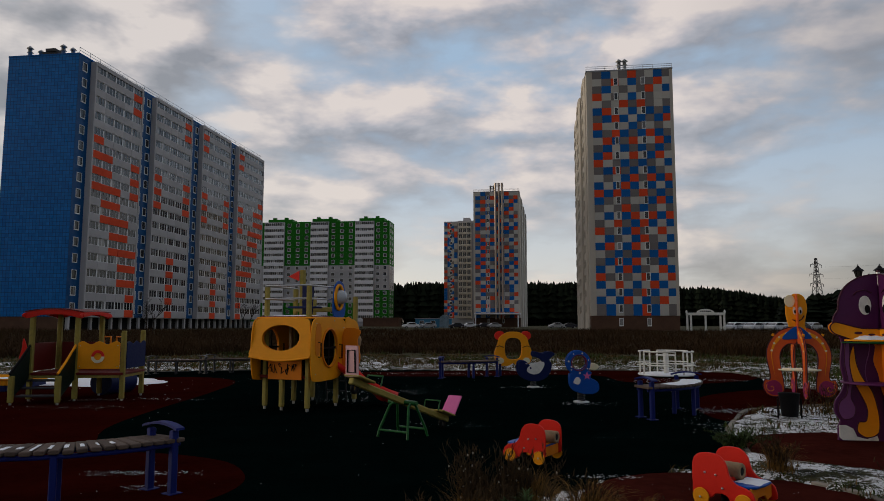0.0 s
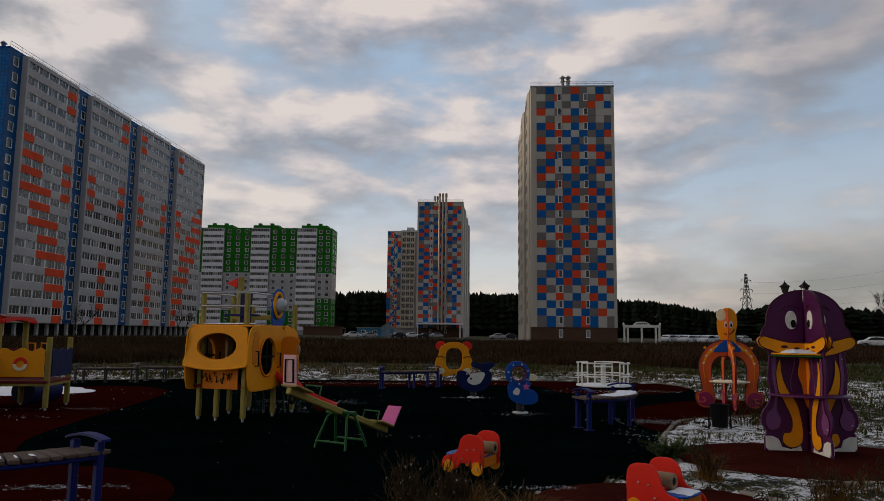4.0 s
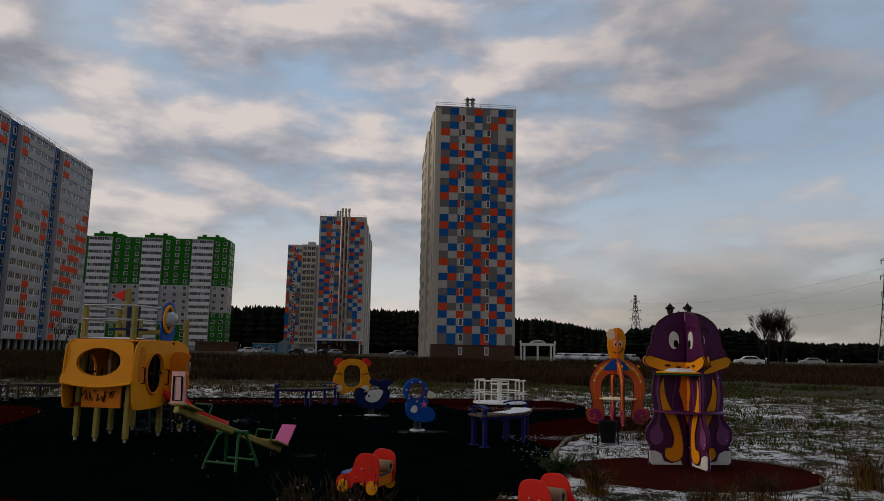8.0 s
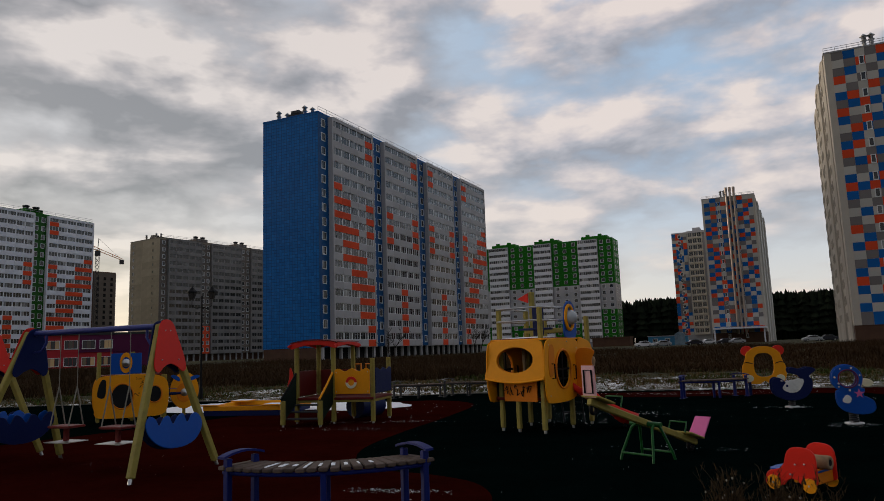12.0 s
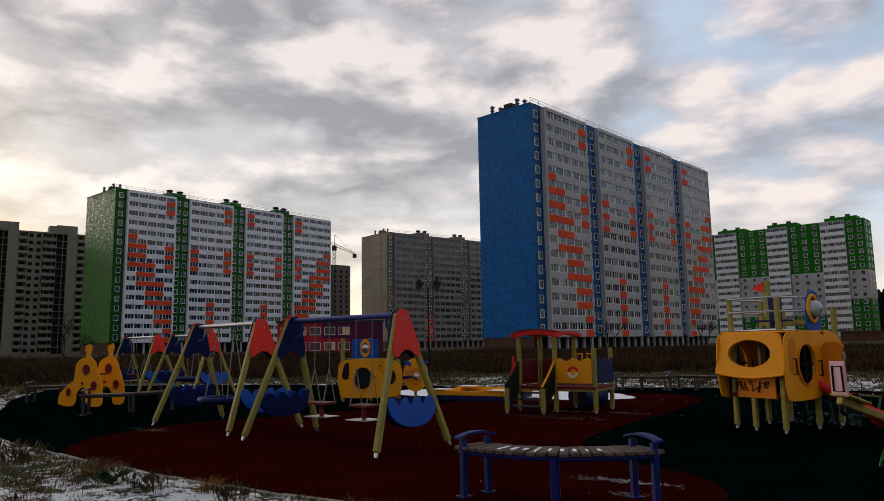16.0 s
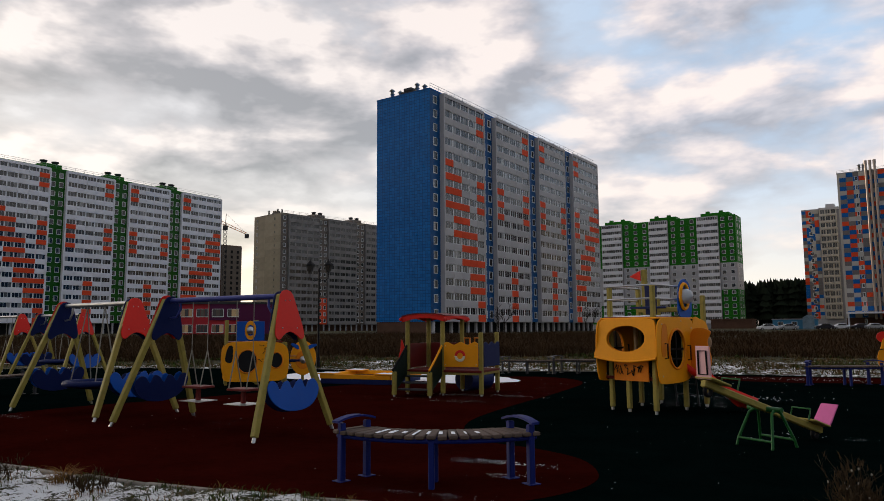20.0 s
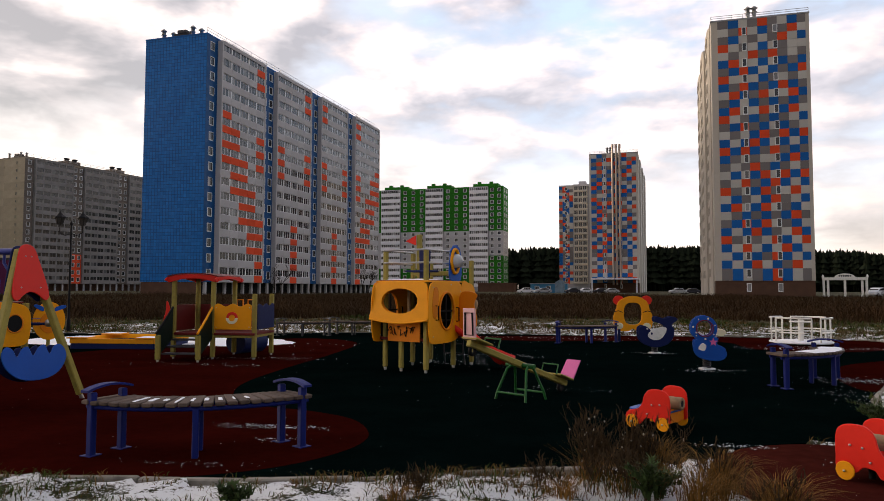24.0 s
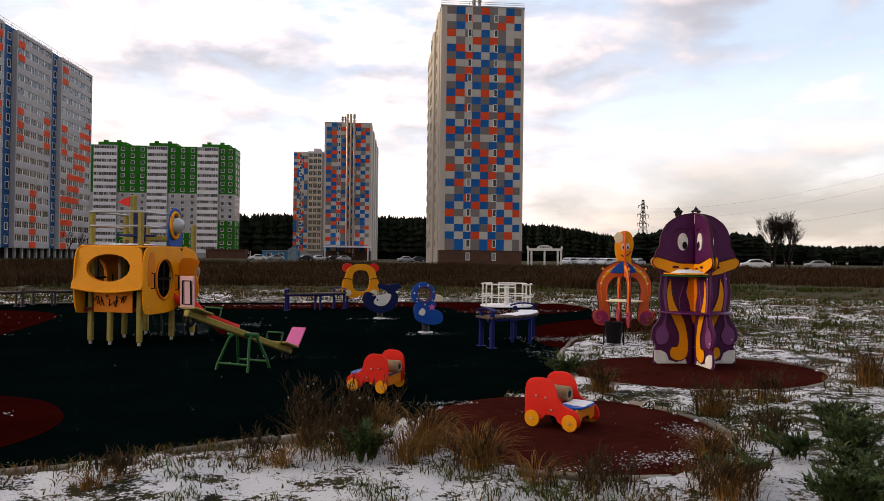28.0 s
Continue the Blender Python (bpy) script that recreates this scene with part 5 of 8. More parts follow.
    snow_cap("snow_patch", root.matrix_basis @ Matrix.Translation((-0.7, 0.55, 1.852)), 1.1, 0.8, 0.03, "thin snow on the roof of the helicopter frame")
    # rear cabin and the slide
    rear = smooth_outline([(1.30, 0.80), (1.6, 0.75), (1.88, 0.95), (1.95, 1.3), (1.86, 1.68), (1.6, 1.80), (1.30, 1.76)], 4)
    hole = []
    for a_, z in rear:
        t = math.atan2(z - 1.35, a_ - 1.62)
        hole.append((1.62 + 0.15 * math.cos(t), 1.35 + 0.2 * math.sin(t)))
    part("tail_panel", Geo().plate(rear, 0.03, 0, pose(-0.02, 0, 0, 0, 0, 90), hole=hole), M_YEL, root, "yellow tail panel")
    part("tail_panel", Geo().plate(rear, 0.03, 0, pose(-W_ + 0.02, 0, 0, 0, 0, 90), hole=hole), M_YEL, root, "yellow tail panel")
    part("wing_board", Geo().plate(smooth_outline([(0.0, 0.72), (0.30, 0.75), (0.42, 1.0), (0.35, 1.35), (0.42, 1.55), (0.2, 1.62), (0.0, 1.5)], 4), 0.03, 0, pose(0.02, 1.15, 0, 0, 0, 0)), M_ORA, root, "orange entry board of the slide")
    # rounded tan knob beside the slide entry, gives no light
    part("dome_lamp", Geo().lathe([(0.07, -0.12), (0.09, 0.0), (0.07, 0.07), (0.0, 0.10)], 14, at=pose(0.20, 1.45, 1.36)), M_ROLL, root, "pale rounded knob")
    path = [(0.02 + 0.74 * math.sin(i / 10 * 1.6), 1.20 + 0.55 * (1 - math.cos(i / 10 * 1.6)), 0.66 * (1 - i / 10) ** 1.35 + 0.10) for i in range(11)]
    g = Geo()
    prof = [(-0.27, 0.17), (-0.25, 0.03), (-0.15, -0.03), (0.0, -0.05), (0.15, -0.03), (0.25, 0.03), (0.27, 0.17)]
    v = []
    for i, p in enumerate(path):
        a, b = Vector(path[max(0, i - 1)]), Vector(path[min(len(path) - 1, i + 1)])
        d = (b - a).normalized()
        sd = Vector((-d.y, d.x, 0)).normalized()
        for o, z in prof:
            v.append(Vector(p) + sd * o + Vector((0, 0, z)))
        for o, z in prof[::-1]:
            v.append(Vector(p) + sd * o * 0.93 + Vector((0, 0, z + (0.0 if abs(o) > 0.26 else 0.03))))
    k = 2 * len(prof)
    g.add(v, [(i * k + j, i * k + (j + 1) % k, (i + 1) * k + (j + 1) % k, (i + 1) * k + j) for i in range(len(path) - 1) for j in range(k)], 0, True)
    part("slide", g, M_RED, root, "curved red plastic slide")
    part("slide_leg", Geo().tube([(0.74, 1.7, 0.10), (0.74, 1.7, -0.02)], 0.03, 8), M_BLACK, root)
    part("ladder", Geo().tube([(-0.4, 2.1, 0.0), (-0.4, 2.0, 0.66)], 0.02, 6).tube([(-0.9, 2.1, 0.0), (-0.9, 2.0, 0.66)], 0.02, 6).tube([(-0.4, 2.07, 0.22), (-0.9, 2.07, 0.22)], 0.016, 6).tube([(-0.4, 2.03, 0.44), (-0.9, 2.03, 0.44)], 0.016, 6), M_DARKSTEEL, root, "dark rung ladder")
    return root


helicopter()


# -- seesaw --
def seesaw():
    c, a_end, b_end = Vector((-0.52, 10.56, 0)), Vector((-0.98, 9.76, 0.875)), Vector((0.35, 11.62, 0.115))
    d = b_end - a_end
    yaw = math.degrees(math.atan2(d.y, d.x))
    root = thing("seesaw", pose(c.x, c.y, 0, 0, 0, yaw), "seesaw with green steel frame and pink seat backs", "seesaw")
    half = math.hypot(d.x, d.y) / 2
    tilt = math.degrees(math.atan2(-d.z, 2 * half))
    mid = (a_end + b_end) / 2
    bm_ = pose(0, 0, mid.z, 0, tilt)
    part("beam", Geo().box(-half - 0.05, -0.045, -0.04, half + 0.05, 0.045, 0.05, 0, 0.012), M_POST, root, "olive timber beam", at=bm_)
    for s in (-1, 1):
        for y in (-0.22, 0.22):
            part("frame_leg", Geo().tube([(s * 0.24, y * 1.25, 0.0), (s * 0.215, y * 1.2, 0.1), (s * 0.09, y * 0.8, 0.44), (0.0, y * 0.7, 0.49)], 0.019, 8), M_GRN, root, "green steel tube leg")
        part("frame_rung", Geo().tube([(s * 0.22, -0.27, 0.10), (s * 0.22, 0.27, 0.10)], 0.016, 8), M_GRN, root)
        seat = part("seat", Geo().box(s * (half - 0.12) - 0.18, -0.15, 0.06, s * (half - 0.12) + 0.18, 0.15, 0.09, 0, 0.01), M_POST, root, "olive seat board", at=bm_)
        wd, ht = (0.12, 0.42) if s < 0 else (0.14, 0.38)
        lean = pose(s * (half + 0.04), 0, 0.06) @ pose(0, 0, 0, 0, s * 20, 0) @ pose(0, 0, 0, 0, 0, 90)
        br = part("backrest", Geo().plate([(-wd, 0.0), (wd, 0.0), (wd * 0.94, ht), (-wd * 0.94, ht)], 0.022, 0, lean, c=0.008), M_PALEPINK if s < 0 else M_PINK, root, "pale pink backrest with a dark border" if s < 0 else "pink upright backrest", at=bm_)
        if s < 0:
            loop = [lean @ Vector((x, q, z)) for q in (0.016,) for x, z in ((-0.07, 0.06), (0.07, 0.06), (0.066, 0.36), (-0.066, 0.36))]
            part("backrest_line", Geo().tube(loop, 0.013, 6, closed=True), M_BLACK, br, "dark border line")
            part("backrest_line", Geo().tube([lean @ Vector((x, -0.016, z)) for x, z in ((-0.07, 0.06), (0.07, 0.06), (0.066, 0.36), (-0.066, 0.36))], 0.013, 6, closed=True), M_BLACK, br, "dark border line")
        part("handle", Geo().tube([(s * (half - 0.42), -0.14, 0.05), (s * (half - 0.42), -0.14, 0.2), (s * (half - 0.42), 0.14, 0.2), (s * (half - 0.42), 0.14, 0.05)], 0.012, 8), M_GRN, root, "green grab handle", at=bm_)
        tb = [(0.055 * math.cos(t), 0, 0.055 * math.sin(t)) for t in np.linspace(0, 2 * math.pi, 15)[:-1]]
        part("tyre", Geo().tube(tb, 0.028, 8, closed=True, at=pose(s * (half - 0.06), 0, -0.07)), M_BLACK, root, "black tyre buffer", at=bm_)
    part("pivot", Geo().tube([(0, -0.26, 0.49), (0, 0.26, 0.49)], 0.035, 10), M_GRN, root)
    return root


seesaw()


# -- small toy cars --
def toy_car(at, label):
    """Low bench in the shape of a car; it points along +x, and its sides lie at y = -0.22 and 0.22."""
    root = thing("toy_car", at, label, "toy car", "toy cars")
    prof = smooth_outline([(-0.27, 0.10), (-0.12, 0.085), (-0.06, 0.135), (0.03, 0.13), (0.08, 0.07), (0.18, 0.05), (0.285, 0.07), (0.275, 0.17), (0.22, 0.215), (0.12, 0.245), (0.065, 0.31), (0.035, 0.41), (-0.03, 0.475), (-0.13, 0.487), (-0.23, 0.465), (-0.28, 0.39), (-0.285, 0.20)], 4)
    for s in (-1, 1):
        p_ = part("side", Geo().plate(prof, 0.022, 0, pose(0, s * 0.23, 0)), M_RED, root, "red car-shaped side board")
        for x in (-0.2, 0.19):
            w_ = part("wheel", Geo().lathe([(0.075, -0.009), (0.08, 0.0), (0.075, 0.009)], 22, at=pose(x, s * 0.252, 0.09, 90), smooth=False), M_YEL, p_, "yellow disc wheel")
        for x, z in ((-0.16, 0.31), (-0.06, 0.30), (0.0, 0.19), (-0.2, 0.09), (0.19, 0.09)):
            off = 0.268 if z < 0.1 else 0.243
            part("bolt", BOLT, None, p_, at=pose(x, s * off, z) @ (pose(0, 0, 0, 90) if s < 0 else pose(0, 0, 0, -90)))
    part("seat", Geo().plate([(-0.25, -0.212), (0.22, -0.212), (0.27, -0.16), (0.285, 0.0), (0.27, 0.16), (0.22, 0.212), (-0.25, 0.212)], 0.022, 0, pose(0, 0, 0.222, -90)), M_BLU, root, "blue seat board")
    part("roll", Geo().lathe([(0.035, 0.40), (0.045, 0.41), (0.07, 0.41), (0.076, 0.395), (0.076, 0.015), (0.07, 0.0), (0.045, 0.0), (0.035, 0.01)], 20, at=pose(-0.33, 0, 0.315, 0, 90)), M_ROLL, root, "tan roll lying lengthwise between the sides")
    # roll is capped; dark discs paint the shade of its hollow ends
    for x in (-0.322, 0.072):
        part("roll_hole", Geo().lathe([(0.036, -0.004), (0.036, 0.004)], 14, at=pose(x, 0, 0.315, 0, 90)), M_SHADE, root, "dark disc painting the shaded hollow of the roll")
    part("cradle", Geo().box(-0.20, -0.212, 0.233, -0.17, 0.212, 0.27, 0, 0.006).box(0.0, -0.212, 0.233, 0.03, 0.212, 0.27, 0, 0.006), M_RED, root, "red cross bars under the roll")
    part("front_board", Geo().plate([(-0.215, 0.09), (-0.12, 0.07), (-0.07, 0.12), (0.07, 0.12), (0.12, 0.07), (0.215, 0.09), (0.215, 0.215), (-0.215, 0.215)], 0.02, 0, pose(0.235, 0, 0, 0, 0, 90)), M_ORA, root, "orange front board")
    part("rear_board", Geo().plate([(-0.215, 0.09), (0.215, 0.09), (0.215, 0.25), (-0.215, 0.25)], 0.02, 0, pose(-0.235, 0, 0, 0, 0, 90)), M_ORA, root, "orange rear board")
    for x in (-0.1, 0.12):
        part("anchor", Geo().tube([(x, 0, -0.02), (x, 0, 0.22)], 0.03, 8), M_BLACK, root, "black steel anchor post")
    return root


toy_car(pose(1.15, 8.7, 0, 0, 0, 146) @ Matrix.Scale(0.97, 4), "red toy car bench with yellow wheels")
c2 = toy_car(pose(2.71, 6.59, 0, 0, 0, -47) @ Matrix.Scale(0.994, 4), "red toy car bench with snow on its seat")
snow_cap("snow_patch", c2.matrix_basis @ Matrix.Translation((0.16, 0.03, 0.235)), 0.22, 0.28, 0.02, "thin snow on the blue toy car seat")


# -- train-like playhouse with stairs --
def playhouse():
    root = thing("playhouse", pose(-8.62, 14.4, 0, 0, 0, 3) @ Matrix.Scale(0.94, 4), "small playhouse with red roof, stairs and yellow board", "playhouse")
    # local: stairs at y 0..0.75, roofed deck x 0..1, y 0.8..2.1; open deck x 1..2
    for x, y, z1 in ((0.0, 0.8, 2.0), (1.0, 0.8, 2.0), (0.0, 2.1, 2.0), (1.0, 2.1, 2.0), (2.02, 0.85, 1.58), (2.0, 2.1, 1.58), (0.0, 0.05, 0.62), (0.98, 0.05, 0.62)):
        p_ = part("post", post(Geo(), x, y, 0.05, z1), M_POST, root)
        part("foot", Geo().tube([(x, y, -0.02), (x, y, 0.07)], 0.03, 8), M_CHROME, p_, "galvanised foot")
    part("deck", Geo().box(-0.05, 0.75, 0.58, 2.06, 2.15, 0.64, 0, 0.01), M_DKRED, root, "plywood deck")
    for y in (0.80, 2.12):
        part("deck_beam", Geo().box(0.05, y - 0.03, 0.52, 1.98, y + 0.03, 0.62, 0, 0.008), M_POST, root)
    for x in (0.0, 2.02):
        part("deck_beam", Geo().box(x - 0.03, 0.85, 0.52, x + 0.03, 2.08, 0.62, 0, 0.008), M_POST, root)
    # roof: shallow arched boards front and back, thin sheet between
    arch = smooth_outline([(-0.12, 1.86), (0.2, 1.93), (0.5, 1.95), (0.8, 1.93), (1.12, 1.86), (1.12, 1.99), (0.8, 2.055), (0.5, 2.065), (0.2, 2.055), (-0.12, 1.99)], 3)
    for y in (0.72, 2.18):
        part("roof_board", Geo().plate(arch, 0.025, 0, pose(0, y, 0)), M_RED, root, "arched red roof board")
    g = Geo()
    xs = np.linspace(-0.14, 1.14, 13)
    zs = [2.075 - 0.075 * ((x - 0.5) / 0.64) ** 2 for x in xs]
    v = [(x, y, z + o) for o in (0, 0.02) for x, z in zip(xs, zs) for y in (0.68, 2.22)]
    f = []
    for i in range(12):
        f += [(2 * i, 2 * i + 2, 2 * i + 3, 2 * i + 1), (26 + 2 * i, 26 + 2 * i + 1, 26 + 2 * i + 3, 26 + 2 * i + 2), (2 * i, 26 + 2 * i, 28 + 2 * i, 2 + 2 * i), (2 * i + 1, 3 + 2 * i, 29 + 2 * i, 27 + 2 * i)]
    f += [(0, 1, 27, 26), (24, 50, 51, 25)]
    g.add(v, f)
    part("roof", g, M_DKRED, root, "dark red curved roof sheet")
    side_arch = smooth_outline([(0.66, 1.88), (1.45, 1.95), (2.24, 1.88), (2.24, 1.98), (1.45, 2.02), (0.66, 1.98)], 3)
    for x in (-0.13, 1.13):
        part("roof_board", Geo().plate(side_arch, 0.025, 0, pose(x, 0, 0, 0, 0, 90)), M_RED, root, "red roof side board")
    # front board with a round mark, wavy on top
    wavy = [(1.05, 0.72), (1.98, 0.72), (1.98, 1.30)] + [(1.98 - 0.93 * i / 24, 1.31 + 0.035 * math.sin(i / 24 * 5 * math.pi)) for i in range(1, 24)] + [(1.05, 1.30)]
    fb = part("front_board", Geo().plate(wavy, 0.025, 0, pose(0, 0.755, 0)), M_YEL, root, "yellow wavy front board")
    ring = [(1.5 + 0.145 * math.cos(t), 1.0 + 0.145 * math.sin(t)) for t in np.linspace(0, 2 * math.pi, 29)[:-1]]
    inn = [(1.5 + 0.08 * math.cos(t), 1.0 + 0.08 * math.sin(t)) for t in np.linspace(0, 2 * math.pi, 29)[:-1]]
    part("ring", Geo().plate(ring, 0.02, 0, pose(0, 0.735, 0), hole=inn), M_RED, fb, "red ring on the board")
    low = [(1.5 + 0.147 * math.cos(t), 1.0 + 0.147 * math.sin(t)) for t in np.linspace(math.pi, 2 * math.pi, 15)] + [(1.5 + 0.08 * math.cos(t), 1.0 + 0.08 * math.sin(t)) for t in np.linspace(2 * math.pi, math.pi, 15)]
    part("ring_half", Geo().plate(low, 0.012, 0, pose(0, 0.722, 0), c=0.003), M_CREAM, fb, "cream lower half of the ring")
    for x, z in ((1.1, 0.78), (1.93, 0.78), (1.1, 1.25), (1.93, 1.25)):
        part("bolt", BOLT, None, fb, at=pose(x, 0.742, z) @ BOLT_FRONT)
    w2 = [(0.9, 0.72), (2.05, 0.72), (2.05, 1.30)] + [(2.05 - 1.15 * i / 24, 1.31 + 0.03 * math.sin(i / 24 * 5 * math.pi)) for i in range(1, 24)] + [(0.9, 1.30)]
    part("side_board", Geo().plate(w2, 0.025, 0, pose(2.075, 0, 0, 0, 0, 90)), M_NAVY, root, "dark blue wavy side board")
    part("back_board", Geo().plate([(1.05, 0.72), (1.95, 0.72), (1.95, 1.25), (1.05, 1.25)], 0.025, 0, pose(0, 2.15, 0)), M_NAVY, root, "dark blue back board")
    part("back_board", Geo().plate([(0.05, 0.66), (0.95, 0.66), (0.95, 1.30), (0.05, 1.30)], 0.025, 0, pose(0, 2.15, 0)), M_DKRED, root, "dark red back board")
    part("left_board", Geo().plate([(0.85, 0.66), (2.05, 0.66), (2.05, 1.30), (0.85, 1.30)], 0.025, 0, pose(-0.06, 0, 0, 0, 0, 90)), M_DKRED, root, "dark red side board")
    # chimney shapes on the rear board, like loops
    for x in (1.12, 1.42):
        part("loop", Geo().tube([(x - 0.08, 2.16, 1.25), (x - 0.08, 2.16, 1.42), (x + 0.08, 2.16, 1.42), (x + 0.08, 2.16, 1.25)], 0.025, 6), M_ORA, root, "orange hand loop")
    # stairs
    for i in range(3):
        part("step", Geo().box(0.06, 0.08 + 0.23 * i, 0.16 + 0.15 * i, 0.92, 0.33 + 0.23 * i, 0.20 + 0.15 * i, 0, 0.008), M_DARKSTEEL, root, "dark step")
    M_STAIR = mat("dark_green_board", (0.004, 0.014, 0.010), 0.5, 0, 4, 0.15)
    for x, m, lab in ((-0.01, M_STAIR, "dark stair side board"), (0.99, M_STAIR, "dark stair side board")):
        part("stair_side", Geo().plate([(0.02, 0.08), (0.78, 0.50), (0.78, 1.16), (0.70, 1.20), (0.0, 0.66)], 0.025, 0, pose(x, 0, 0, 0, 0, 90), c=0.005), m, root, lab)
        part("stair_rail", Geo().tube([(x, -0.02, 0.66), (x, 0.36, 0.93), (x, 0.80, 1.28)], 0.03, 6), M_BLACK if x < 0.5 else M_YEL, root, "painted handrail")
    part("wave_cutout", Geo().plate(smooth_outline([(-0.20, 0.72), (-0.06, 0.72), (-0.04, 1.0), (-0.10, 1.28), (-0.17, 1.40), (-0.19, 1.15), (-0.24, 0.95)], 4), 0.025, 0, pose(-0.10, 0.95, 0)), M_RED, root, "red flame-shaped board")
    # crawl tube end below the deck
    part("crawl_tube", Geo().tube([(1.0, 2.2, 0.30), (1.25, 3.2, 0.28)], 0.3, 20, caps=True), M_NAVY, root, "dark blue crawl tube")
    return root


playhouse()


# -- sandbox --
def sandbox():
    root = thing("sandbox", pose(-11.67, 18.22, 0, 0, 0, 4) @ Matrix.Scale(0.909, 4), "low yellow and blue sandbox with snow on top", "sandbox")
    for x, y, lx, ly in ((0, -1.1, 1.25, 0.03), (0, 1.1, 1.25, 0.03), (-1.25, 0, 0.03, 1.1), (1.25, 0, 0.03, 1.1)):
        part("side", Geo().box(x - lx, y - ly, 0.0, x + lx, y + ly, 0.16, 0, 0.01), M_NAVY, root, "navy lower board")
        part("side", Geo().box(x - lx - 0.02, y - ly - 0.012, 0.16, x + lx + 0.02, y + ly + 0.012, 0.30, 0, 0.01), M_YEL, root, "yellow upper board")
    for x in (-1.05, 1.05):
        for y in (-0.9, 0.9):
            part("corner_seat", Geo().box(x - 0.32, y - 0.28, 0.30, x + 0.32, y + 0.28, 0.34, 0, 0.012), M_YEL, root, "yellow corner seat")
            snow_cap("snow_patch", root.matrix_basis @ Matrix.Translation((x, y, 0.342)), 0.6, 0.5, 0.02, "thin snow on the sandbox seat")
    part("sand", Geo().box(-1.2, -1.05, 0.0, 1.2, 1.05, 0.12), M_SNOW, root, "snow-covered sand")
    return root


sandbox()
g = Geo()
pts = smooth_outline([(-15.6, 18.6), (-13.0, 18.2), (-10.6, 18.9), (-8.7, 18.6), (-7.6, 20.0), (-9.0, 21.6), (-12.0, 22.4), (-15.0, 22.0), (-16.3, 20.2)], 6)
pts = [(x + 0.22 * noise.noise((x * 2, y * 2, 3)), y + 0.22 * noise.noise((x * 2, y * 2, 7))) for x, y in pts]
g.add([(x, y, 0.0) for x, y in pts] + [(x * 0.985 - 0.18, y * 0.985 + 0.3, 0.018) for x, y in pts], [tuple(range(len(pts), 2 * len(pts)))] + [(i, (i + 1) % len(pts), (i + 1) % len(pts) + len(pts), i + len(pts)) for i in range(len(pts))])
tagged(part("snow_patch", g, M_SNOW), "broad thin snow patch round the sandbox", "snow")


# -- yellow submarine-like playset behind the swings --
def submarine():
    root = thing("submarine_playset", pose(-14.12, 16.05, 0, 0, 0, 46) @ Matrix.Scale(0.931, 4), "yellow playset with round windows and a blue turret", "climbing frame")
    # local x: along the body, facing -y
    o = smooth_outline([(-1.08, 0.30), (-0.95, 0.12), (0.2, 0.10), (0.72, 0.14), (0.87, 0.40), (0.88, 0.95), (0.74, 1.22), (0.3, 1.33), (-0.6, 1.33), (-0.98, 1.28), (-1.12, 1.05), (-1.14, 0.6)], 4)
    for y in (0.0, 0.85):
        p_ = part("side_panel", Geo().plate(o, 0.03, 0, pose(0, y, 0)), M_YEL, root, "yellow side panel")
        # panel stays uncut: windows are near-black plates that paint the shade inside
        for cx, cz, rx, rz in ((-0.38, 0.72, 0.30, 0.36), (0.50, 0.74, 0.20, 0.25)):
            part("window", Geo().plate(oval(cx, cz, rx, rz), 0.01, 0, pose(0, y - 0.018, 0), c=0.002), M_SHADE, p_, "round window painted as dark shade")
            part("window_rim", Geo().tube([(cx + rx * math.cos(t), y - 0.02, cz + rz * math.sin(t)) for t in np.linspace(0, 2 * math.pi, 25)[:-1]], 0.022, 6, closed=True), M_ORA, p_)
        part("window", Geo().plate(smooth_outline([(-1.04, 0.76), (-0.84, 0.72), (-0.82, 1.18), (-0.96, 1.16)], 4), 0.01, 0, pose(0, y - 0.018, 0), c=0.002), M_SHADE, p_, "cut-out painted on as dark shade")
    rnd = random.Random(8)
    scr = Geo()
    for k in range(14):
        x, z = rnd.uniform(-0.05, 0.40), rnd.uniform(0.7, 1.25)
        scr.tube([(x + rnd.uniform(-0.08, 0.08), -0.02, z + rnd.uniform(-0.06, 0.06)) for _ in range(4)], 0.007, 4)
    part("scrawl", scr, M_BLACK, root, "black sprayed scrawl")
    part("deck", Geo().box(-1.0, 0.02, 0.5, 0.80, 0.84, 0.55).box(-0.95, 0.02, 1.30, 0.7, 0.84, 1.34), M_DKRED, root)
    for x in (-1.0, -0.1, 0.8):
        for y in (0.1, 0.75):
            part("post", post(Geo(), x, y, 0, 2.0 if x < 0.5 and x > -0.9 or x < -0.9 else 1.3, 0.09), M_POST, root)
    tb = part("turret_board", Geo().plate([(-0.72, 1.36), (0.12, 1.36), (0.12, 1.96), (-0.72, 1.96)], 0.03, 0, pose(0, 0.04, 0)), M_BLU, root, "blue turret board")
    part("turret_ring", Geo().plate(oval(-0.3, 1.68, 0.17, 0.30, 24), 0.02, 0, pose(0, 0.015, 0), hole=oval(-0.3, 1.68, 0.11, 0.17, 24)), M_YEL, tb, "yellow porthole ring")
    part("porthole", Geo().lathe([(0.12, 0.0), (0.10, 0.06), (0.0, 0.09)], 16, at=pose(-0.3, 0.0, 1.68, 90)), M_STEEL, tb, "shiny porthole dome")
    part("turret_board", Geo().plate([(0.1, 1.36), (0.8, 1.36), (0.8, 1.96), (0.1, 1.96)], 0.03, 0, pose(0.12, 0, 0, 0, 0, 90)), M_BLU, root, "blue turret side board")
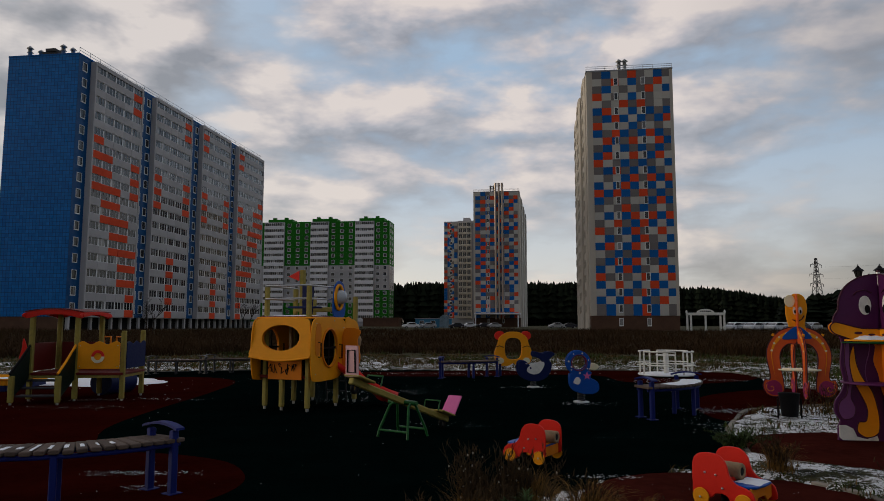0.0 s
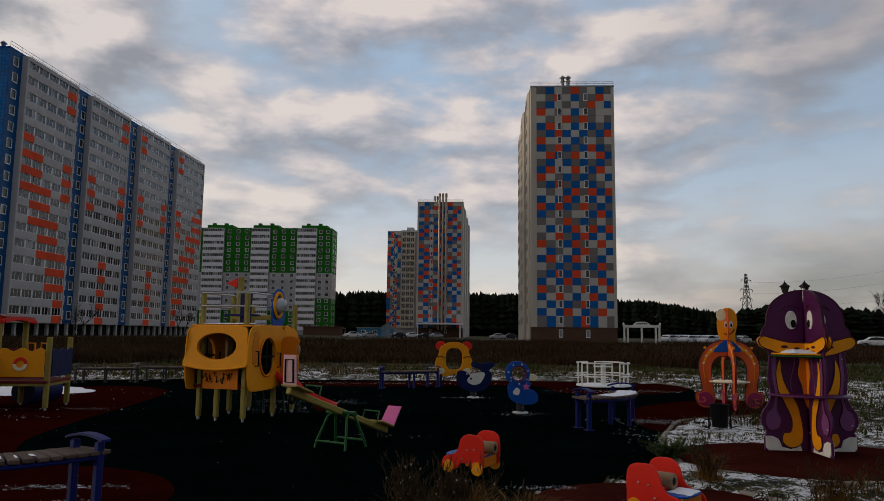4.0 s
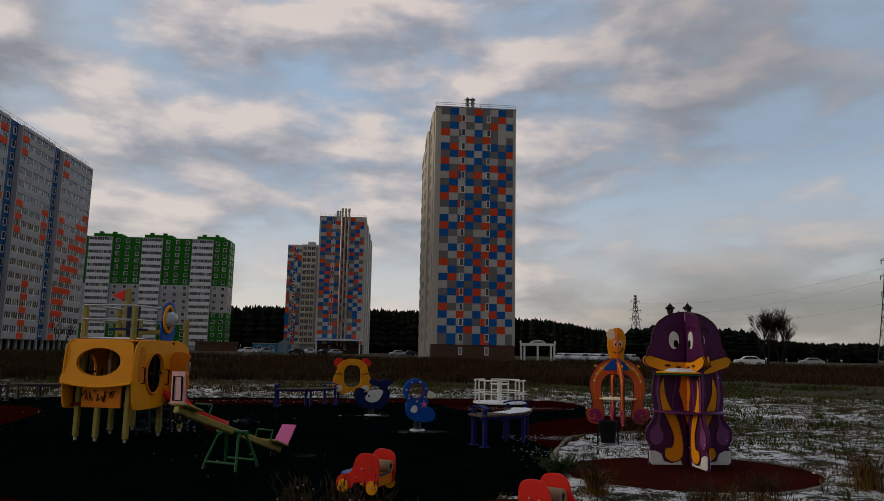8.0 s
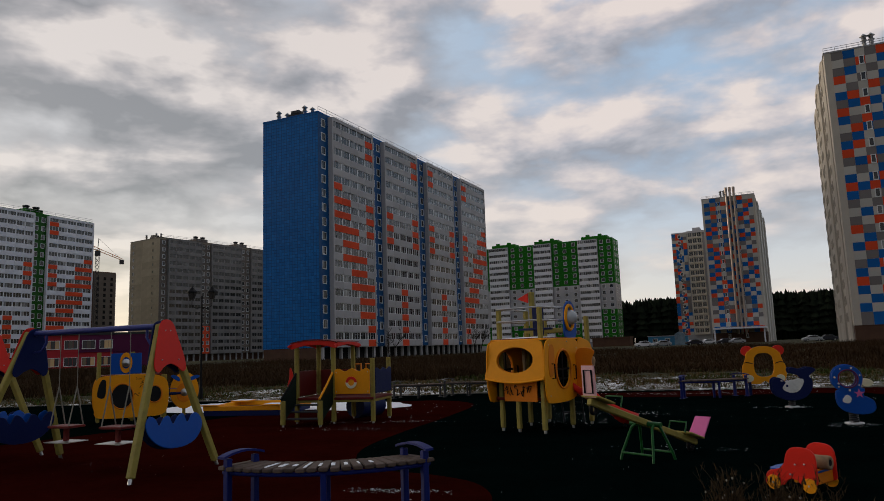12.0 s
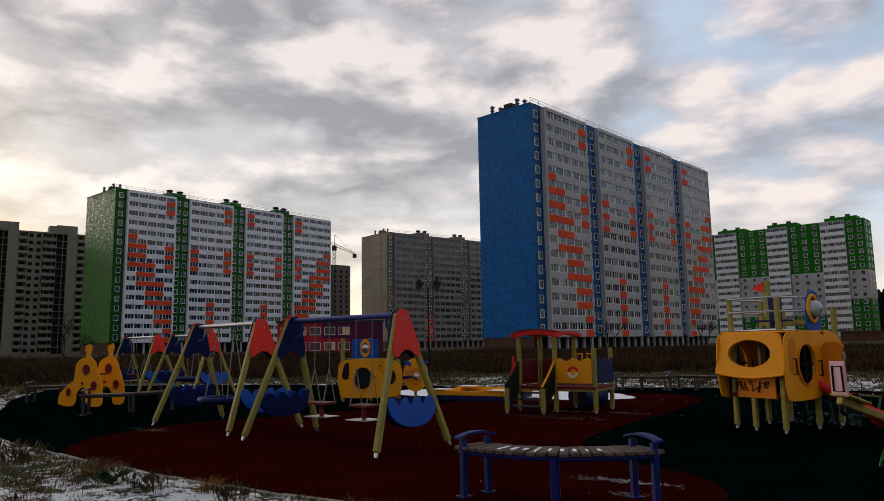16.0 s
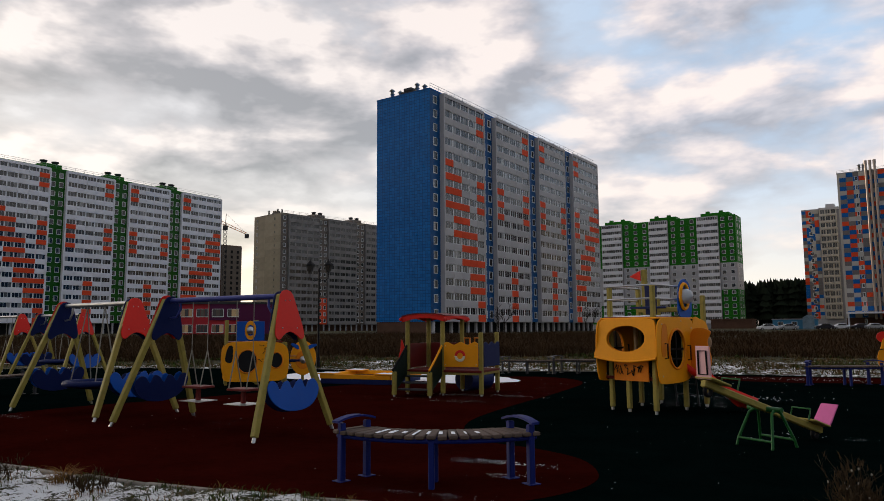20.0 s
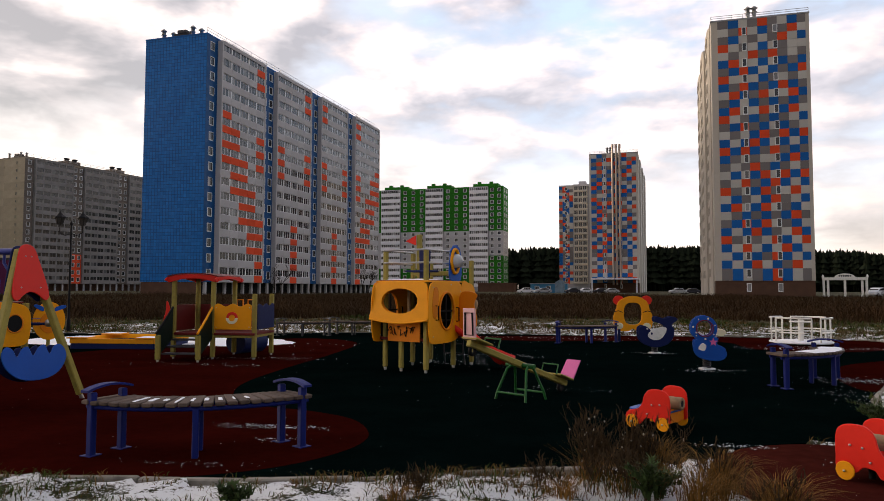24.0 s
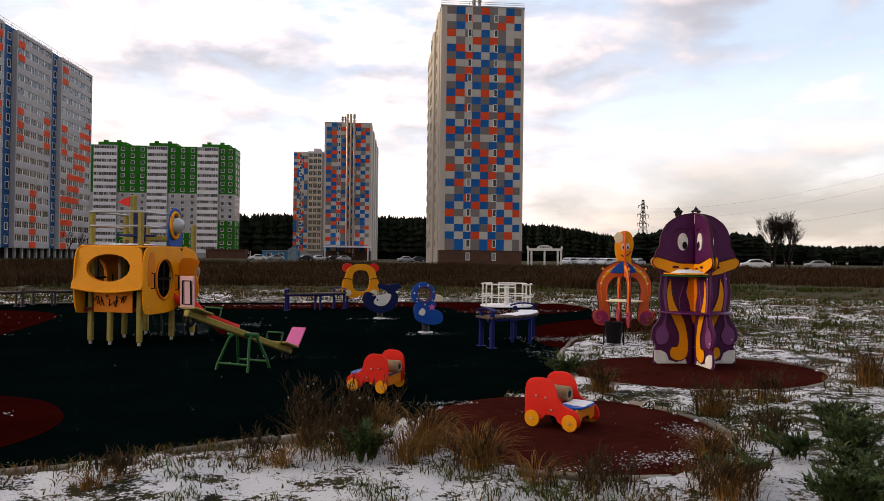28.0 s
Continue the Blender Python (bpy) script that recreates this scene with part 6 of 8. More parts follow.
    # tail: round orange board with blue fins
    tl = part("tail_board", Geo().plate(oval(1.40, 0.78, 0.42, 0.55, 30), 0.03, 0, pose(0, 0.45, 0)), M_YEL, root, "yellow round tail board")
    part("tail_ring", Geo().plate(oval(1.40, 0.72, 0.24, 0.30, 26), 0.02, 0, pose(0, 0.425, 0), hole=oval(1.40, 0.72, 0.12, 0.15, 26)), M_ORA, tl, "orange ring")
    part("porthole", Geo().lathe([(0.12, 0.0), (0.10, 0.05), (0.0, 0.08)], 16, at=pose(1.40, 0.42, 0.72, 90)), M_STEEL, tl, "shiny dome")
    for a in (125, 50, 180):
        c_, s_ = math.cos(radians(a)), math.sin(radians(a))
        part("fin", Geo().plate(smooth_outline([(1.40 + c_ * 0.22 - s_ * 0.05, 0.85 + s_ * 0.25), (1.40 + c_ * 0.45 - s_ * 0.16, 0.85 + s_ * 0.42), (1.40 + c_ * 0.6, 0.85 + s_ * 0.5), (1.40 + c_ * 0.48 + s_ * 0.14, 0.85 + s_ * 0.40)], 5), 0.02, 0, pose(0, 0.42, 0)), M_BLU, tl, "blue fin board")
    part("axle", Geo().tube([(0.8, 0.45, 0.7), (1.35, 0.45, 0.7)], 0.05, 8), M_NAVY, root)
    part("tail_leg", post(Geo(), 1.40, 0.52, 0, 0.5, 0.09), M_POST, root)
    return root


submarine()


# -- yellow crawl wall with two necks --
def crawl_wall():
    root = thing("crawl_wall", pose(-20.83, 10.99, 0, 0, 0, 40) @ Matrix.Scale(0.971, 4), "pair of yellow boards with round holes and pointed tops", "crawl wall")
    o = smooth_outline([(-0.62, 0.10), (-0.62, 0.38), (-0.44, 0.60), (-0.24, 0.78), (-0.20, 1.02), (-0.18, 1.26), (-0.06, 1.42), (0.07, 1.47), (0.10, 1.60), (0.06, 1.70), (0.08, 1.82), (0.18, 1.86), (0.26, 1.80), (0.25, 1.66), (0.22, 1.55), (0.27, 1.46), (0.38, 1.32), (0.45, 1.1), (0.54, 0.85), (0.62, 0.45), (0.60, 0.05), (0.30, 0.02), (0.22, 0.40), (0.05, 0.58), (-0.12, 0.42), (-0.20, 0.05)], 3)
    for y, x in ((-0.3, -0.12), (0.45, 0.25)):
        p_ = part("board", Geo().plate(o, 0.04, 0, pose(x, y, 0)), M_YEL, root, "yellow board with round holes")
        for cx, cz, rx, rz in ((0.12, 1.1, 0.12, 0.17), (0.36, 0.62, 0.10, 0.15), (-0.36, 0.45, 0.08, 0.14), (0.02, 0.70, 0.05, 0.05)):
            part("hole_rim", Geo().tube([(x + cx + rx * math.cos(t), y - 0.02, cz + rz * math.sin(t)) for t in np.linspace(0, 2 * math.pi, 19)[:-1]], 0.02, 5, closed=True), M_ORA, p_)
            part("hole", Geo().plate(oval(cx, cz, rx * 0.9, rz * 0.9, 18), 0.006, 0, pose(x, y - 0.024, 0), c=0.001), M_DKRED, p_, "dark red round hole")
    for z in (0.5, 0.95):
        part("rung", Geo().tube([(0.2, -0.3, z), (0.3, 0.45, z)], 0.025, 6), M_DARKSTEEL, root)
    return root


crawl_wall()


# -- carousel --
def carousel():
    root = thing("carousel", pose(7.15, 22.37, 0) @ Matrix.Scale(0.99, 4), "white steel playground carousel with railings", "carousel")
    R = 0.86
    part("platform", Geo().lathe([(R, 0.06), (R + 0.02, 0.08), (R, 0.11), (0.0, 0.115)], 36), M_SNOW, root, "snow-dusted round platform")
    part("hub", Geo().tube([(0, 0, 0.0), (0, 0, 0.78)], 0.08, 14).lathe([(0.16, 0.0), (0.16, 0.06), (0.08, 0.08)], 16), M_WHITE, root, "white centre post")
    part("hand_wheel", Geo().tube([(0.3 * math.cos(t), 0.3 * math.sin(t), 0.68) for t in np.linspace(0, 2 * math.pi, 25)[:-1]], 0.018, 6, closed=True), M_WHITE, root, "white hand wheel")
    for k in range(4):
        a = math.pi / 2 * k + 0.35
        p = [(R * 0.97 * math.cos(a + t), R * 0.97 * math.sin(a + t)) for t in np.linspace(0.0, 1.25, 9)]
        part("railing", Geo().tube([(*p[0], 0.1), (*p[0], 0.74)] + [(x, y, 0.80) for x, y in p] + [(*p[-1], 0.74), (*p[-1], 0.1)], 0.026, 6), M_WHITE, root, "white bent tube railing")
        part("rail", Geo().tube([(x, y, 0.45) for x, y in p], 0.02, 6), M_WHITE, root)
        part("seat", Geo().box(-0.36, -0.11, 0.36, 0.36, 0.11, 0.39, 0, 0.008, pose(0.72 * math.cos(a + 0.62), 0.72 * math.sin(a + 0.62), 0, 0, 0, math.degrees(a + 0.62) + 90)), M_WHITE, root, "white seat board")
    return root


carousel()


# -- spring rockers and the arch board --
def spring(root, h, x=0.0):
    pts = [(x + 0.07 * math.cos(t), 0.07 * math.sin(t), 0.03 + (h - 0.03) * t / (2 * math.pi * 5)) for t in np.linspace(0, 2 * math.pi * 5, 61)]
    part("spring", Geo().tube(pts, 0.014, 5), M_DARKSTEEL, root, "steel coil spring")
    part("base_plate", Geo().lathe([(0.16, 0.0), (0.16, 0.02), (0.0, 0.025)], 16), M_STEEL, root)


def arch_board():
    root = thing("arch_board", pose(2.37, 22.65, 0, 0, 0, 4), "yellow ring-shaped crawl board with red ears", "crawl wall")
    o = smooth_outline([(-0.56, 0.45), (-0.60, 0.75), (-0.50, 1.02), (-0.44, 1.22), (-0.22, 1.37), (0.0, 1.40), (0.22, 1.37), (0.44, 1.22), (0.50, 1.02), (0.60, 0.75), (0.56, 0.45), (0.40, 0.33), (0.15, 0.32), (0.0, 0.40), (-0.15, 0.32), (-0.40, 0.33)], 3)
    hole = []
    for x, z in o:
        t = math.atan2(z - 0.86, x)
        hole.append((0.27 * math.copysign(abs(math.cos(t)) ** 0.7, math.cos(t)), 0.86 + 0.34 * math.copysign(abs(math.sin(t)) ** 0.7, math.sin(t))))
    p_ = part("board", Geo().plate(o, 0.05, 0, pose(0, 0, 0), hole=hole), M_YEL, root, "yellow board with a large hole")
    for s in (-1, 1):
        part("ear", Geo().plate(oval(s * 0.42, 1.27, 0.17, 0.15, 18), 0.04, 0, pose(0, 0.05, 0)), M_RED, root, "round red ear")
        part("stripe", Geo().tube([(s * 0.30, -0.03, 0.90), (s * 0.44, -0.03, 0.95), (s * 0.57, -0.03, 0.92)], 0.012, 5), M_BLACK, p_)
        part("leg", Geo().box(s * 0.42 - 0.04, -0.03, 0, s * 0.42 + 0.04, 0.05, 0.45, 0, 0.008), M_NAVY, root)
        part("paw", Geo().plate(oval(s * 0.42, 0.48, 0.12, 0.10, 16), 0.02, 0, pose(0, -0.035, 0)), M_CREAM, root, "pale rounded paw")
    return root


def whale_rocker():
    root = thing("spring_rocker", pose(2.48, 18.69, 0, 0, 0, 5), "dark blue whale-shaped spring rocker with white belly", "spring rocker")
    spring(root, 0.22)
    o = smooth_outline([(-0.42, 0.62), (-0.40, 0.36), (-0.22, 0.20), (0.05, 0.16), (0.30, 0.24), (0.44, 0.42), (0.46, 0.62), (0.40, 0.72), (0.55, 0.86), (0.40, 0.93), (0.22, 0.88), (0.0, 0.93), (-0.02, 0.80), (0.18, 0.74), (0.26, 0.62), (0.12, 0.50), (-0.06, 0.52), (-0.20, 0.66), (-0.32, 0.70)], 4)
    for y in (-0.13, 0.13):
        s_ = part("side", Geo().plate(o, 0.025, 0, pose(0, y, 0)), M_NAVY, root, "dark blue side board")
        part("belly", Geo().plate(smooth_outline([(-0.20, 0.44), (-0.05, 0.34), (0.14, 0.38), (0.26, 0.56), (0.24, 0.66), (0.08, 0.62), (-0.10, 0.58)], 4), 0.012, 0, pose(0, y - 0.018, 0), c=0.003), M_WHITE, s_, "white belly patch")
        part("eye", Geo().plate(oval(-0.10, 0.50, 0.025, 0.03, 12), 0.006, 0, pose(0, y - 0.026, 0), c=0.001), M_NAVY, s_)
    part("seat", Geo().box(-0.12, -0.12, 0.40, 0.16, 0.12, 0.43, 0, 0.01), M_BLU, root)
    part("handle", Geo().tube([(-0.22, -0.26, 0.62), (-0.22, 0.26, 0.62)], 0.016, 8), M_CHROME, root)
    return root


def seahorse_rocker():
    root = thing("spring_rocker", pose(3.02, 15.12, 0, 0, 0, -6) @ Matrix.Scale(1.035, 4), "bright blue ring-shaped spring rocker with a pink star", "spring rocker")
    spring(root, 0.2)
    for y in (-0.14, 0.14):
        ring = Geo().plate(oval(-0.06, 0.80, 0.25, 0.25, 30), 0.025, 0, pose(0, y, 0), hole=oval(-0.04, 0.80, 0.14, 0.145, 30))
        s_ = part("ring", ring, M_BLU, root, "blue ring board")
        part("ring_line", Geo().tube([(-0.04 + 0.155 * math.cos(t), y - 0.018, 0.80 + 0.16 * math.sin(t)) for t in np.linspace(0, 2 * math.pi, 23)[:-1]], 0.010, 5, closed=True), M_DKRED, s_)
        for k in range(7):
            a = 0.9 * k + 0.3
            part("dot", Geo().plate(oval(-0.05 + 0.205 * math.cos(a), 0.80 + 0.205 * math.sin(a), 0.013 + 0.006 * (k % 2), 0.013 + 0.006 * (k % 2), 10), 0.008, 0, pose(0, y - 0.016, 0), c=0.001), M_CREAM, s_, "pale painted bubble")
        b_o = smooth_outline([(-0.24, 0.56), (-0.22, 0.30), (-0.05, 0.20), (0.20, 0.18), (0.34, 0.26), (0.32, 0.42), (0.18, 0.50), (0.20, 0.62), (0.06, 0.62), (-0.10, 0.58)], 4)
        b2 = part("body", Geo().plate(b_o, 0.025, 0, pose(0, y, 0)), M_BLU, root, "blue body board")
        star = [(0.11 + (0.085 if i % 2 == 0 else 0.035) * math.sin(i * math.pi / 5), 0.54 + (0.085 if i % 2 == 0 else 0.035) * math.cos(i * math.pi / 5)) for i in range(10)]
        part("star", Geo().plate(star, 0.014, 0, pose(0, y - 0.02, 0), c=0.002), M_PINK, b2, "pink star")
        part("shell", Geo().plate(smooth_outline([(-0.16, 0.40), (-0.06, 0.37), (-0.02, 0.46), (-0.08, 0.52), (-0.14, 0.47)], 4), 0.012, 0, pose(0, y - 0.02, 0), c=0.002), M_WHITE, b2, "white shell mark")
        part("fin", Geo().plate(smooth_outline([(0.17, 0.78), (0.30, 0.78), (0.35, 0.72), (0.28, 0.66), (0.18, 0.68)], 4), 0.02, 0, pose(0, y, 0)), M_CREAM, root, "pale fin board")
    part("seat", Geo().box(-0.16, -0.13, 0.42, 0.14, 0.13, 0.45, 0, 0.01), M_NAVY, root)
    part("handle", Geo().tube([(-0.2, -0.25, 0.72), (-0.2, 0.25, 0.72)], 0.016, 8), M_CHROME, root)
    return root


arch_board()
whale_rocker()
seahorse_rocker()


# -- purple crossed-board playhouse --
def purple_house():
    az = -8.0
    root = thing("board_playhouse", pose(6.33, 10.09, 0, 0, 0, az) @ Matrix.Scale(1.10, 4), "purple crossed-board playhouse with domed head and yellow bill", "playhouse")
    head = [(0.0, 1.42), (0.0, 1.42), (0.50, 1.42), (0.585, 1.50), (0.57, 1.60), (0.52, 1.68), (0.50, 1.82), (0.42, 1.98), (0.27, 2.09), (0.12, 2.135), (0.0, 2.145), (0.0, 2.145)]
    leg = [(0.0, 0.0), (0.0, 0.0), (0.55, 0.0), (0.60, 0.05), (0.60, 0.18), (0.57, 0.26), (0.63, 0.36), (0.62, 0.50), (0.54, 0.62), (0.50, 0.76), (0.53, 1.0), (0.50, 1.25), (0.50, 1.43), (0.0, 1.43), (0.0, 1.43)]
    bill = [(0.0, 1.25), (0.30, 1.27), (0.48, 1.33), (0.60, 1.38), (0.64, 1.46), (0.58, 1.52), (0.48, 1.50), (0.25, 1.44), (0.0, 1.42)]
    swirl = smooth_outline([(0.13, 0.10), (0.26, 0.05), (0.37, 0.12), (0.35, 0.24), (0.26, 0.26), (0.24, 0.42), (0.32, 0.62), (0.40, 0.80), (0.42, 1.05), (0.36, 1.22), (0.34, 1.0), (0.28, 0.82), (0.17, 0.64), (0.12, 0.45), (0.10, 0.25)], 4)
    mid = smooth_outline([(0.0, 0.62), (0.05, 0.64), (0.08, 0.85), (0.13, 1.02), (0.10, 1.2), (0.14, 1.33), (0.0, 1.34)], 3)
    out = smooth_outline([(0.42, 0.30), (0.53, 0.28), (0.585, 0.38), (0.56, 0.50), (0.48, 0.58), (0.45, 0.76), (0.48, 1.0), (0.45, 1.30), (0.41, 1.30), (0.42, 1.0), (0.40, 0.76), (0.43, 0.56), (0.38, 0.42)], 4)
    white = [(0.12, 0.012), (0.55, 0.012), (0.59, 0.05), (0.59, 0.20), (0.50, 0.20), (0.42, 0.16), (0.38, 0.06), (0.26, 0.03), (0.14, 0.08)]
    eye = oval(0.19, 1.74, 0.075, 0.125, 20)
    pupil = oval(0.165, 1.69, 0.034, 0.055, 14)
    brow = [(0.10, 1.90), (0.18, 1.94), (0.28, 1.92), (0.33, 1.87)]
    for k in range(4):
        turn = pose(0, 0, 0, 0, 0, 90 * k)
        wing = part("wing_board", Geo().plate(smooth_outline(leg, 3), 0.03, 0), M_PURP, root, "purple leg board with painted swirls", at=turn)
        part("head_board", Geo().plate(smooth_outline(head, 3), 0.03, 0), M_PURP, root, "domed purple head board", at=turn)
        for s in (-1, 1):
            lay = lambda d: pose(0, s * (0.016 + d), 0)
            part("bill", Geo().plate(smooth_outline(bill, 3), 0.02, 0, lay(0.012)), M_YEL, root, "yellow bill board", at=turn)
            part("bill_line", Geo().tube([(x, s * 0.04, z) for x, z in smooth_outline(bill, 3)][:27], 0.009, 4), M_MAROON, root, at=turn)
            part("bill_spots", Geo().plate(oval(0.30, 1.38, 0.05, 0.018, 12), 0.008, 0, lay(0.026), c=0.001).plate(oval(0.14, 1.36, 0.04, 0.014, 12), 0.008, 0, lay(0.026), c=0.001), M_MAROON, root, at=turn)
            part("swirl", Geo().plate(swirl, 0.010, 0, lay(0.004), c=0.002), M_YEL, wing, "yellow curled stripe")
            part("swirl_line", Geo().tube([(x, s * 0.022, z) for x, z in swirl], 0.009, 4, closed=True), M_MAROON, wing)
            part("mid_stripe", Geo().plate(mid, 0.010, 0, lay(0.004), c=0.002), M_ORA, wing, "orange middle stripe")
            part("outer_stripe", Geo().plate(out, 0.010, 0, lay(0.004), c=0.002), M_PURP_L, wing, "lighter purple stripe")
            part("outer_line", Geo().tube([(x, s * 0.021, z) for x, z in out], 0.007, 4, closed=True), M_MAROON, wing)
            part("foot_board", Geo().plate(white, 0.010, 0, lay(0.003), c=0.002), M_WHITE, wing, "white foot of the board")
            part("wave_line", Geo().tube([(0.20 + 0.035 * math.sin(z * 9), s * 0.018, z) for z in np.linspace(0.70, 1.30, 14)], 0.006, 4), M_PURP_L, wing)
            part("eye", Geo().plate(eye, 0.010, 0, lay(0.003), c=0.002), M_WHITE, root, "white painted eye", at=turn)
            part("pupil", Geo().plate(pupil, 0.010, 0, lay(0.010), c=0.002), M_BLACK, root, at=turn)
            part("brow", Geo().tube([(x, s * 0.018, z) for x, z in brow], 0.010, 4), M_MAROON, root, at=turn)
            part("edge_line", Geo().tube([(x, s * 0.012, z) for x, z in smooth_outline(head, 3)[6:33]], 0.010, 4), M_MAROON, root, at=turn)
        for x, z in ((0.45, 1.22), (0.30, 1.30), (0.54, 0.35), (0.05, 0.25)):
            part("bolt", BOLT, None, wing, at=pose(x, -0.02, z) @ BOLT_FRONT)
    part("shelf", Geo().lathe([(0.50, 0.73), (0.51, 0.74), (0.50, 0.755), (0.0, 0.756)], 28), M_PURP, root, "round purple shelf")
    part("bill_shelf", Geo().plate([(-0.01, -0.01), (-0.01, -0.50), (-0.16, -0.48), (-0.32, -0.40), (-0.41, -0.31), (-0.48, -0.16), (-0.50, -0.01)], 0.016, 0, pose(0, 0, 1.26) @ Matrix(((1, 0, 0, 0), (0, 0, 1, 0), (0, 1, 0, 0), (0, 0, 0, 1)))), M_GRN, root, "green and yellow bill shelf")
    part("bill_shelf_top", Geo().plate([(-0.02, -0.02), (-0.02, -0.47), (-0.15, -0.45), (-0.30, -0.38), (-0.38, -0.29), (-0.45, -0.15), (-0.47, -0.02)], 0.02, 0, pose(0, 0, 1.288) @ Matrix(((1, 0, 0, 0), (0, 0, 1, 0), (0, 1, 0, 0), (0, 0, 0, 1)))), M_YEL, root, "yellow shelf top")
    for k in range(1):
        snow_cap("snow_patch", root.matrix_basis @ Matrix.Translation((-0.19, -0.21, 1.30)), 0.34, 0.36, 0.06, "small heap of snow on the bill shelf")
    part("cap", Geo().tube([(0, 0, 2.0), (0, 0, 2.17)], 0.025, 8), M_CHROME, root)
    return root


purple_house()


# -- orange octopus-shaped crossed-board playhouse --
def octopus_house():
    root = thing("board_playhouse", pose(8.12, 16.01, 0, 0, 0, -40) @ Matrix.Scale(1.095, 4), "orange octopus-shaped crossed-board playhouse with curled feet", "playhouse")
    arm = smooth_outline([(0.03, 1.42), (0.20, 1.42), (0.42, 1.30), (0.58, 1.05), (0.61, 0.80), (0.56, 0.50), (0.57, 0.36), (0.66, 0.36), (0.70, 0.22), (0.62, 0.06), (0.44, 0.02), (0.31, 0.14), (0.31, 0.34), (0.34, 0.55), (0.36, 0.85), (0.29, 1.02), (0.18, 1.10), (0.03, 1.12)], 4)
    curl = smooth_outline([(0.35, 0.10), (0.50, 0.05), (0.63, 0.12), (0.66, 0.26), (0.58, 0.33), (0.46, 0.35), (0.36, 0.26)], 4)
    stripe = smooth_outline([(0.10, 1.38), (0.36, 1.26), (0.50, 1.05), (0.52, 0.80), (0.47, 0.45), (0.52, 0.8), (0.46, 1.03), (0.32, 1.20), (0.10, 1.31)], 4)
    head = smooth_outline([(-0.10, 1.30), (-0.17, 1.50), (-0.21, 1.75), (-0.18, 1.98), (-0.06, 2.12), (0.08, 2.12), (0.17, 2.02), (0.20, 1.80), (0.15, 1.55), (0.14, 1.30)], 4)
    for k in range(4):
        turn = pose(0, 0, 0, 0, 0, 90 * k + 26)
        a_ = part("arm_board", Geo().plate(arm, 0.03, 0), M_OCTO, root, "orange arm board with curled magenta foot", at=turn)
        for s in (-1, 1):
            part("curl", Geo().plate(curl, 0.010, 0, pose(0, s * 0.019, 0), c=0.002), M_MAGENTA, a_, "magenta curled foot")
            part("curl_line", Geo().tube([(0.55 + 0.09 * t / 6 * math.cos(t), s * 0.026, 0.20 + 0.09 * t / 6 * math.sin(t)) for t in np.linspace(1, 7, 14)], 0.008, 4), M_ORA, a_)
            part("stripe", Geo().plate(stripe, 0.008, 0, pose(0, s * 0.018, 0), c=0.001), M_YEL, a_, "yellow stripe")
            part("edge_line", Geo().tube([(x, s * 0.014, z) for x, z in arm], 0.009, 4, closed=True), M_MAROON, a_)
            for i in range(4):
                a0 = radians(20 + 20 * i)
                part("spot", Geo().plate(oval(0.06 + 0.46 * math.sin(a0), 0.88 + 0.46 * math.cos(a0), 0.025, 0.02, 10), 0.006, 0, pose(0, s * 0.022, 0), c=0.001), M_CREAM, a_)
        part("edge_lights", Geo().plate(oval(0.47, 1.28, 0.03, 0.03, 10), 0.04, 0), M_YEL, a_)
    h_ = part("head_board", Geo().plate(head, 0.03, 0), M_YEL, root, "yellow-orange head board with painted eyes", at=pose(0, 0, 0, 0, 0, 20))
    part("head_board", Geo().plate(head, 0.03, 0), M_OCTO, root, "orange cross head board", at=pose(0, 0, 0, 0, 0, 110))
    for x in (-0.03, 0.07):
        part("eye", Geo().plate(oval(x, 1.78, 0.04, 0.08, 14), 0.008, 0, pose(0, -0.019, 0), c=0.001), M_WHITE, h_)
        part("pupil", Geo().plate(oval(x + 0.005, 1.76, 0.018, 0.04, 10), 0.008, 0, pose(0, -0.026, 0), c=0.001), M_BLACK, h_)
    part("smile", Geo().tube([(-0.08, -0.02, 1.60), (0.0, -0.02, 1.55), (0.09, -0.02, 1.60), (0.14, -0.02, 1.68)], 0.012, 5), M_MAROON, h_)
    part("hat", Geo().plate(oval(-0.12, 1.98, 0.10, 0.13, 18), 0.05, 0), M_CREAM, h_, "pale striped hat")
    part("scarf", Geo().plate(smooth_outline([(-0.30, 1.20), (-0.10, 1.42), (0.06, 1.44), (0.26, 1.22), (0.0, 1.20)], 4), 0.02, 0, pose(0, -0.05, 0)), M_BLU, h_, "blue neckerchief board")
    part("shelf", Geo().lathe([(0.40, 0.56), (0.41, 0.57), (0.40, 0.585), (0.0, 0.586)], 24), M_CREAM, root, "round shelf with snow")
    return root


octopus_house()


# -- litter bins --
def bin_(at, label, h=0.42):
    root = thing("litter_bin", at, label, "litter bin", "litter bins")
    part("bucket", Geo().lathe([(0.13, 0.04), (0.17, h), (0.18, h + 0.01), (0.165, h), (0.125, 0.06), (0.0, 0.06)], 20), M_BLACK, root, "black steel bucket")
    for s in (-1, 1):
        part("upright", Geo().tube([(s * 0.20, 0, 0), (s * 0.20, 0, h * 0.8)], 0.014, 6), M_BLACK, root)
        part("scroll", Geo().tube([(s * (0.24 + 0.07 * math.cos(t)), 0, 0.10 + 0.07 * math.sin(t)) for t in np.linspace(0, 5.6, 14)], 0.009, 5), M_BLACK, root)
    return root


bin_(pose(5.99, 12.19, gz(5.99, 12.19)), "black steel litter bin standing in snow")
bin_(pose(-15.98, 5.54, gz(-15.98, 5.54), 0, 0, -10), "black steel litter bin beside the kerb")


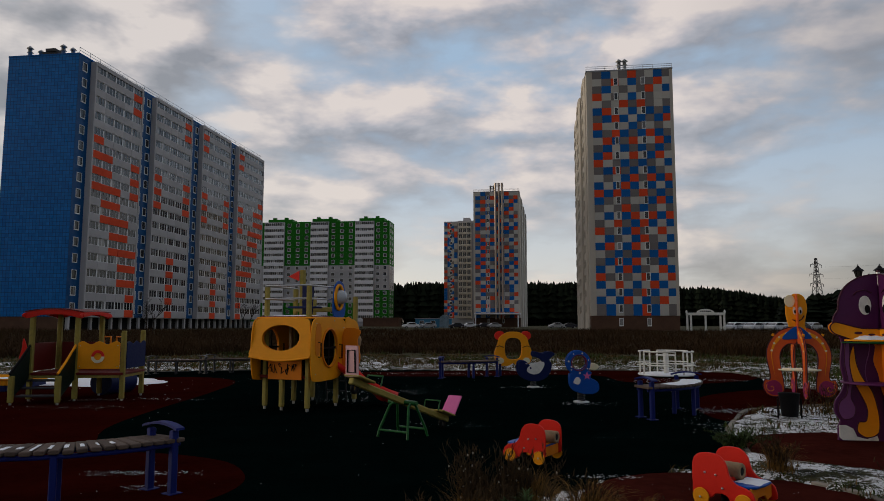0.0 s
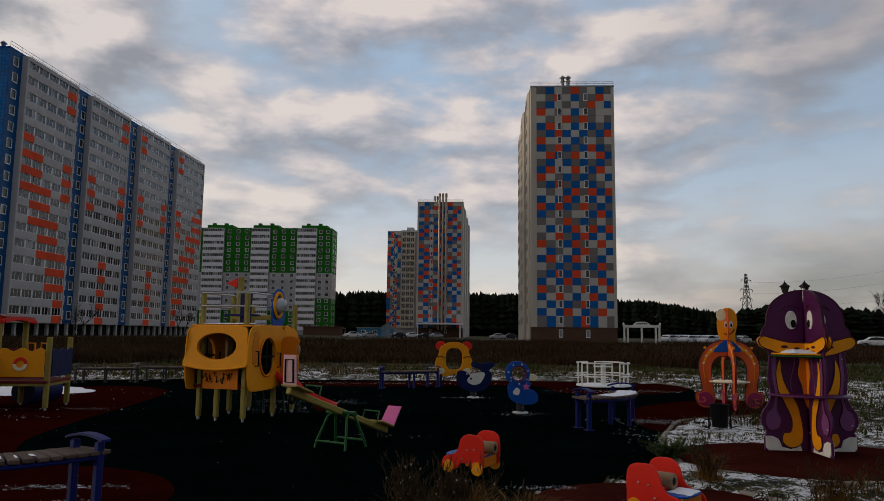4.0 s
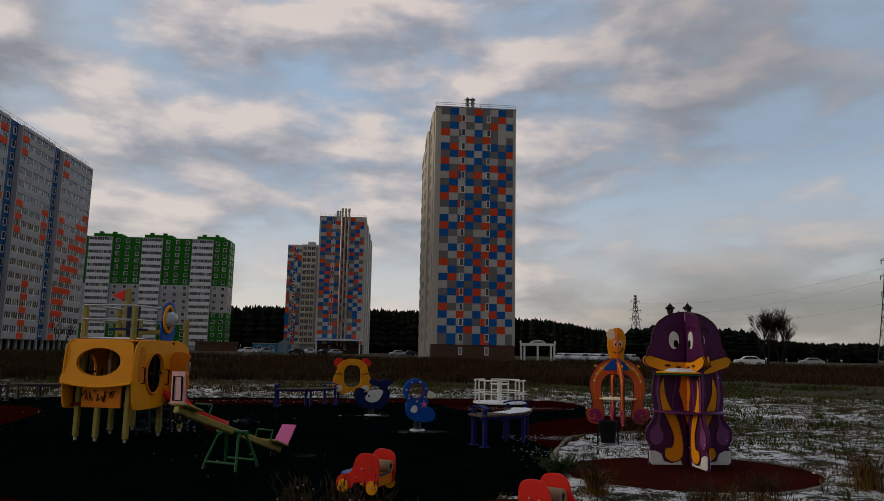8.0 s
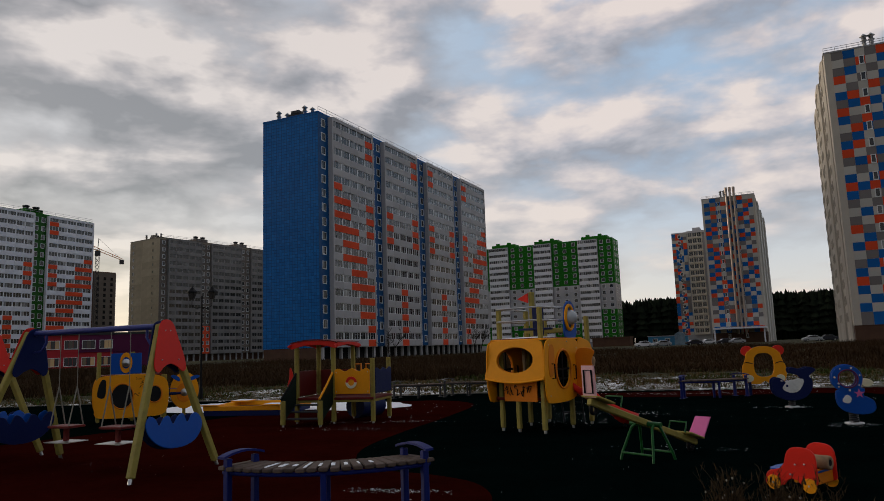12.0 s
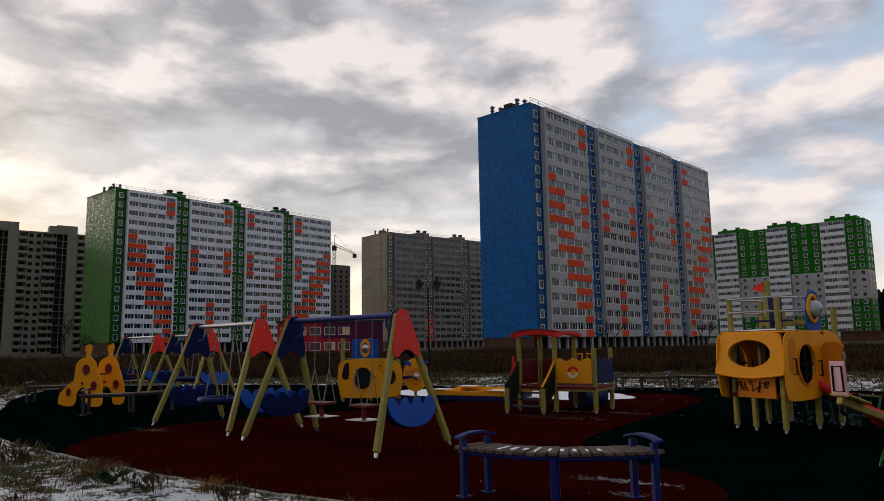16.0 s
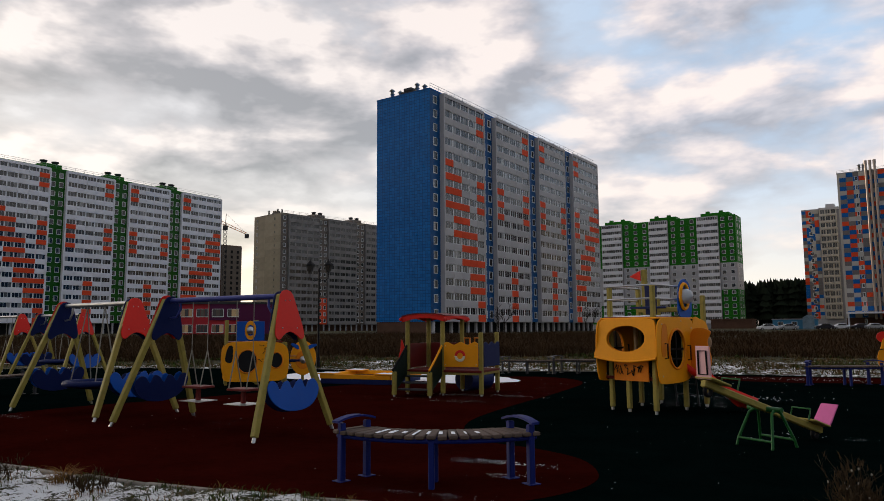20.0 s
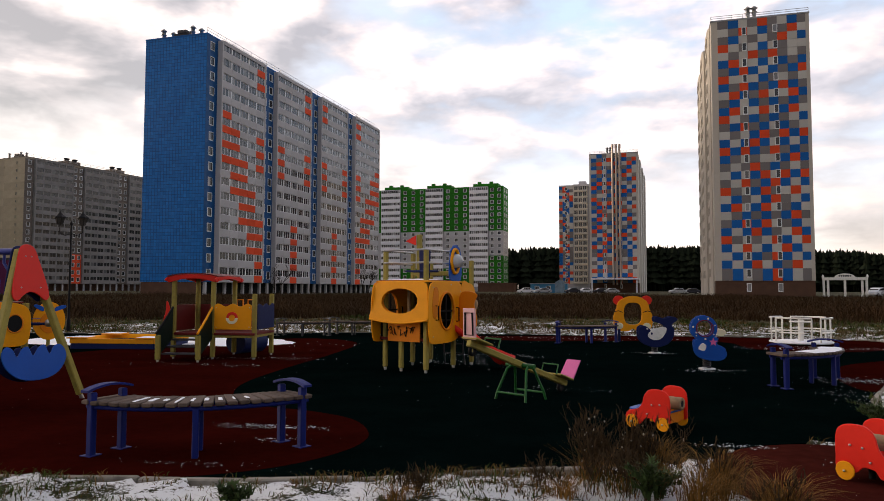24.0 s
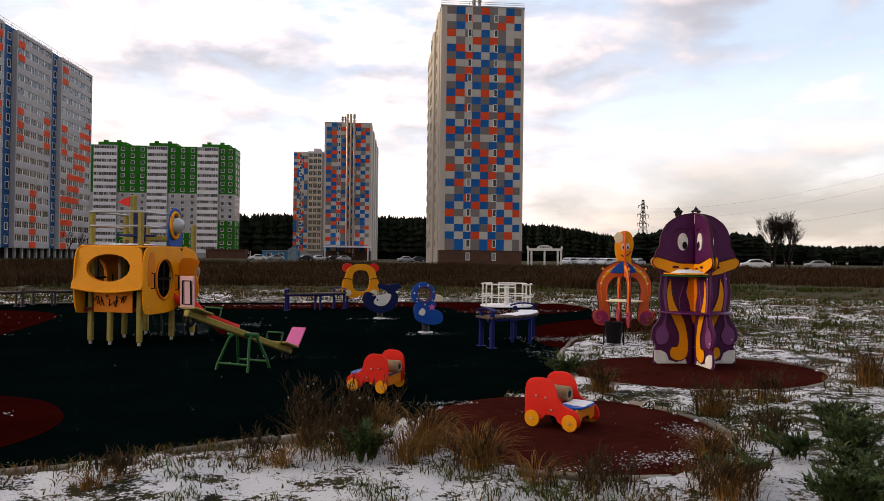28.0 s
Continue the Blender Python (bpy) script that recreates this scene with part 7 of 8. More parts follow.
# -- lamp posts --
M_LANTERN = mat("lantern_glass", (0.045, 0.042, 0.038), 0.25, 0, 4, 0.1)


def lamp(at, h, heads, label, arm=0.62):
    root = thing("street_lamp", at, label, "street lamp", "street lamps")
    part("pole", Geo().lathe([(0.09, 0.0), (0.09, 0.5), (0.06, 0.56), (0.05, 1.2), (0.035, h - 0.6)], 12), M_BLACK, root, "black steel pole")
    spots = [(0.0, h - 0.6)] if heads == 1 else [(-arm, h - 0.62), (arm, h - 0.62)]
    for x, z in spots:
        if x:
            part("arm", Geo().tube([(0, 0, h - 0.95), (x * 0.5, 0, h - 1.05), (x, 0, h - 0.92), (x, 0, z)], 0.02, 6), M_BLACK, root)
        at_ = Matrix.Translation((x, 0, z))
        l_ = part("lantern", Geo().lathe([(0.07, 0.0), (0.11, 0.03), (0.19, 0.32), (0.17, 0.33)], 6, at=at_, smooth=False), M_LANTERN, root, "six-sided lantern")
        part("lantern_cap", Geo().lathe([(0.26, 0.31), (0.24, 0.36), (0.12, 0.45), (0.07, 0.52), (0.03, 0.56), (0.0, 0.66)], 6, at=at_, smooth=False), M_BLACK, l_)
        for k in range(6):
            a = math.pi / 3 * k
            part("lantern_bar", Geo().tube([(0.11 * math.cos(a), 0.11 * math.sin(a), 0.03), (0.19 * math.cos(a), 0.19 * math.sin(a), 0.32)], 0.012, 4, at=at_), M_BLACK, l_)
    part("finial", Geo().lathe([(0.05, h - 0.62), (0.07, h - 0.55), (0.02, h - 0.45), (0.0, h - 0.38)], 8), M_BLACK, root) if heads > 1 else None
    return root


lamp(pose(-27.57, 6.32, 0, 0, 0, 60), 3.95, 1, "black lantern post beside the paved path")
lamp(pose(-47.87, 13.03, 0.2, 0, 0, 60) @ Matrix.Scale(0.947, 4), 4.2, 2, "black lantern post far out in the field")
lamp(pose(-17.68, 23.59, 0, 0, 0, 25) @ Matrix.Scale(0.866, 4), 5.15, 2, "black twin lantern post behind the playground", 0.44)
lamp(pose(24.15, 39.4, 0.05, 0, 0, -31.5) @ Matrix.Scale(1.178, 4), 4.2, 2, "black twin lantern post in the snowy field", 0.44)


# ---- path, plants, distance ----
def polar(az, d, z=None):
    x, y = d * math.sin(radians(az)), d * math.cos(radians(az))
    return (x, y, gz(x, y) if z is None else z)


tagged(part("path", Geo().add([(x, y, 0.075) for x, y in ((-21.46, 8.55), (-20.94, 6.39), (-21.78, 4.44), (-24.45, -2.24), (-31.25, -16.93), (-34.68, -16.24), (-27.56, -1.69), (-24.93, 5.02), (-24.62, 7.52), (-25.95, 10.53))], [tuple(range(9, -1, -1))]), M_PATH), "brown paved footpath leading to the playground", "path", kind="structure")

M_STRAW = mat("straw_grass", (0.19, 0.098, 0.024), 0.9, 0, 2, 0.2, island=0.5, spec=0.1)
M_DRY = mat("dry_grass", (0.120, 0.068, 0.020), 0.9, 0, 2, 0.2, island=0.5, spec=0.1)
M_GRASS = mat("green_grass", (0.036, 0.055, 0.009), 0.9, 0, 2, 0.2, island=0.5, spec=0.1)
M_WEED = mat("dark_weed", (0.040, 0.025, 0.012), 0.9, 0, 2, 0.2, island=0.5, spec=0.1)
M_REED = mat("brown_field_grass", (0.040, 0.022, 0.010), 0.95, 0, 0.15, 0.35, island=0.3, spec=0.05)
M_SEED = mat("pale_seed_head", (0.30, 0.27, 0.22), 0.9, 0, 2, 0.2)


def blade(g, p, lean, turn, h, w, m):
    dx_, dy_ = math.cos(turn), math.sin(turn)
    sx_, sy_ = -dy_ * w / 2, dx_ * w / 2
    x, y, z = p
    k = lean * h
    v = [(x - sx_, y - sy_, z - 0.02), (x + sx_, y + sy_, z - 0.02), (x + dx_ * k * 0.35 + sx_ * 0.7, y + dy_ * k * 0.35 + sy_ * 0.7, z + h * 0.6),
         (x + dx_ * k * 0.35 - sx_ * 0.7, y + dy_ * k * 0.35 - sy_ * 0.7, z + h * 0.6), (x + dx_ * k, y + dy_ * k, z + h)]
    n = len(g.v)
    g.v += v
    g.f += [(n, n + 1, n + 2, n + 3), (n + 3, n + 2, n + 4)]
    g.m += [m, m]
    g.s += [False, False]


def bare_ground(x, y):
    """True where turf grows: off the rubber and off the path."""
    return not (inside(x, y, PLAY) or inside(x, y, CAR_PAD) or inside(x, y, FIN_PAD) or (-26 < x < -20 and y < 10.5) or (y > 6.8 and x < 2.6 and math.hypot(x - 2.72, y - 6.46) < 2.0))


def near_grass():
    """Flat tufts, thick in patches, so that snow shows between them."""
    rnd = random.Random(11)
    g = Geo()
    count = 0
    while count < 21000:
        az = rnd.uniform(-108, 62)
        d = 2.6 + 34 * rnd.random() ** 1.5
        x, y = d * math.sin(radians(az)), d * math.cos(radians(az))
        if not bare_ground(x, y):
            continue
        thick = noise.noise((x * 0.55, y * 0.55, 2.0)) + 0.7 * noise.noise((x * 2.4, y * 2.4, 6.0))
        if thick < (0.02 if az < -25 and d < 12 else 0.16 if d < 7 else 0.04 if az > 15 and d < 14 else -0.16) and rnd.random() < 0.93:
            continue
        count += 1
        z = gz(x, y)
        tall = 1.0 + max(0.0, thick) * 1.0
        green = noise.noise((x * 0.4 + 9, y * 0.4, 1)) > (-0.02 if d < 20 or az > 12 else 0.3)
        for _ in range(9):
            m = 1 if (rnd.random() < (0.8 if green else 0.3)) else 0
            blade(g, (x + rnd.uniform(-0.09, 0.09), y + rnd.uniform(-0.09, 0.09), z), rnd.uniform(0.8, 2.6), rnd.uniform(0, 6.28), rnd.uniform(0.012, 0.040) * tall * (1 + 0.025 * d), rnd.uniform(0.004, 0.009) * (1 + d * 0.06), m)
    return tagged(part("grass", g, [M_DRY, M_GRASS]), "short matted grass showing through the snow", "grass", kind="stuff")


near_grass()


def mid_tufts():
    """Rank tufts, green and brown, between the playground and the tall field grass."""
    rnd = random.Random(14)
    g = Geo()
    count = 0
    while count < 7000:
        az = rnd.uniform(-105, 60)
        d = 9 + 37 * rnd.random() ** 0.6
        x, y = d * math.sin(radians(az)), d * math.cos(radians(az))
        if not bare_ground(x, y):
            continue
        thick = noise.noise((x * 0.35, y * 0.35, 12.0)) + 0.6 * noise.noise((x * 1.3, y * 1.3, 16.0))
        if thick < 0.10 and rnd.random() < 0.92:
            continue
        count += 1
        z = gz(x, y)
        green = noise.noise((x * 0.25 + 5, y * 0.25, 3)) > (0.15 if az < 20 else -0.2)
        h0 = (0.09 + 0.16 * max(0.0, thick)) * (0.7 + 0.012 * d)
        for _ in range(9):
            a, r = rnd.uniform(0, 6.28), 0.20 * rnd.random()
            blade(g, (x + r * math.cos(a), y + r * math.sin(a), z), rnd.uniform(0.4, 1.5), a + rnd.uniform(-0.8, 0.8), h0 * rnd.uniform(0.5, 1.4), rnd.uniform(0.012, 0.03) * (0.5 + d * 0.03), 1 if rnd.random() < (0.75 if green else 0.2) else 0)
    return tagged(part("rank_grass", g, [M_TUFT, M_GRASS]), "rank green and brown tufts in thin snow", "grass", kind="stuff")


M_TUFT = mat("brown_tuft_grass", (0.085, 0.055, 0.024), 0.9, 0, 2, 0.2, island=0.5, spec=0.1)
mid_tufts()


def field_grass():
    rnd = random.Random(12)
    g = Geo()
    for _ in range(34000):
        az = rnd.uniform(-105, 58)
        d = 38 + 70 * rnd.random() ** 1.25
        if az > 26:
            d += 12
        x, y = d * math.sin(radians(az)), d * math.cos(radians(az))
        z = gz(x, y)
        h0 = 0.40 + 0.55 * max(0, noise.noise((x * 0.08, y * 0.08, 3)) + 0.35 * noise.noise((x * 0.5, y * 0.5, 8)) + 0.4)
        for _ in range(6):
            blade(g, (x + rnd.uniform(-0.6, 0.6), y + rnd.uniform(-0.6, 0.6), z), rnd.uniform(0.3, 1.1), rnd.uniform(0, 6.28), h0 * rnd.uniform(0.4, 1.1), rnd.uniform(0.02, 0.055), 0)
    return tagged(part("field_grass", g, M_REED), "tall brown dry grass across the field", "tall grass", kind="stuff")


field_grass()


def weed_clump(x, y, h, n, spread, label, green=0.3, seed=1, seeds=True):
    """Dead stalks with side twigs and seed heads, grass at the foot."""
    rnd = random.Random(seed)
    root = thing("weed_clump", pose(x, y, gz(x, y)), label, "weeds", "weed clumps")
    st, gr, sd = Geo(), Geo(), Geo()
    for _ in range(n):
        a, r = rnd.uniform(0, 6.28), spread * rnd.random() ** 0.7
        px_, py_ = r * math.cos(a), r * math.sin(a)
        hh = h * rnd.uniform(0.45, 1.05)
        lx, ly = rnd.uniform(-0.42, 0.42) * hh, rnd.uniform(-0.42, 0.42) * hh
        pts = [(px_ + lx * t * t, py_ + ly * t * t, hh * t) for t in (0, 0.35, 0.7, 1.0)]
        st.tube(pts, [0.004, 0.0035, 0.003, 0.002], 4, caps=False)
        for _ in range(rnd.randint(3, 7)):
            t = rnd.uniform(0.35, 0.98)
            b = Vector((px_ + lx * t * t, py_ + ly * t * t, hh * t))
            aa = rnd.uniform(0, 6.28)
            e = b + Vector((math.cos(aa) * 0.07, math.sin(aa) * 0.07, rnd.uniform(0.03, 0.10))) * rnd.uniform(0.6, 1.5)
            st.tube([b, e], 0.0016, 3, caps=False)
            if seeds and rnd.random() < 0.06:
                sd.lathe([(0.002, 0), (0.008, 0.006), (0.006, 0.016), (0.0, 0.02)], 5, at=Matrix.Translation(e))
            for _ in range(2):
                blade(st, b.lerp(e, rnd.random()), rnd.uniform(0.6, 1.4), rnd.uniform(0, 6.28), rnd.uniform(0.02, 0.06), 0.010, 0)
    for _ in range(n * 5):
        a, r = rnd.uniform(0, 6.28), spread * 1.1 * rnd.random() ** 0.8
        blade(gr, (r * math.cos(a), r * math.sin(a), 0.0), rnd.uniform(0.6, 2.0), rnd.uniform(0, 6.28), h * rnd.uniform(0.15, 0.5), rnd.uniform(0.004, 0.009), 1 if rnd.random() < green else 0)
    part("stalk_tuft", st, M_WEED, root, "dark dead stalks")
    part("leaf_tuft", gr, [M_STRAW, M_GRASS], root, "dry grass blades")
    if sd.v:
        tagged(part("seed_spray", sd, M_SEED, root), "pale seed heads", kind="stuff")
    return root


M_LEAF = mat("weed_leaf", (0.034, 0.056, 0.015), 0.8, 0, 3, 0.25, island=0.6, spec=0.15)


def leafy_weed(x, y, h, n, spread, label, seed):
    """Feathery green weed: arching stems set with many small leaflets."""
    rnd = random.Random(seed)
    root = thing("weed_clump", pose(x, y, gz(x, y)), label, "weeds", "weed clumps")
    st, lf = Geo(), Geo()
    for _ in range(n):
        a, r = rnd.uniform(0, 6.28), spread * 0.45 * rnd.random()
        b = rnd.uniform(0, 6.28)
        hh, out = h * rnd.uniform(0.5, 1.0), spread * rnd.uniform(0.3, 1.0)
        p = [Vector((r * math.cos(a) + out * t * t * math.cos(b), r * math.sin(a) + out * t * t * math.sin(b), hh * (1.9 * t - 0.9 * t * t) if t < 0.9 else hh)) for t in (0, 0.25, 0.5, 0.75, 1.0)]
        st.tube(p, 0.003, 3, caps=False)
        for i in range(16):
            t = 0.15 + 0.85 * i / 16
            k = min(3, int(t * 4))
            q = p[k].lerp(p[k + 1], t * 4 - k)
            for s in (-1, 1):
                blade(lf, q, rnd.uniform(1.5, 3.0), b + s * rnd.uniform(0.2, 1.6), rnd.uniform(0.010, 0.05), rnd.uniform(0.008, 0.024), 0)
    part("stalk_tuft", st, M_WEED, root, "thin dark stems")
    part("leaf_tuft", lf, M_LEAF, root, "feathery green leaves")
    return root


for i, (x, y, h, n, sp, gr_, lab) in enumerate((
        (0.30, 6.25, 0.55, 40, 0.17, 0.15, "tall dark dead weeds beside the kerb"),
        (0.62, 6.12, 0.50, 44, 0.17, 0.1, "tall dry weeds with pale seed heads"),
        (0.50, 5.80, 0.40, 44, 0.34, 0.5, "low mixed weeds beside the kerb"),
        (1.06, 6.62, 0.46, 4, 0.04, 0.1, "dry weeds with pale seed heads"),
        (1.24, 5.95, 0.32, 16, 0.20, 0.05, "reddish dry grass clump by the rubber pad"),
        (1.50, 5.30, 0.26, 14, 0.22, 0.1, "dry grass clump by the rubber pad"),
        (-0.1, 5.7, 0.22, 12, 0.16, 0.3, "thin dry weeds in the snow"),
        (-1.05, 5.45, 0.14, 12, 0.16, 0.2, "dry tuft in the snow"),
        (2.95, 4.35, 0.24, 24, 0.24, 0.3, "tall dry grass clump in the snow"),
        (3.55, 5.3, 0.26, 30, 0.26, 0.3, "dry grass clump below the kerb"),
        (5.4, 7.2, 0.34, 30, 0.3, 0.2, "dry weeds between the two pads"),
        (2.2, 4.75, 0.2, 26, 0.3, 0.6, "green and dry tuft below the kerb"),
        (4.3, 5.6, 0.24, 26, 0.22, 0.4, "grass clump in the snow"),
        (4.45, 6.75, 0.36, 22, 0.2, 0.1, "pale dry grass clump by the pad"),
        (3.72, 7.85, 0.34, 24, 0.16, 0.05, "pale dry grass clump on the kerb"),
        (7.5, 7.9, 0.5, 26, 0.22, 0.1, "pale dry grass clump beside the oval pad"),
        (7.0, 12.9, 0.5, 26, 0.35, 0.3, "dry weeds below the octopus playhouse"),
        (7.8, 13.6, 0.5, 26, 0.35, 0.3, "dry weeds below the octopus playhouse"),
        (-7.6, 4.68, 0.15, 24, 0.3, 0.6, "green tuft at the edge of the rubber"),
        (-9.2, 4.8, 0.15, 24, 0.3, 0.4, "dry tuft at the edge of the rubber"),
        (-11.2, 4.85, 0.15, 26, 0.35, 0.6, "green tuft in the snow"),
        (-6.3, 4.8, 0.14, 18, 0.22, 0.2, "dry tuft on the kerb"))):
    weed_clump(x, y, h, n, sp, lab, gr_, 30 + i, seeds=i in (0, 1, 3))
for i, (x, y, h, n, sp) in enumerate(((0.66, 5.50, 0.28, 22, 0.22), (3.50, 3.85, 0.30, 40, 0.36), (3.90, 4.15, 0.32, 40, 0.34), (3.25, 4.6, 0.20, 26, 0.28), (-2.35, 5.05, 0.12, 14, 0.14), (4.75, 5.35, 0.32, 34, 0.28), (4.5, 4.9, 0.3, 30, 0.26), (5.15, 5.9, 0.26, 24, 0.24), (4.0, 5.0, 0.2, 20, 0.22), (5.6, 5.3, 0.3, 26, 0.3), (-8.3, 4.55, 0.13, 18, 0.24), (-12.6, 4.85, 0.13, 18, 0.26))):
    leafy_weed(x, y, h, n, sp, "feathery green weed in the snow", 80 + i)

k_ = leafy_weed(3.95, 9.45, 0.22, 44, 0.42, "dark green weed in the corner of the kerbs", 99)
k_.location.z = 0.0


def fountain_grass(x, y, h, n, spread, label, seed):
    """A tuft of long dry blades that arch outwards."""
    rnd = random.Random(seed)
    root = thing("grass_tuft", pose(x, y, max(0.0, gz(x, y))), label, "grass tuft", "dry grass tufts")
    g = Geo()
    for _ in range(n):
        a, r = rnd.uniform(0, 6.283), spread * 0.5 * rnd.random() ** 0.6
        b = a + rnd.uniform(-0.7, 0.7)
        hh, out, w = h * rnd.uniform(0.4, 1.05), spread * rnd.uniform(0.3, 1.2), rnd.uniform(0.003, 0.006)
        ox, oy = -math.sin(b) * w / 2, math.cos(b) * w / 2
        pts = [(r * math.cos(a) + out * t ** 1.8 * math.cos(b), r * math.sin(a) + out * t ** 1.8 * math.sin(b), hh * (2.1 * t - 1.15 * t * t) - 0.02 * (t == 0)) for t in (0.0, 0.3, 0.6, 0.85, 1.0)]
        v = [(px_ + ox * k * s_, py_ + oy * k * s_, pz_) for (px_, py_, pz_), k in zip(pts, (1.0, 1.0, 0.8, 0.5, 0.15)) for s_ in (-1, 1)]
        g.add(v, [(2 * i, 2 * i + 1, 2 * i + 3, 2 * i + 2) for i in range(4)], 0 if rnd.random() < 0.8 else 1)
    tagged(part("blade_tuft", g, [M_STRAW, M_DRY], root), "arching straw-coloured blades", kind="stuff")
    return root


for i, (x, y, h, n, sp) in enumerate(((0.80, 6.15, 0.36, 260, 0.24), (1.22, 5.78, 0.34, 320, 0.30), (1.50, 5.28, 0.30, 300, 0.30), (1.85, 4.95, 0.18, 140, 0.26), (0.98, 5.45, 0.26, 220, 0.26), (3.72, 7.88, 0.30, 260, 0.24), (7.5, 7.9, 0.46, 300, 0.30),
                                      (2.95, 4.30, 0.22, 200, 0.26), (3.45, 5.25, 0.24, 220, 0.26), (0.05, 5.55, 0.16, 140, 0.20), (-1.2, 5.30, 0.12, 120, 0.18), (4.4, 6.7, 0.28, 220, 0.26), (-9.0, 4.75, 0.18, 200, 0.3), (-7.0, 4.95, 0.16, 160, 0.24))):
    fountain_grass(x, y, h, n, sp, "arching tuft of dry straw-coloured grass", 200 + i)


# -- snow left lying on the rubber --
def snow_specks():
    rnd = random.Random(77)
    g = Geo()

    def speck(x, y, r, z):
        n = rnd.randint(4, 6)
        a0, sq = rnd.uniform(-0.4, 0.4), rnd.uniform(0.25, 0.6)
        pts = [(r * rnd.uniform(0.5, 1.1) * math.cos(a0 + 6.283 * i / n), r * sq * rnd.uniform(0.5, 1.1) * math.sin(a0 + 6.283 * i / n)) for i in range(n)]
        g.add([(x + p, y + q, z) for p, q in pts] + [(x, y, z + min(0.006, r * 0.3))], [(i, (i + 1) % n, n) for i in range(n)], 0, True)

    drifts = ((-3.30, 7.95, 0.50, 0.14, 130), (-2.95, 7.30, 0.2, 0.2, 30), (-3.28, 6.15, 0.7, 0.12, 30), (-7.22, 14.11, 1.6, 0.3, 50), (-6.27, 15.59, 0.9, 0.3, 40), (-7.79, 15.43, 0.8, 0.3, 40), (-2.22, 15.55, 1.0, 0.7, 60), (-1.62, 17.16, 1.2, 0.5, 90),
              (3.32, 5.36, 0.55, 0.20, 420), (3.83, 5.98, 0.20, 0.45, 260), (2.2, 5.19, 0.6, 0.12, 120), (1.79, 7.76, 0.35, 0.1, 60), (4.57, 11.39, 0.4, 0.9, 70), (5.55, 13.56, 0.9, 0.4, 200), (-8.96, 8.87, 1.8, 1.2, 25), (-13.47, 8.3, 0.5, 0.2, 40),
              (0.25, 11.64, 0.8, 0.3, 20), (2.95, 14.82, 0.5, 0.25, 50), (2.48, 18.51, 0.5, 0.3, 40), (7.15, 20.85, 1.6, 0.5, 160), (-3.89, 19.16, 5.0, 3.0, 60), (0.43, 23.67, 3.0, 0.5, 120), (2.74, 6.65, 1.0, 1.0, 14))
    for x, y, sx_, sy_, n in drifts:
        for _ in range(n * 2):
            px_, py_ = rnd.gauss(x, sx_ * 0.62), rnd.gauss(y, sy_ * 0.55)
            speck(px_, py_, (0.003 + 0.012 * rnd.random() ** 2) * (1 + 0.05 * max(0, y - 6)), 0.009)
    for _ in range(260):
        x, y = rnd.uniform(-14, 6), rnd.uniform(6, 24)
        if inside(x, y, PLAY):
            speck(x, y, rnd.uniform(0.004, 0.011), 0.009)
    return tagged(part("snow_specks", g, M_SNOW), "scattered remnants of snow on the rubber", "snow", kind="stuff")


snow_specks()

# -- woods --
M_PINE = mat("dark_pine", (0.010, 0.014, 0.008), 0.95, 0, 0.1, 0.35, island=0.45, spec=0.05)
M_BARK = mat("dark_bark", (0.030, 0.024, 0.020), 0.9, 0, 2, 0.3, spec=0.1)


def pine(g, x, y, z, h, w, rnd):
    """A ragged pine: trunk and uneven whorls."""
    g.tube([(x, y, z), (x, y, z + h * 0.9)], [w * 0.06, w * 0.02], 4, caps=False)
    tiers = 6
    for i in range(tiers):
        t = i / tiers
        zz, r = z + h * (0.22 + 0.74 * t), w * (1 - t) ** 0.55 * rnd.uniform(0.7, 1.15) * 0.5 + 0.25
        n = 7
        a0 = rnd.uniform(0, 6)
        ring = [(x + r * rnd.uniform(0.55, 1.2) * math.cos(a0 + 6.283 * j / n), y + r * rnd.uniform(0.55, 1.2) * math.sin(a0 + 6.283 * j / n), zz - h * 0.06 * rnd.uniform(0, 1)) for j in range(n)]
        g.add(ring + [(x + rnd.uniform(-0.3, 0.3), y, zz + h * rnd.uniform(0.10, 0.16))], [(j, (j + 1) % n, n) for j in range(n)])


def woods(name, spans, label, seed, wide=1.0):
    rnd = random.Random(seed)
    g = Geo()
    for a0, a1, d0, d1, e0, e1, n in spans:
        for _ in range(n):
            u = rnd.random()
            az, d = a0 + (a1 - a0) * u, rnd.uniform(d0, d1)
            el = e0 + (e1 - e0) * u
            h = (d0 * math.tan(radians(el)) + 0.8) * rnd.uniform(0.98, 1.08)
            x, y, z = polar(az, d)
            pine(g, x, y, z - 0.3, h, (h * rnd.uniform(0.22, 0.34) + 1.0) * wide, rnd)
    return tagged(part(name, g, M_PINE), label, "woods", kind="stuff")


woods("far_woods", [(-20, -2, 430, 480, 3.35, 3.4, 560), (-2, 12, 430, 480, 3.45, 3.4, 1300), (12, 22, 430, 480, 3.35, 2.8, 1000), (22, 26.3, 420, 470, 2.75, 2.0, 420), (-62, -38, 520, 560, 0.5, 0.5, 150)], "dark pine forest along the horizon", 21)
woods("tree_line", [(26, 30, 300, 340, 1.95, 2.5, 70), (29.4, 30.6, 260, 280, 2.8, 2.8, 14), (30, 36.8, 300, 340, 2.6, 2.2, 130), (36.5, 40.5, 340, 380, 1.65, 1.3, 70), (40, 52, 360, 420, 1.35, 1.3, 300), (45, 52, 250, 280, 1.5, 1.4, 30)], "dark line of trees beyond the field", 22, 2.2)


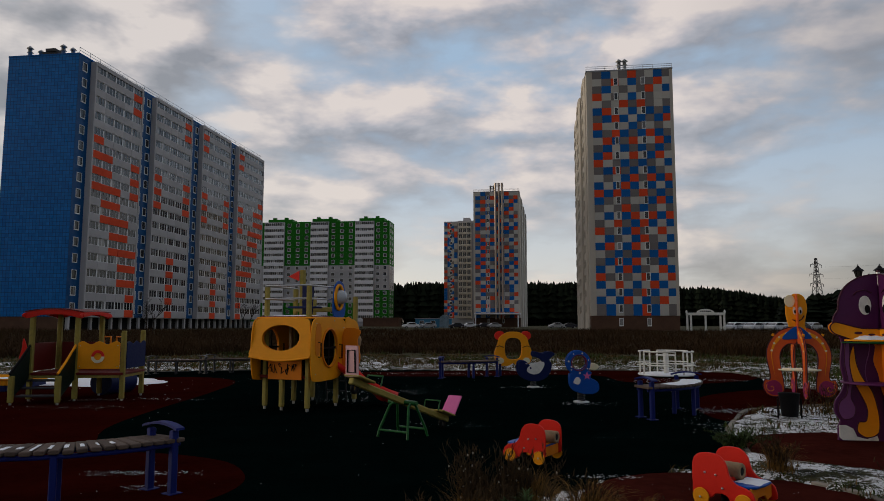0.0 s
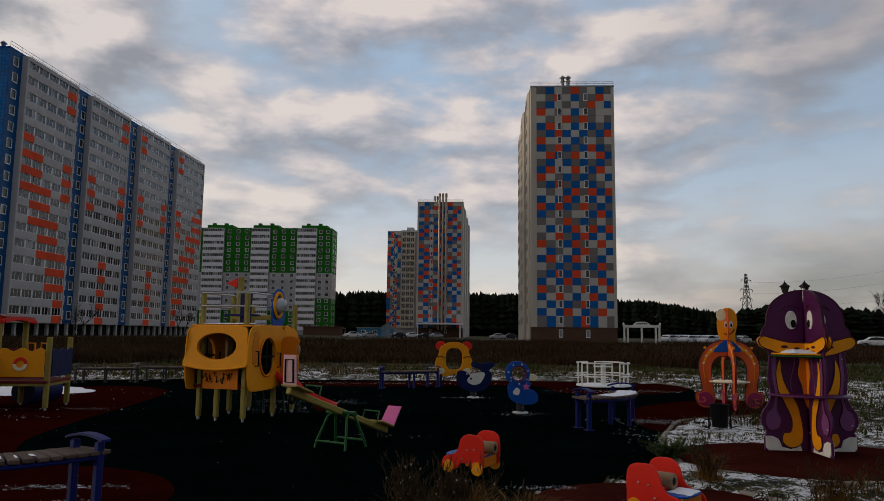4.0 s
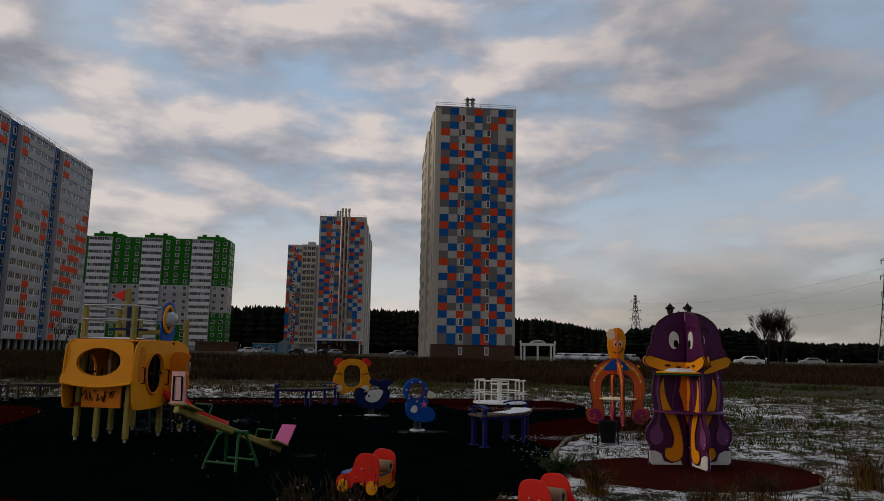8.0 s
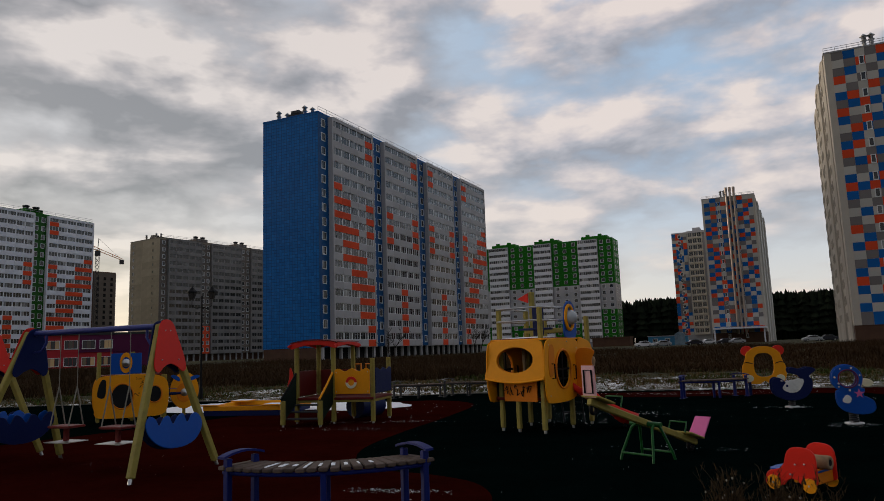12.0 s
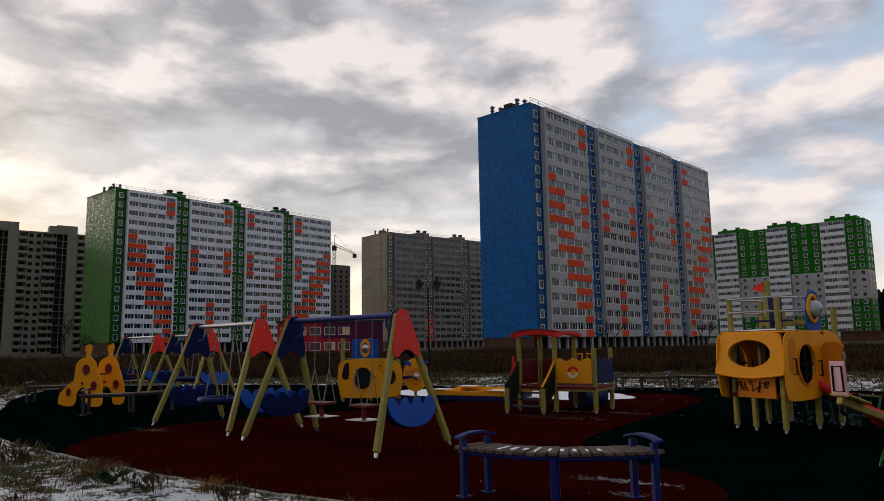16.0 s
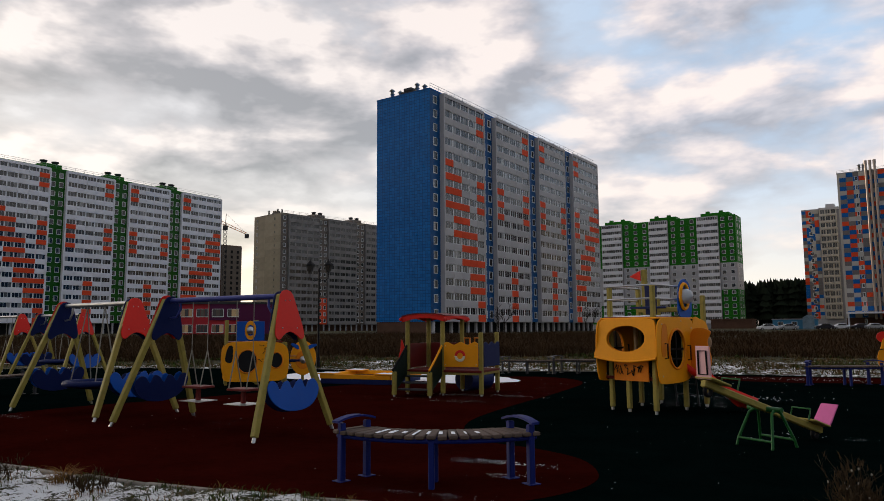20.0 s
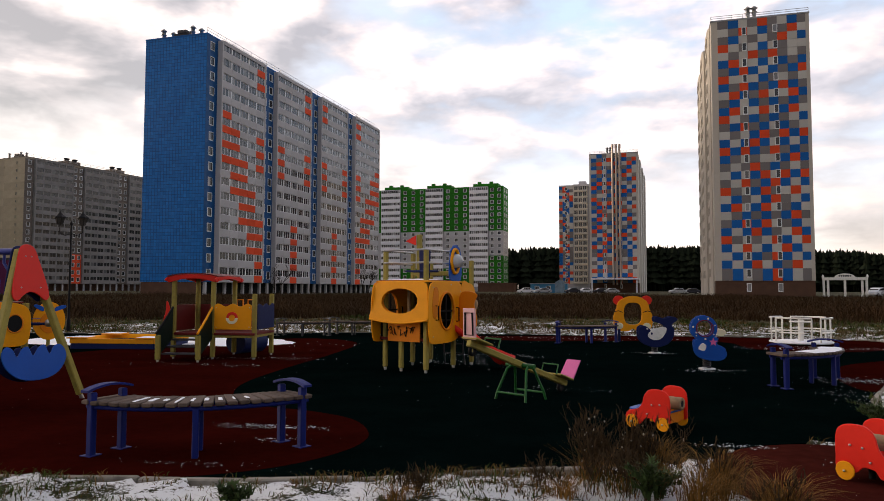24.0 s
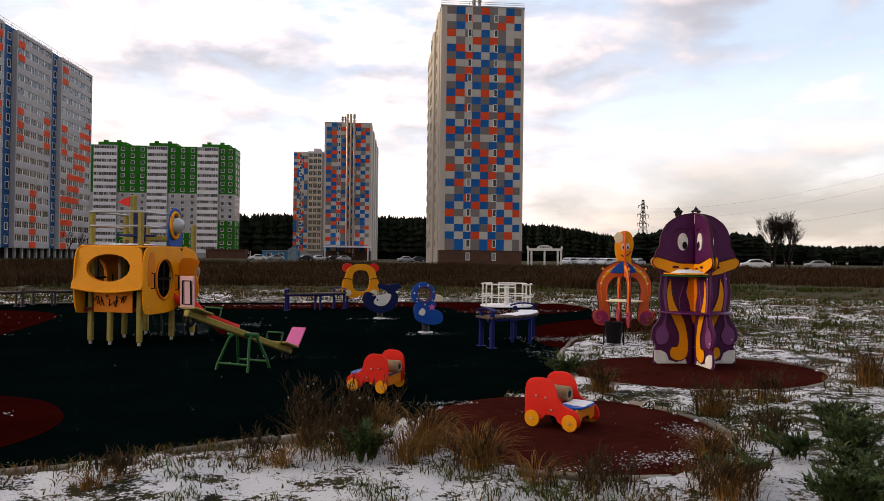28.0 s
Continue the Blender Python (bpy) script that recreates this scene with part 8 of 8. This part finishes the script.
def bare_tree(at, h, label, seed, stems=1, r0=None, depth=4, wide=1.0):
    """A leafless tree: tapered trunk, limbs and twigs."""
    rnd = random.Random(seed)
    root = thing("bare_tree", at, label, "tree", "bare trees")
    tr, tw = Geo(), Geo()

    def grow(g, p, d, ln, r, k):
        q = p + d * ln * 0.5 + Vector((rnd.uniform(-1, 1), rnd.uniform(-1, 1), 0)) * ln * 0.05
        e = q + (d + Vector((rnd.uniform(-0.15, 0.15), rnd.uniform(-0.15, 0.15), 0.05))).normalized() * ln * 0.5
        g.tube([p, q, e], [r, r * 0.8, r * 0.6], 5 if k > 2 else 3, caps=False)
        if k == 0:
            return
        for _ in range(rnd.randint(3, 4) if depth < 5 else 5):
            a, s = rnd.uniform(0, 6.283), rnd.uniform(0.4, 1.0) * wide
            nd = (d + Vector((math.cos(a) * s, math.sin(a) * s, rnd.uniform(0.0, 0.25)))).normalized()
            grow(tw, p.lerp(e, rnd.uniform(0.45, 1.0)), nd, ln * rnd.uniform(0.5, 0.72), r * (0.6 if depth < 5 else 0.52), k - 1)

    r0 = r0 or h * 0.016
    for s in range(stems):
        a = 6.283 * s / max(1, stems)
        d = Vector((math.cos(a) * 0.15, math.sin(a) * 0.15, 1)).normalized() if stems > 1 else Vector((0, 0, 1))
        grow(tr, Vector((math.cos(a) * 0.3 * (stems > 1), math.sin(a) * 0.3 * (stems > 1), -0.1)), d, h * 0.5, r0, depth)
    part("trunk", tr, M_BARK, root, "dark tapered trunk")
    part("crown", tw, M_BARK, root, "fine leafless twigs")
    return root


bare_tree(pose(*polar(37.5, 150)), 10.0, "tall leafless tree standing in the far field", 41, 3, 0.12, 5, 0.55)
bare_tree(pose(*polar(38.5, 151)), 9.2, "tall leafless tree standing in the far field", 42, 3, 0.12, 5, 0.55)
bare_tree(pose(*polar(-22.15, 92)), 4.8, "slim leafless sapling in front of the blue block", 43, 2, 0.07)
bare_tree(pose(*polar(-15.2, 110)), 5.0, "slim leafless sapling in front of the blue block", 44, 2, 0.07)
bare_tree(pose(*polar(-63.6, 150)), 8.5, "slim leafless tree in front of the concrete shell", 45, 2, 0.10)
for i, (az, d, h) in enumerate(((-78.3, 170, 13), (-79.6, 180, 12), (-81.0, 165, 12), (-83, 175, 13), (-85, 170, 13), (-62.0, 160, 5), (-70.0, 170, 5))):
    bare_tree(pose(*polar(az, d)), h, "leafless tree against the evening sky", 50 + i, 2, 0.12, 4 if i < 5 else 3)


# -- pylons and wires --
def pylon(at, h, label):
    root = thing("power_pylon", at, label, "pylon", "power pylons")
    g = Geo()
    w = lambda z: 2.6 * (1 - z / h) ** 1.25 + 0.35
    zs = [h * t for t in (0, 0.14, 0.27, 0.39, 0.50, 0.60, 0.69, 0.77, 0.84, 0.90, 0.96, 1.0)]
    for a, b in zip(zs, zs[1:]):
        ca = [(w(a) * sx_, w(a) * sy_, a) for sx_, sy_ in ((1, 1), (-1, 1), (-1, -1), (1, -1))]
        cb = [(w(b) * sx_, w(b) * sy_, b) for sx_, sy_ in ((1, 1), (-1, 1), (-1, -1), (1, -1))]
        for i in range(4):
            g.tube([ca[i], cb[i]], 0.13, 4, caps=False)
            g.tube([ca[i], cb[(i + 1) % 4]], 0.07, 4, caps=False)
            g.tube([ca[(i + 1) % 4], cb[i]], 0.07, 4, caps=False)
    part("mast", g, M_DARKSTEEL, root, "lattice steel mast")
    for z, ln in ((h * 0.62, 4.4), (h * 0.76, 4.4), (h * 0.90, 3.6)):
        a_ = part("arm", Geo().tube([(-ln, 0, z), (ln, 0, z)], 0.12, 4).tube([(-ln, 0, z), (0, 0, z + 1.3), (ln, 0, z)], 0.08, 4), M_DARKSTEEL, root, "lattice cross arm")
        for s in (-1, 1):
            part("insulator", Geo().tube([(s * ln, 0, z), (s * ln, 0, z - 1.2)], 0.12, 5), M_DARKSTEEL, a_)
    return root


PA, PB, PC = polar(28.25, 360), polar(45.4, 224), polar(62, 220)
pylon(pose(*PA, 0, 0, 25), 31.0, "lattice steel power pylon beyond the trees")
pylon(pose(*PB, 0, 0, 20), 31.0, "lattice steel power pylon at the edge of the field")
for k, (zh, off) in enumerate(((17.5, 4), (22, -4), (27, 3))):
    pts = []
    for i in range(25):
        t = i / 24
        pts.append((PA[0] + (PB[0] - PA[0]) * t + off, PA[1] + (PB[1] - PA[1]) * t, PA[2] + zh - 14 * t * (1 - t)))
    for i in range(1, 13):
        t = i / 12
        pts.append((PB[0] + (PC[0] - PB[0]) * t + off, PB[1] + (PC[1] - PB[1]) * t, PB[2] + zh - 10 * t * (1 - t)))
    tagged(part("power_line", Geo().tube(pts, 0.022, 3, caps=False), M_DARKSTEEL), "thin sagging power line wire", "wire", "power lines")


# -- tower crane --
def crane():
    x, y, z = polar(-44.15, 345)
    root = thing("tower_crane", pose(x, y, -1.5, 0, 0, 44) @ Matrix.Scale(0.965, 4), "tower crane beside the unfinished block", "crane")
    g = Geo()
    for i in range(26):
        a, b = i * 2.1, (i + 1) * 2.1
        for s, t in ((1, 1), (-1, 1), (-1, -1), (1, -1)):
            g.tube([(0.8 * s, 0.8 * t, a), (0.8 * s, 0.8 * t, b)], 0.12, 4, caps=False)
        for s in (-1, 1):
            g.tube([(-0.8 * s, 0.8, a), (0.8 * s, 0.8, b)], 0.08, 4, caps=False)
            g.tube([(-0.8 * s, -0.8, a), (0.8 * s, -0.8, b)], 0.08, 4, caps=False)
    part("mast", g, M_DARKSTEEL, root, "lattice mast")
    j = Geo().tube([(-2, 0, 54.6), (10.5, 0, 49.5)], 0.2, 4).tube([(-2, 0, 56), (10.5, 0, 50.2)], 0.16, 4)
    for i in range(8):
        t = i / 8
        j.tube([(-2 + 12.5 * t, 0, 54.6 - 5.1 * t), (-1 + 12.5 * t, 0, 55.7 - 5.7 * t)], 0.09, 4)
    part("jib", j, M_ORA, root, "orange lattice jib")
    part("cab", Geo().box(-1.2, -1, 51.5, 1.2, 1, 53.6, 0, 0.1), M_DARKSTEEL, root, "dark cab")
    part("counterweight", Geo().box(9.2, -0.9, 47.8, 11.2, 0.9, 49.8, 0, 0.1), M_DARKSTEEL, root, "hanging counterweight")
    part("tower_head", Geo().tube([(0, 0, 54), (0.3, 0, 59.5)], 0.2, 4).tube([(0.3, 0, 59.5), (10, 0, 50)], 0.06, 3), M_DARKSTEEL, root)
    return root


crane()


# -- red two-storey kindergarten --
def kindergarten():
    M_KRED = mat("red_facade", (0.42, 0.026, 0.034), 0.7, 0, 0.4, 0.1)
    M_KPUR = mat("purple_facade", (0.10, 0.012, 0.055), 0.7, 0, 0.4, 0.1)
    x, y, _ = polar(-48.6, 152)
    root = thing("kindergarten", pose(x, y, 0.0, 0, 0, 44) @ Matrix.Diagonal((1, 1, 0.84, 1)), "low red and purple building with white-barred windows", "building")
    part("wall", Geo().box(0, 0, -1, 15.0, 12, 8.0), M_KRED, root)
    part("wing", Geo().box(9.2, -0.25, 4.1, 22.0, 12, 8.3).box(15, -0.15, -1, 22, 12, 4.1), M_KPUR, root, "purple upper wing")
    part("roof", Geo().box(-0.3, -0.4, 8.0, 22.3, 12.3, 8.5), M_ROOF, root)
    # warm evening reflection painted into some panes as base colour
    kit = window_mesh(2.3, 1.95, M_FRAME, pane_mat("pane_painted_reflection", (0.05, 0.045, 0.05), (0.75, 0.5, 0.25), 0.35), cols=3)
    for z in (1.1, 4.9):
        for i in range(5):
            add_window(kit, root, pose(1.8 + 3.0 * i, -0.3 if (z > 4 and i > 2) else -0.03, z))
    return root


kindergarten()


# -- white entrance arch --
def gate():
    ax, ay, _ = polar(19.2, 128)
    bx, by, _ = polar(22.1, 128)
    yaw = math.degrees(math.atan2(by - ay, bx - ax))
    root = thing("entrance_arch", pose(ax, ay, 0.6, 0, 0, yaw), "white entrance arch at the car park", "arch")
    w = math.hypot(bx - ax, by - ay)
    for x in (0.3, 0.9, w / 2, w - 0.9, w - 0.3):
        part("pillar", Geo().box(x - 0.17, -0.2, -0.5, x + 0.17, 0.2, 2.75, 0, 0.03), M_WHITE, root, "white pillar")
    part("lintel", Geo().box(0.1, -0.3, 2.55, w - 0.1, 0.3, 3.0, 0, 0.03), M_WHITE, root, "white lintel")
    top = [(w * 0.28, 3.0)] + [(w / 2 + w * 0.22 * math.cos(t), 3.0 + 0.62 * math.sin(t)) for t in np.linspace(math.pi, 0, 14)] + [(w * 0.72, 3.0)]
    part("pediment", Geo().plate(top, 0.3, 0, None, c=0.02), M_WHITE, root, "rounded white pediment")
    for i in range(6):
        part("sign_bar", Geo().box(w / 2 - 0.85 + 0.3 * i, -0.17, 3.12, w / 2 - 0.62 + 0.3 * i, -0.15, 3.34), M_DARKSTEEL, root, "dark unreadable sign mark")
    for x in (0.2, w - 0.2):
        part("finial", Geo().lathe([(0.16, 3.0), (0.2, 3.15), (0.1, 3.4), (0.0, 3.5)], 10, at=Matrix.Translation((x, 0, 0))), M_WHITE, root)
    return root


gate()


# -- parked cars --
def car(at, paint, label):
    root = thing("parked_car", at, label, "car", "parked cars")
    prof = smooth_outline([(-2.1, 0.35), (-2.12, 0.75), (-1.9, 0.95), (-1.3, 1.02), (-0.7, 1.42), (0.0, 1.50), (0.9, 1.46), (1.5, 1.05), (2.05, 0.98), (2.12, 0.6), (2.05, 0.35), (1.0, 0.25), (-1.0, 0.25)], 2)
    part("body", Geo().plate(prof, 1.65, 0, None, c=0.12), paint, root)
    glass = [(-1.1, 1.03), (-0.65, 1.36), (0.0, 1.43), (0.85, 1.39), (1.3, 1.05)]
    for s in (-1, 1):
        part("side_window", Geo().plate(glass, 0.02, 0, pose(0, s * 0.83, 0), c=0.004), M_PANE_D, root, "dark side window")
        for x in (-1.3, 1.3):
            w_ = part("wheel", Geo().lathe([(0.3, -0.1), (0.32, -0.06), (0.32, 0.06), (0.3, 0.1)], 14, at=pose(x, s * 0.76, 0.32, 90)), M_BLACK, root, "black tyre")
            part("rim", Geo().lathe([(0.18, -0.005), (0.16, 0.01)], 10, at=pose(x, s * 0.865, 0.32, 90)), M_STEEL, w_)
    part("windscreen", Geo().box(-0.62, -0.68, -0.01, 0.0, 0.68, 0.01, 0, 0, pose(-0.68, 0, 1.42, 0, -33)), M_PANE_D, root)
    return root


P_WHITE = mat("white_car_paint", (0.70, 0.70, 0.72), 0.25, 0, 2, 0.05)
P_SILVER = mat("silver_car_paint", (0.40, 0.41, 0.43), 0.3, 0.4, 2, 0.05)
P_DARK = mat("dark_car_paint", (0.03, 0.03, 0.04), 0.25, 0, 2, 0.05)
spots = [(22.6, 132, P_WHITE, 60), (23.3, 133, P_SILVER, 62), (24.0, 132, P_WHITE, 60), (24.7, 134, P_SILVER, 58), (25.4, 133, P_WHITE, 60), (26.2, 136, P_SILVER, 62), (27.0, 134, P_DARK, 60), (27.8, 140, P_SILVER, 60),
         (36.3, 118, P_WHITE, 10), (40.4, 150, P_SILVER, 10), (9.4, 190, P_SILVER, 20), (10.4, 195, P_DARK, 20), (-2.3, 178, P_WHITE, 15), (-0.9, 186, P_SILVER, 15), (1.4, 200, P_DARK, 20), (2.4, 205, P_WHITE, 20), (3.6, 205, P_DARK, 20), (4.4, 205, P_SILVER, 20), (33.9, 140, P_SILVER, 30)]
for az, d, m, yaw in spots:
    x, y, _ = polar(az, d)
    car(pose(x, y, 0.5, 0, 0, yaw - az), m, "parked car at the far edge of the field")
x, y, _ = polar(-0.6, 215)
kiosk = thing("kiosk", pose(x - 5, y, 0.5, 0, 0, -4), "small blue cabin near the towers", "cabin")
part("wall", Geo().box(0, 0, 0, 11, 3, 2.7, 0, 0.05), mat("blue_cabin_wall", (0.05, 0.20, 0.34), 0.6, 0, 0.6, 0.15), kiosk)
part("roof", Geo().box(-0.2, -0.2, 2.7, 11.2, 3.2, 2.9), M_GREY, kiosk)
for i in range(3):
    add_window(window_mesh(1.4, 1.0), kiosk, pose(2 + 3.4 * i, -0.03, 1.1))
part("banner", Geo().plate([(7.4, 0), (10.4, 0), (10.2, 3.4), (8.6, 3.9), (7.5, 3.2)], 0.15, 0, pose(0, -0.9, 0)), mat("painted_banner", (0.18, 0.25, 0.30), 0.6, 0, 0.9, 0.5), kiosk, "painted board")
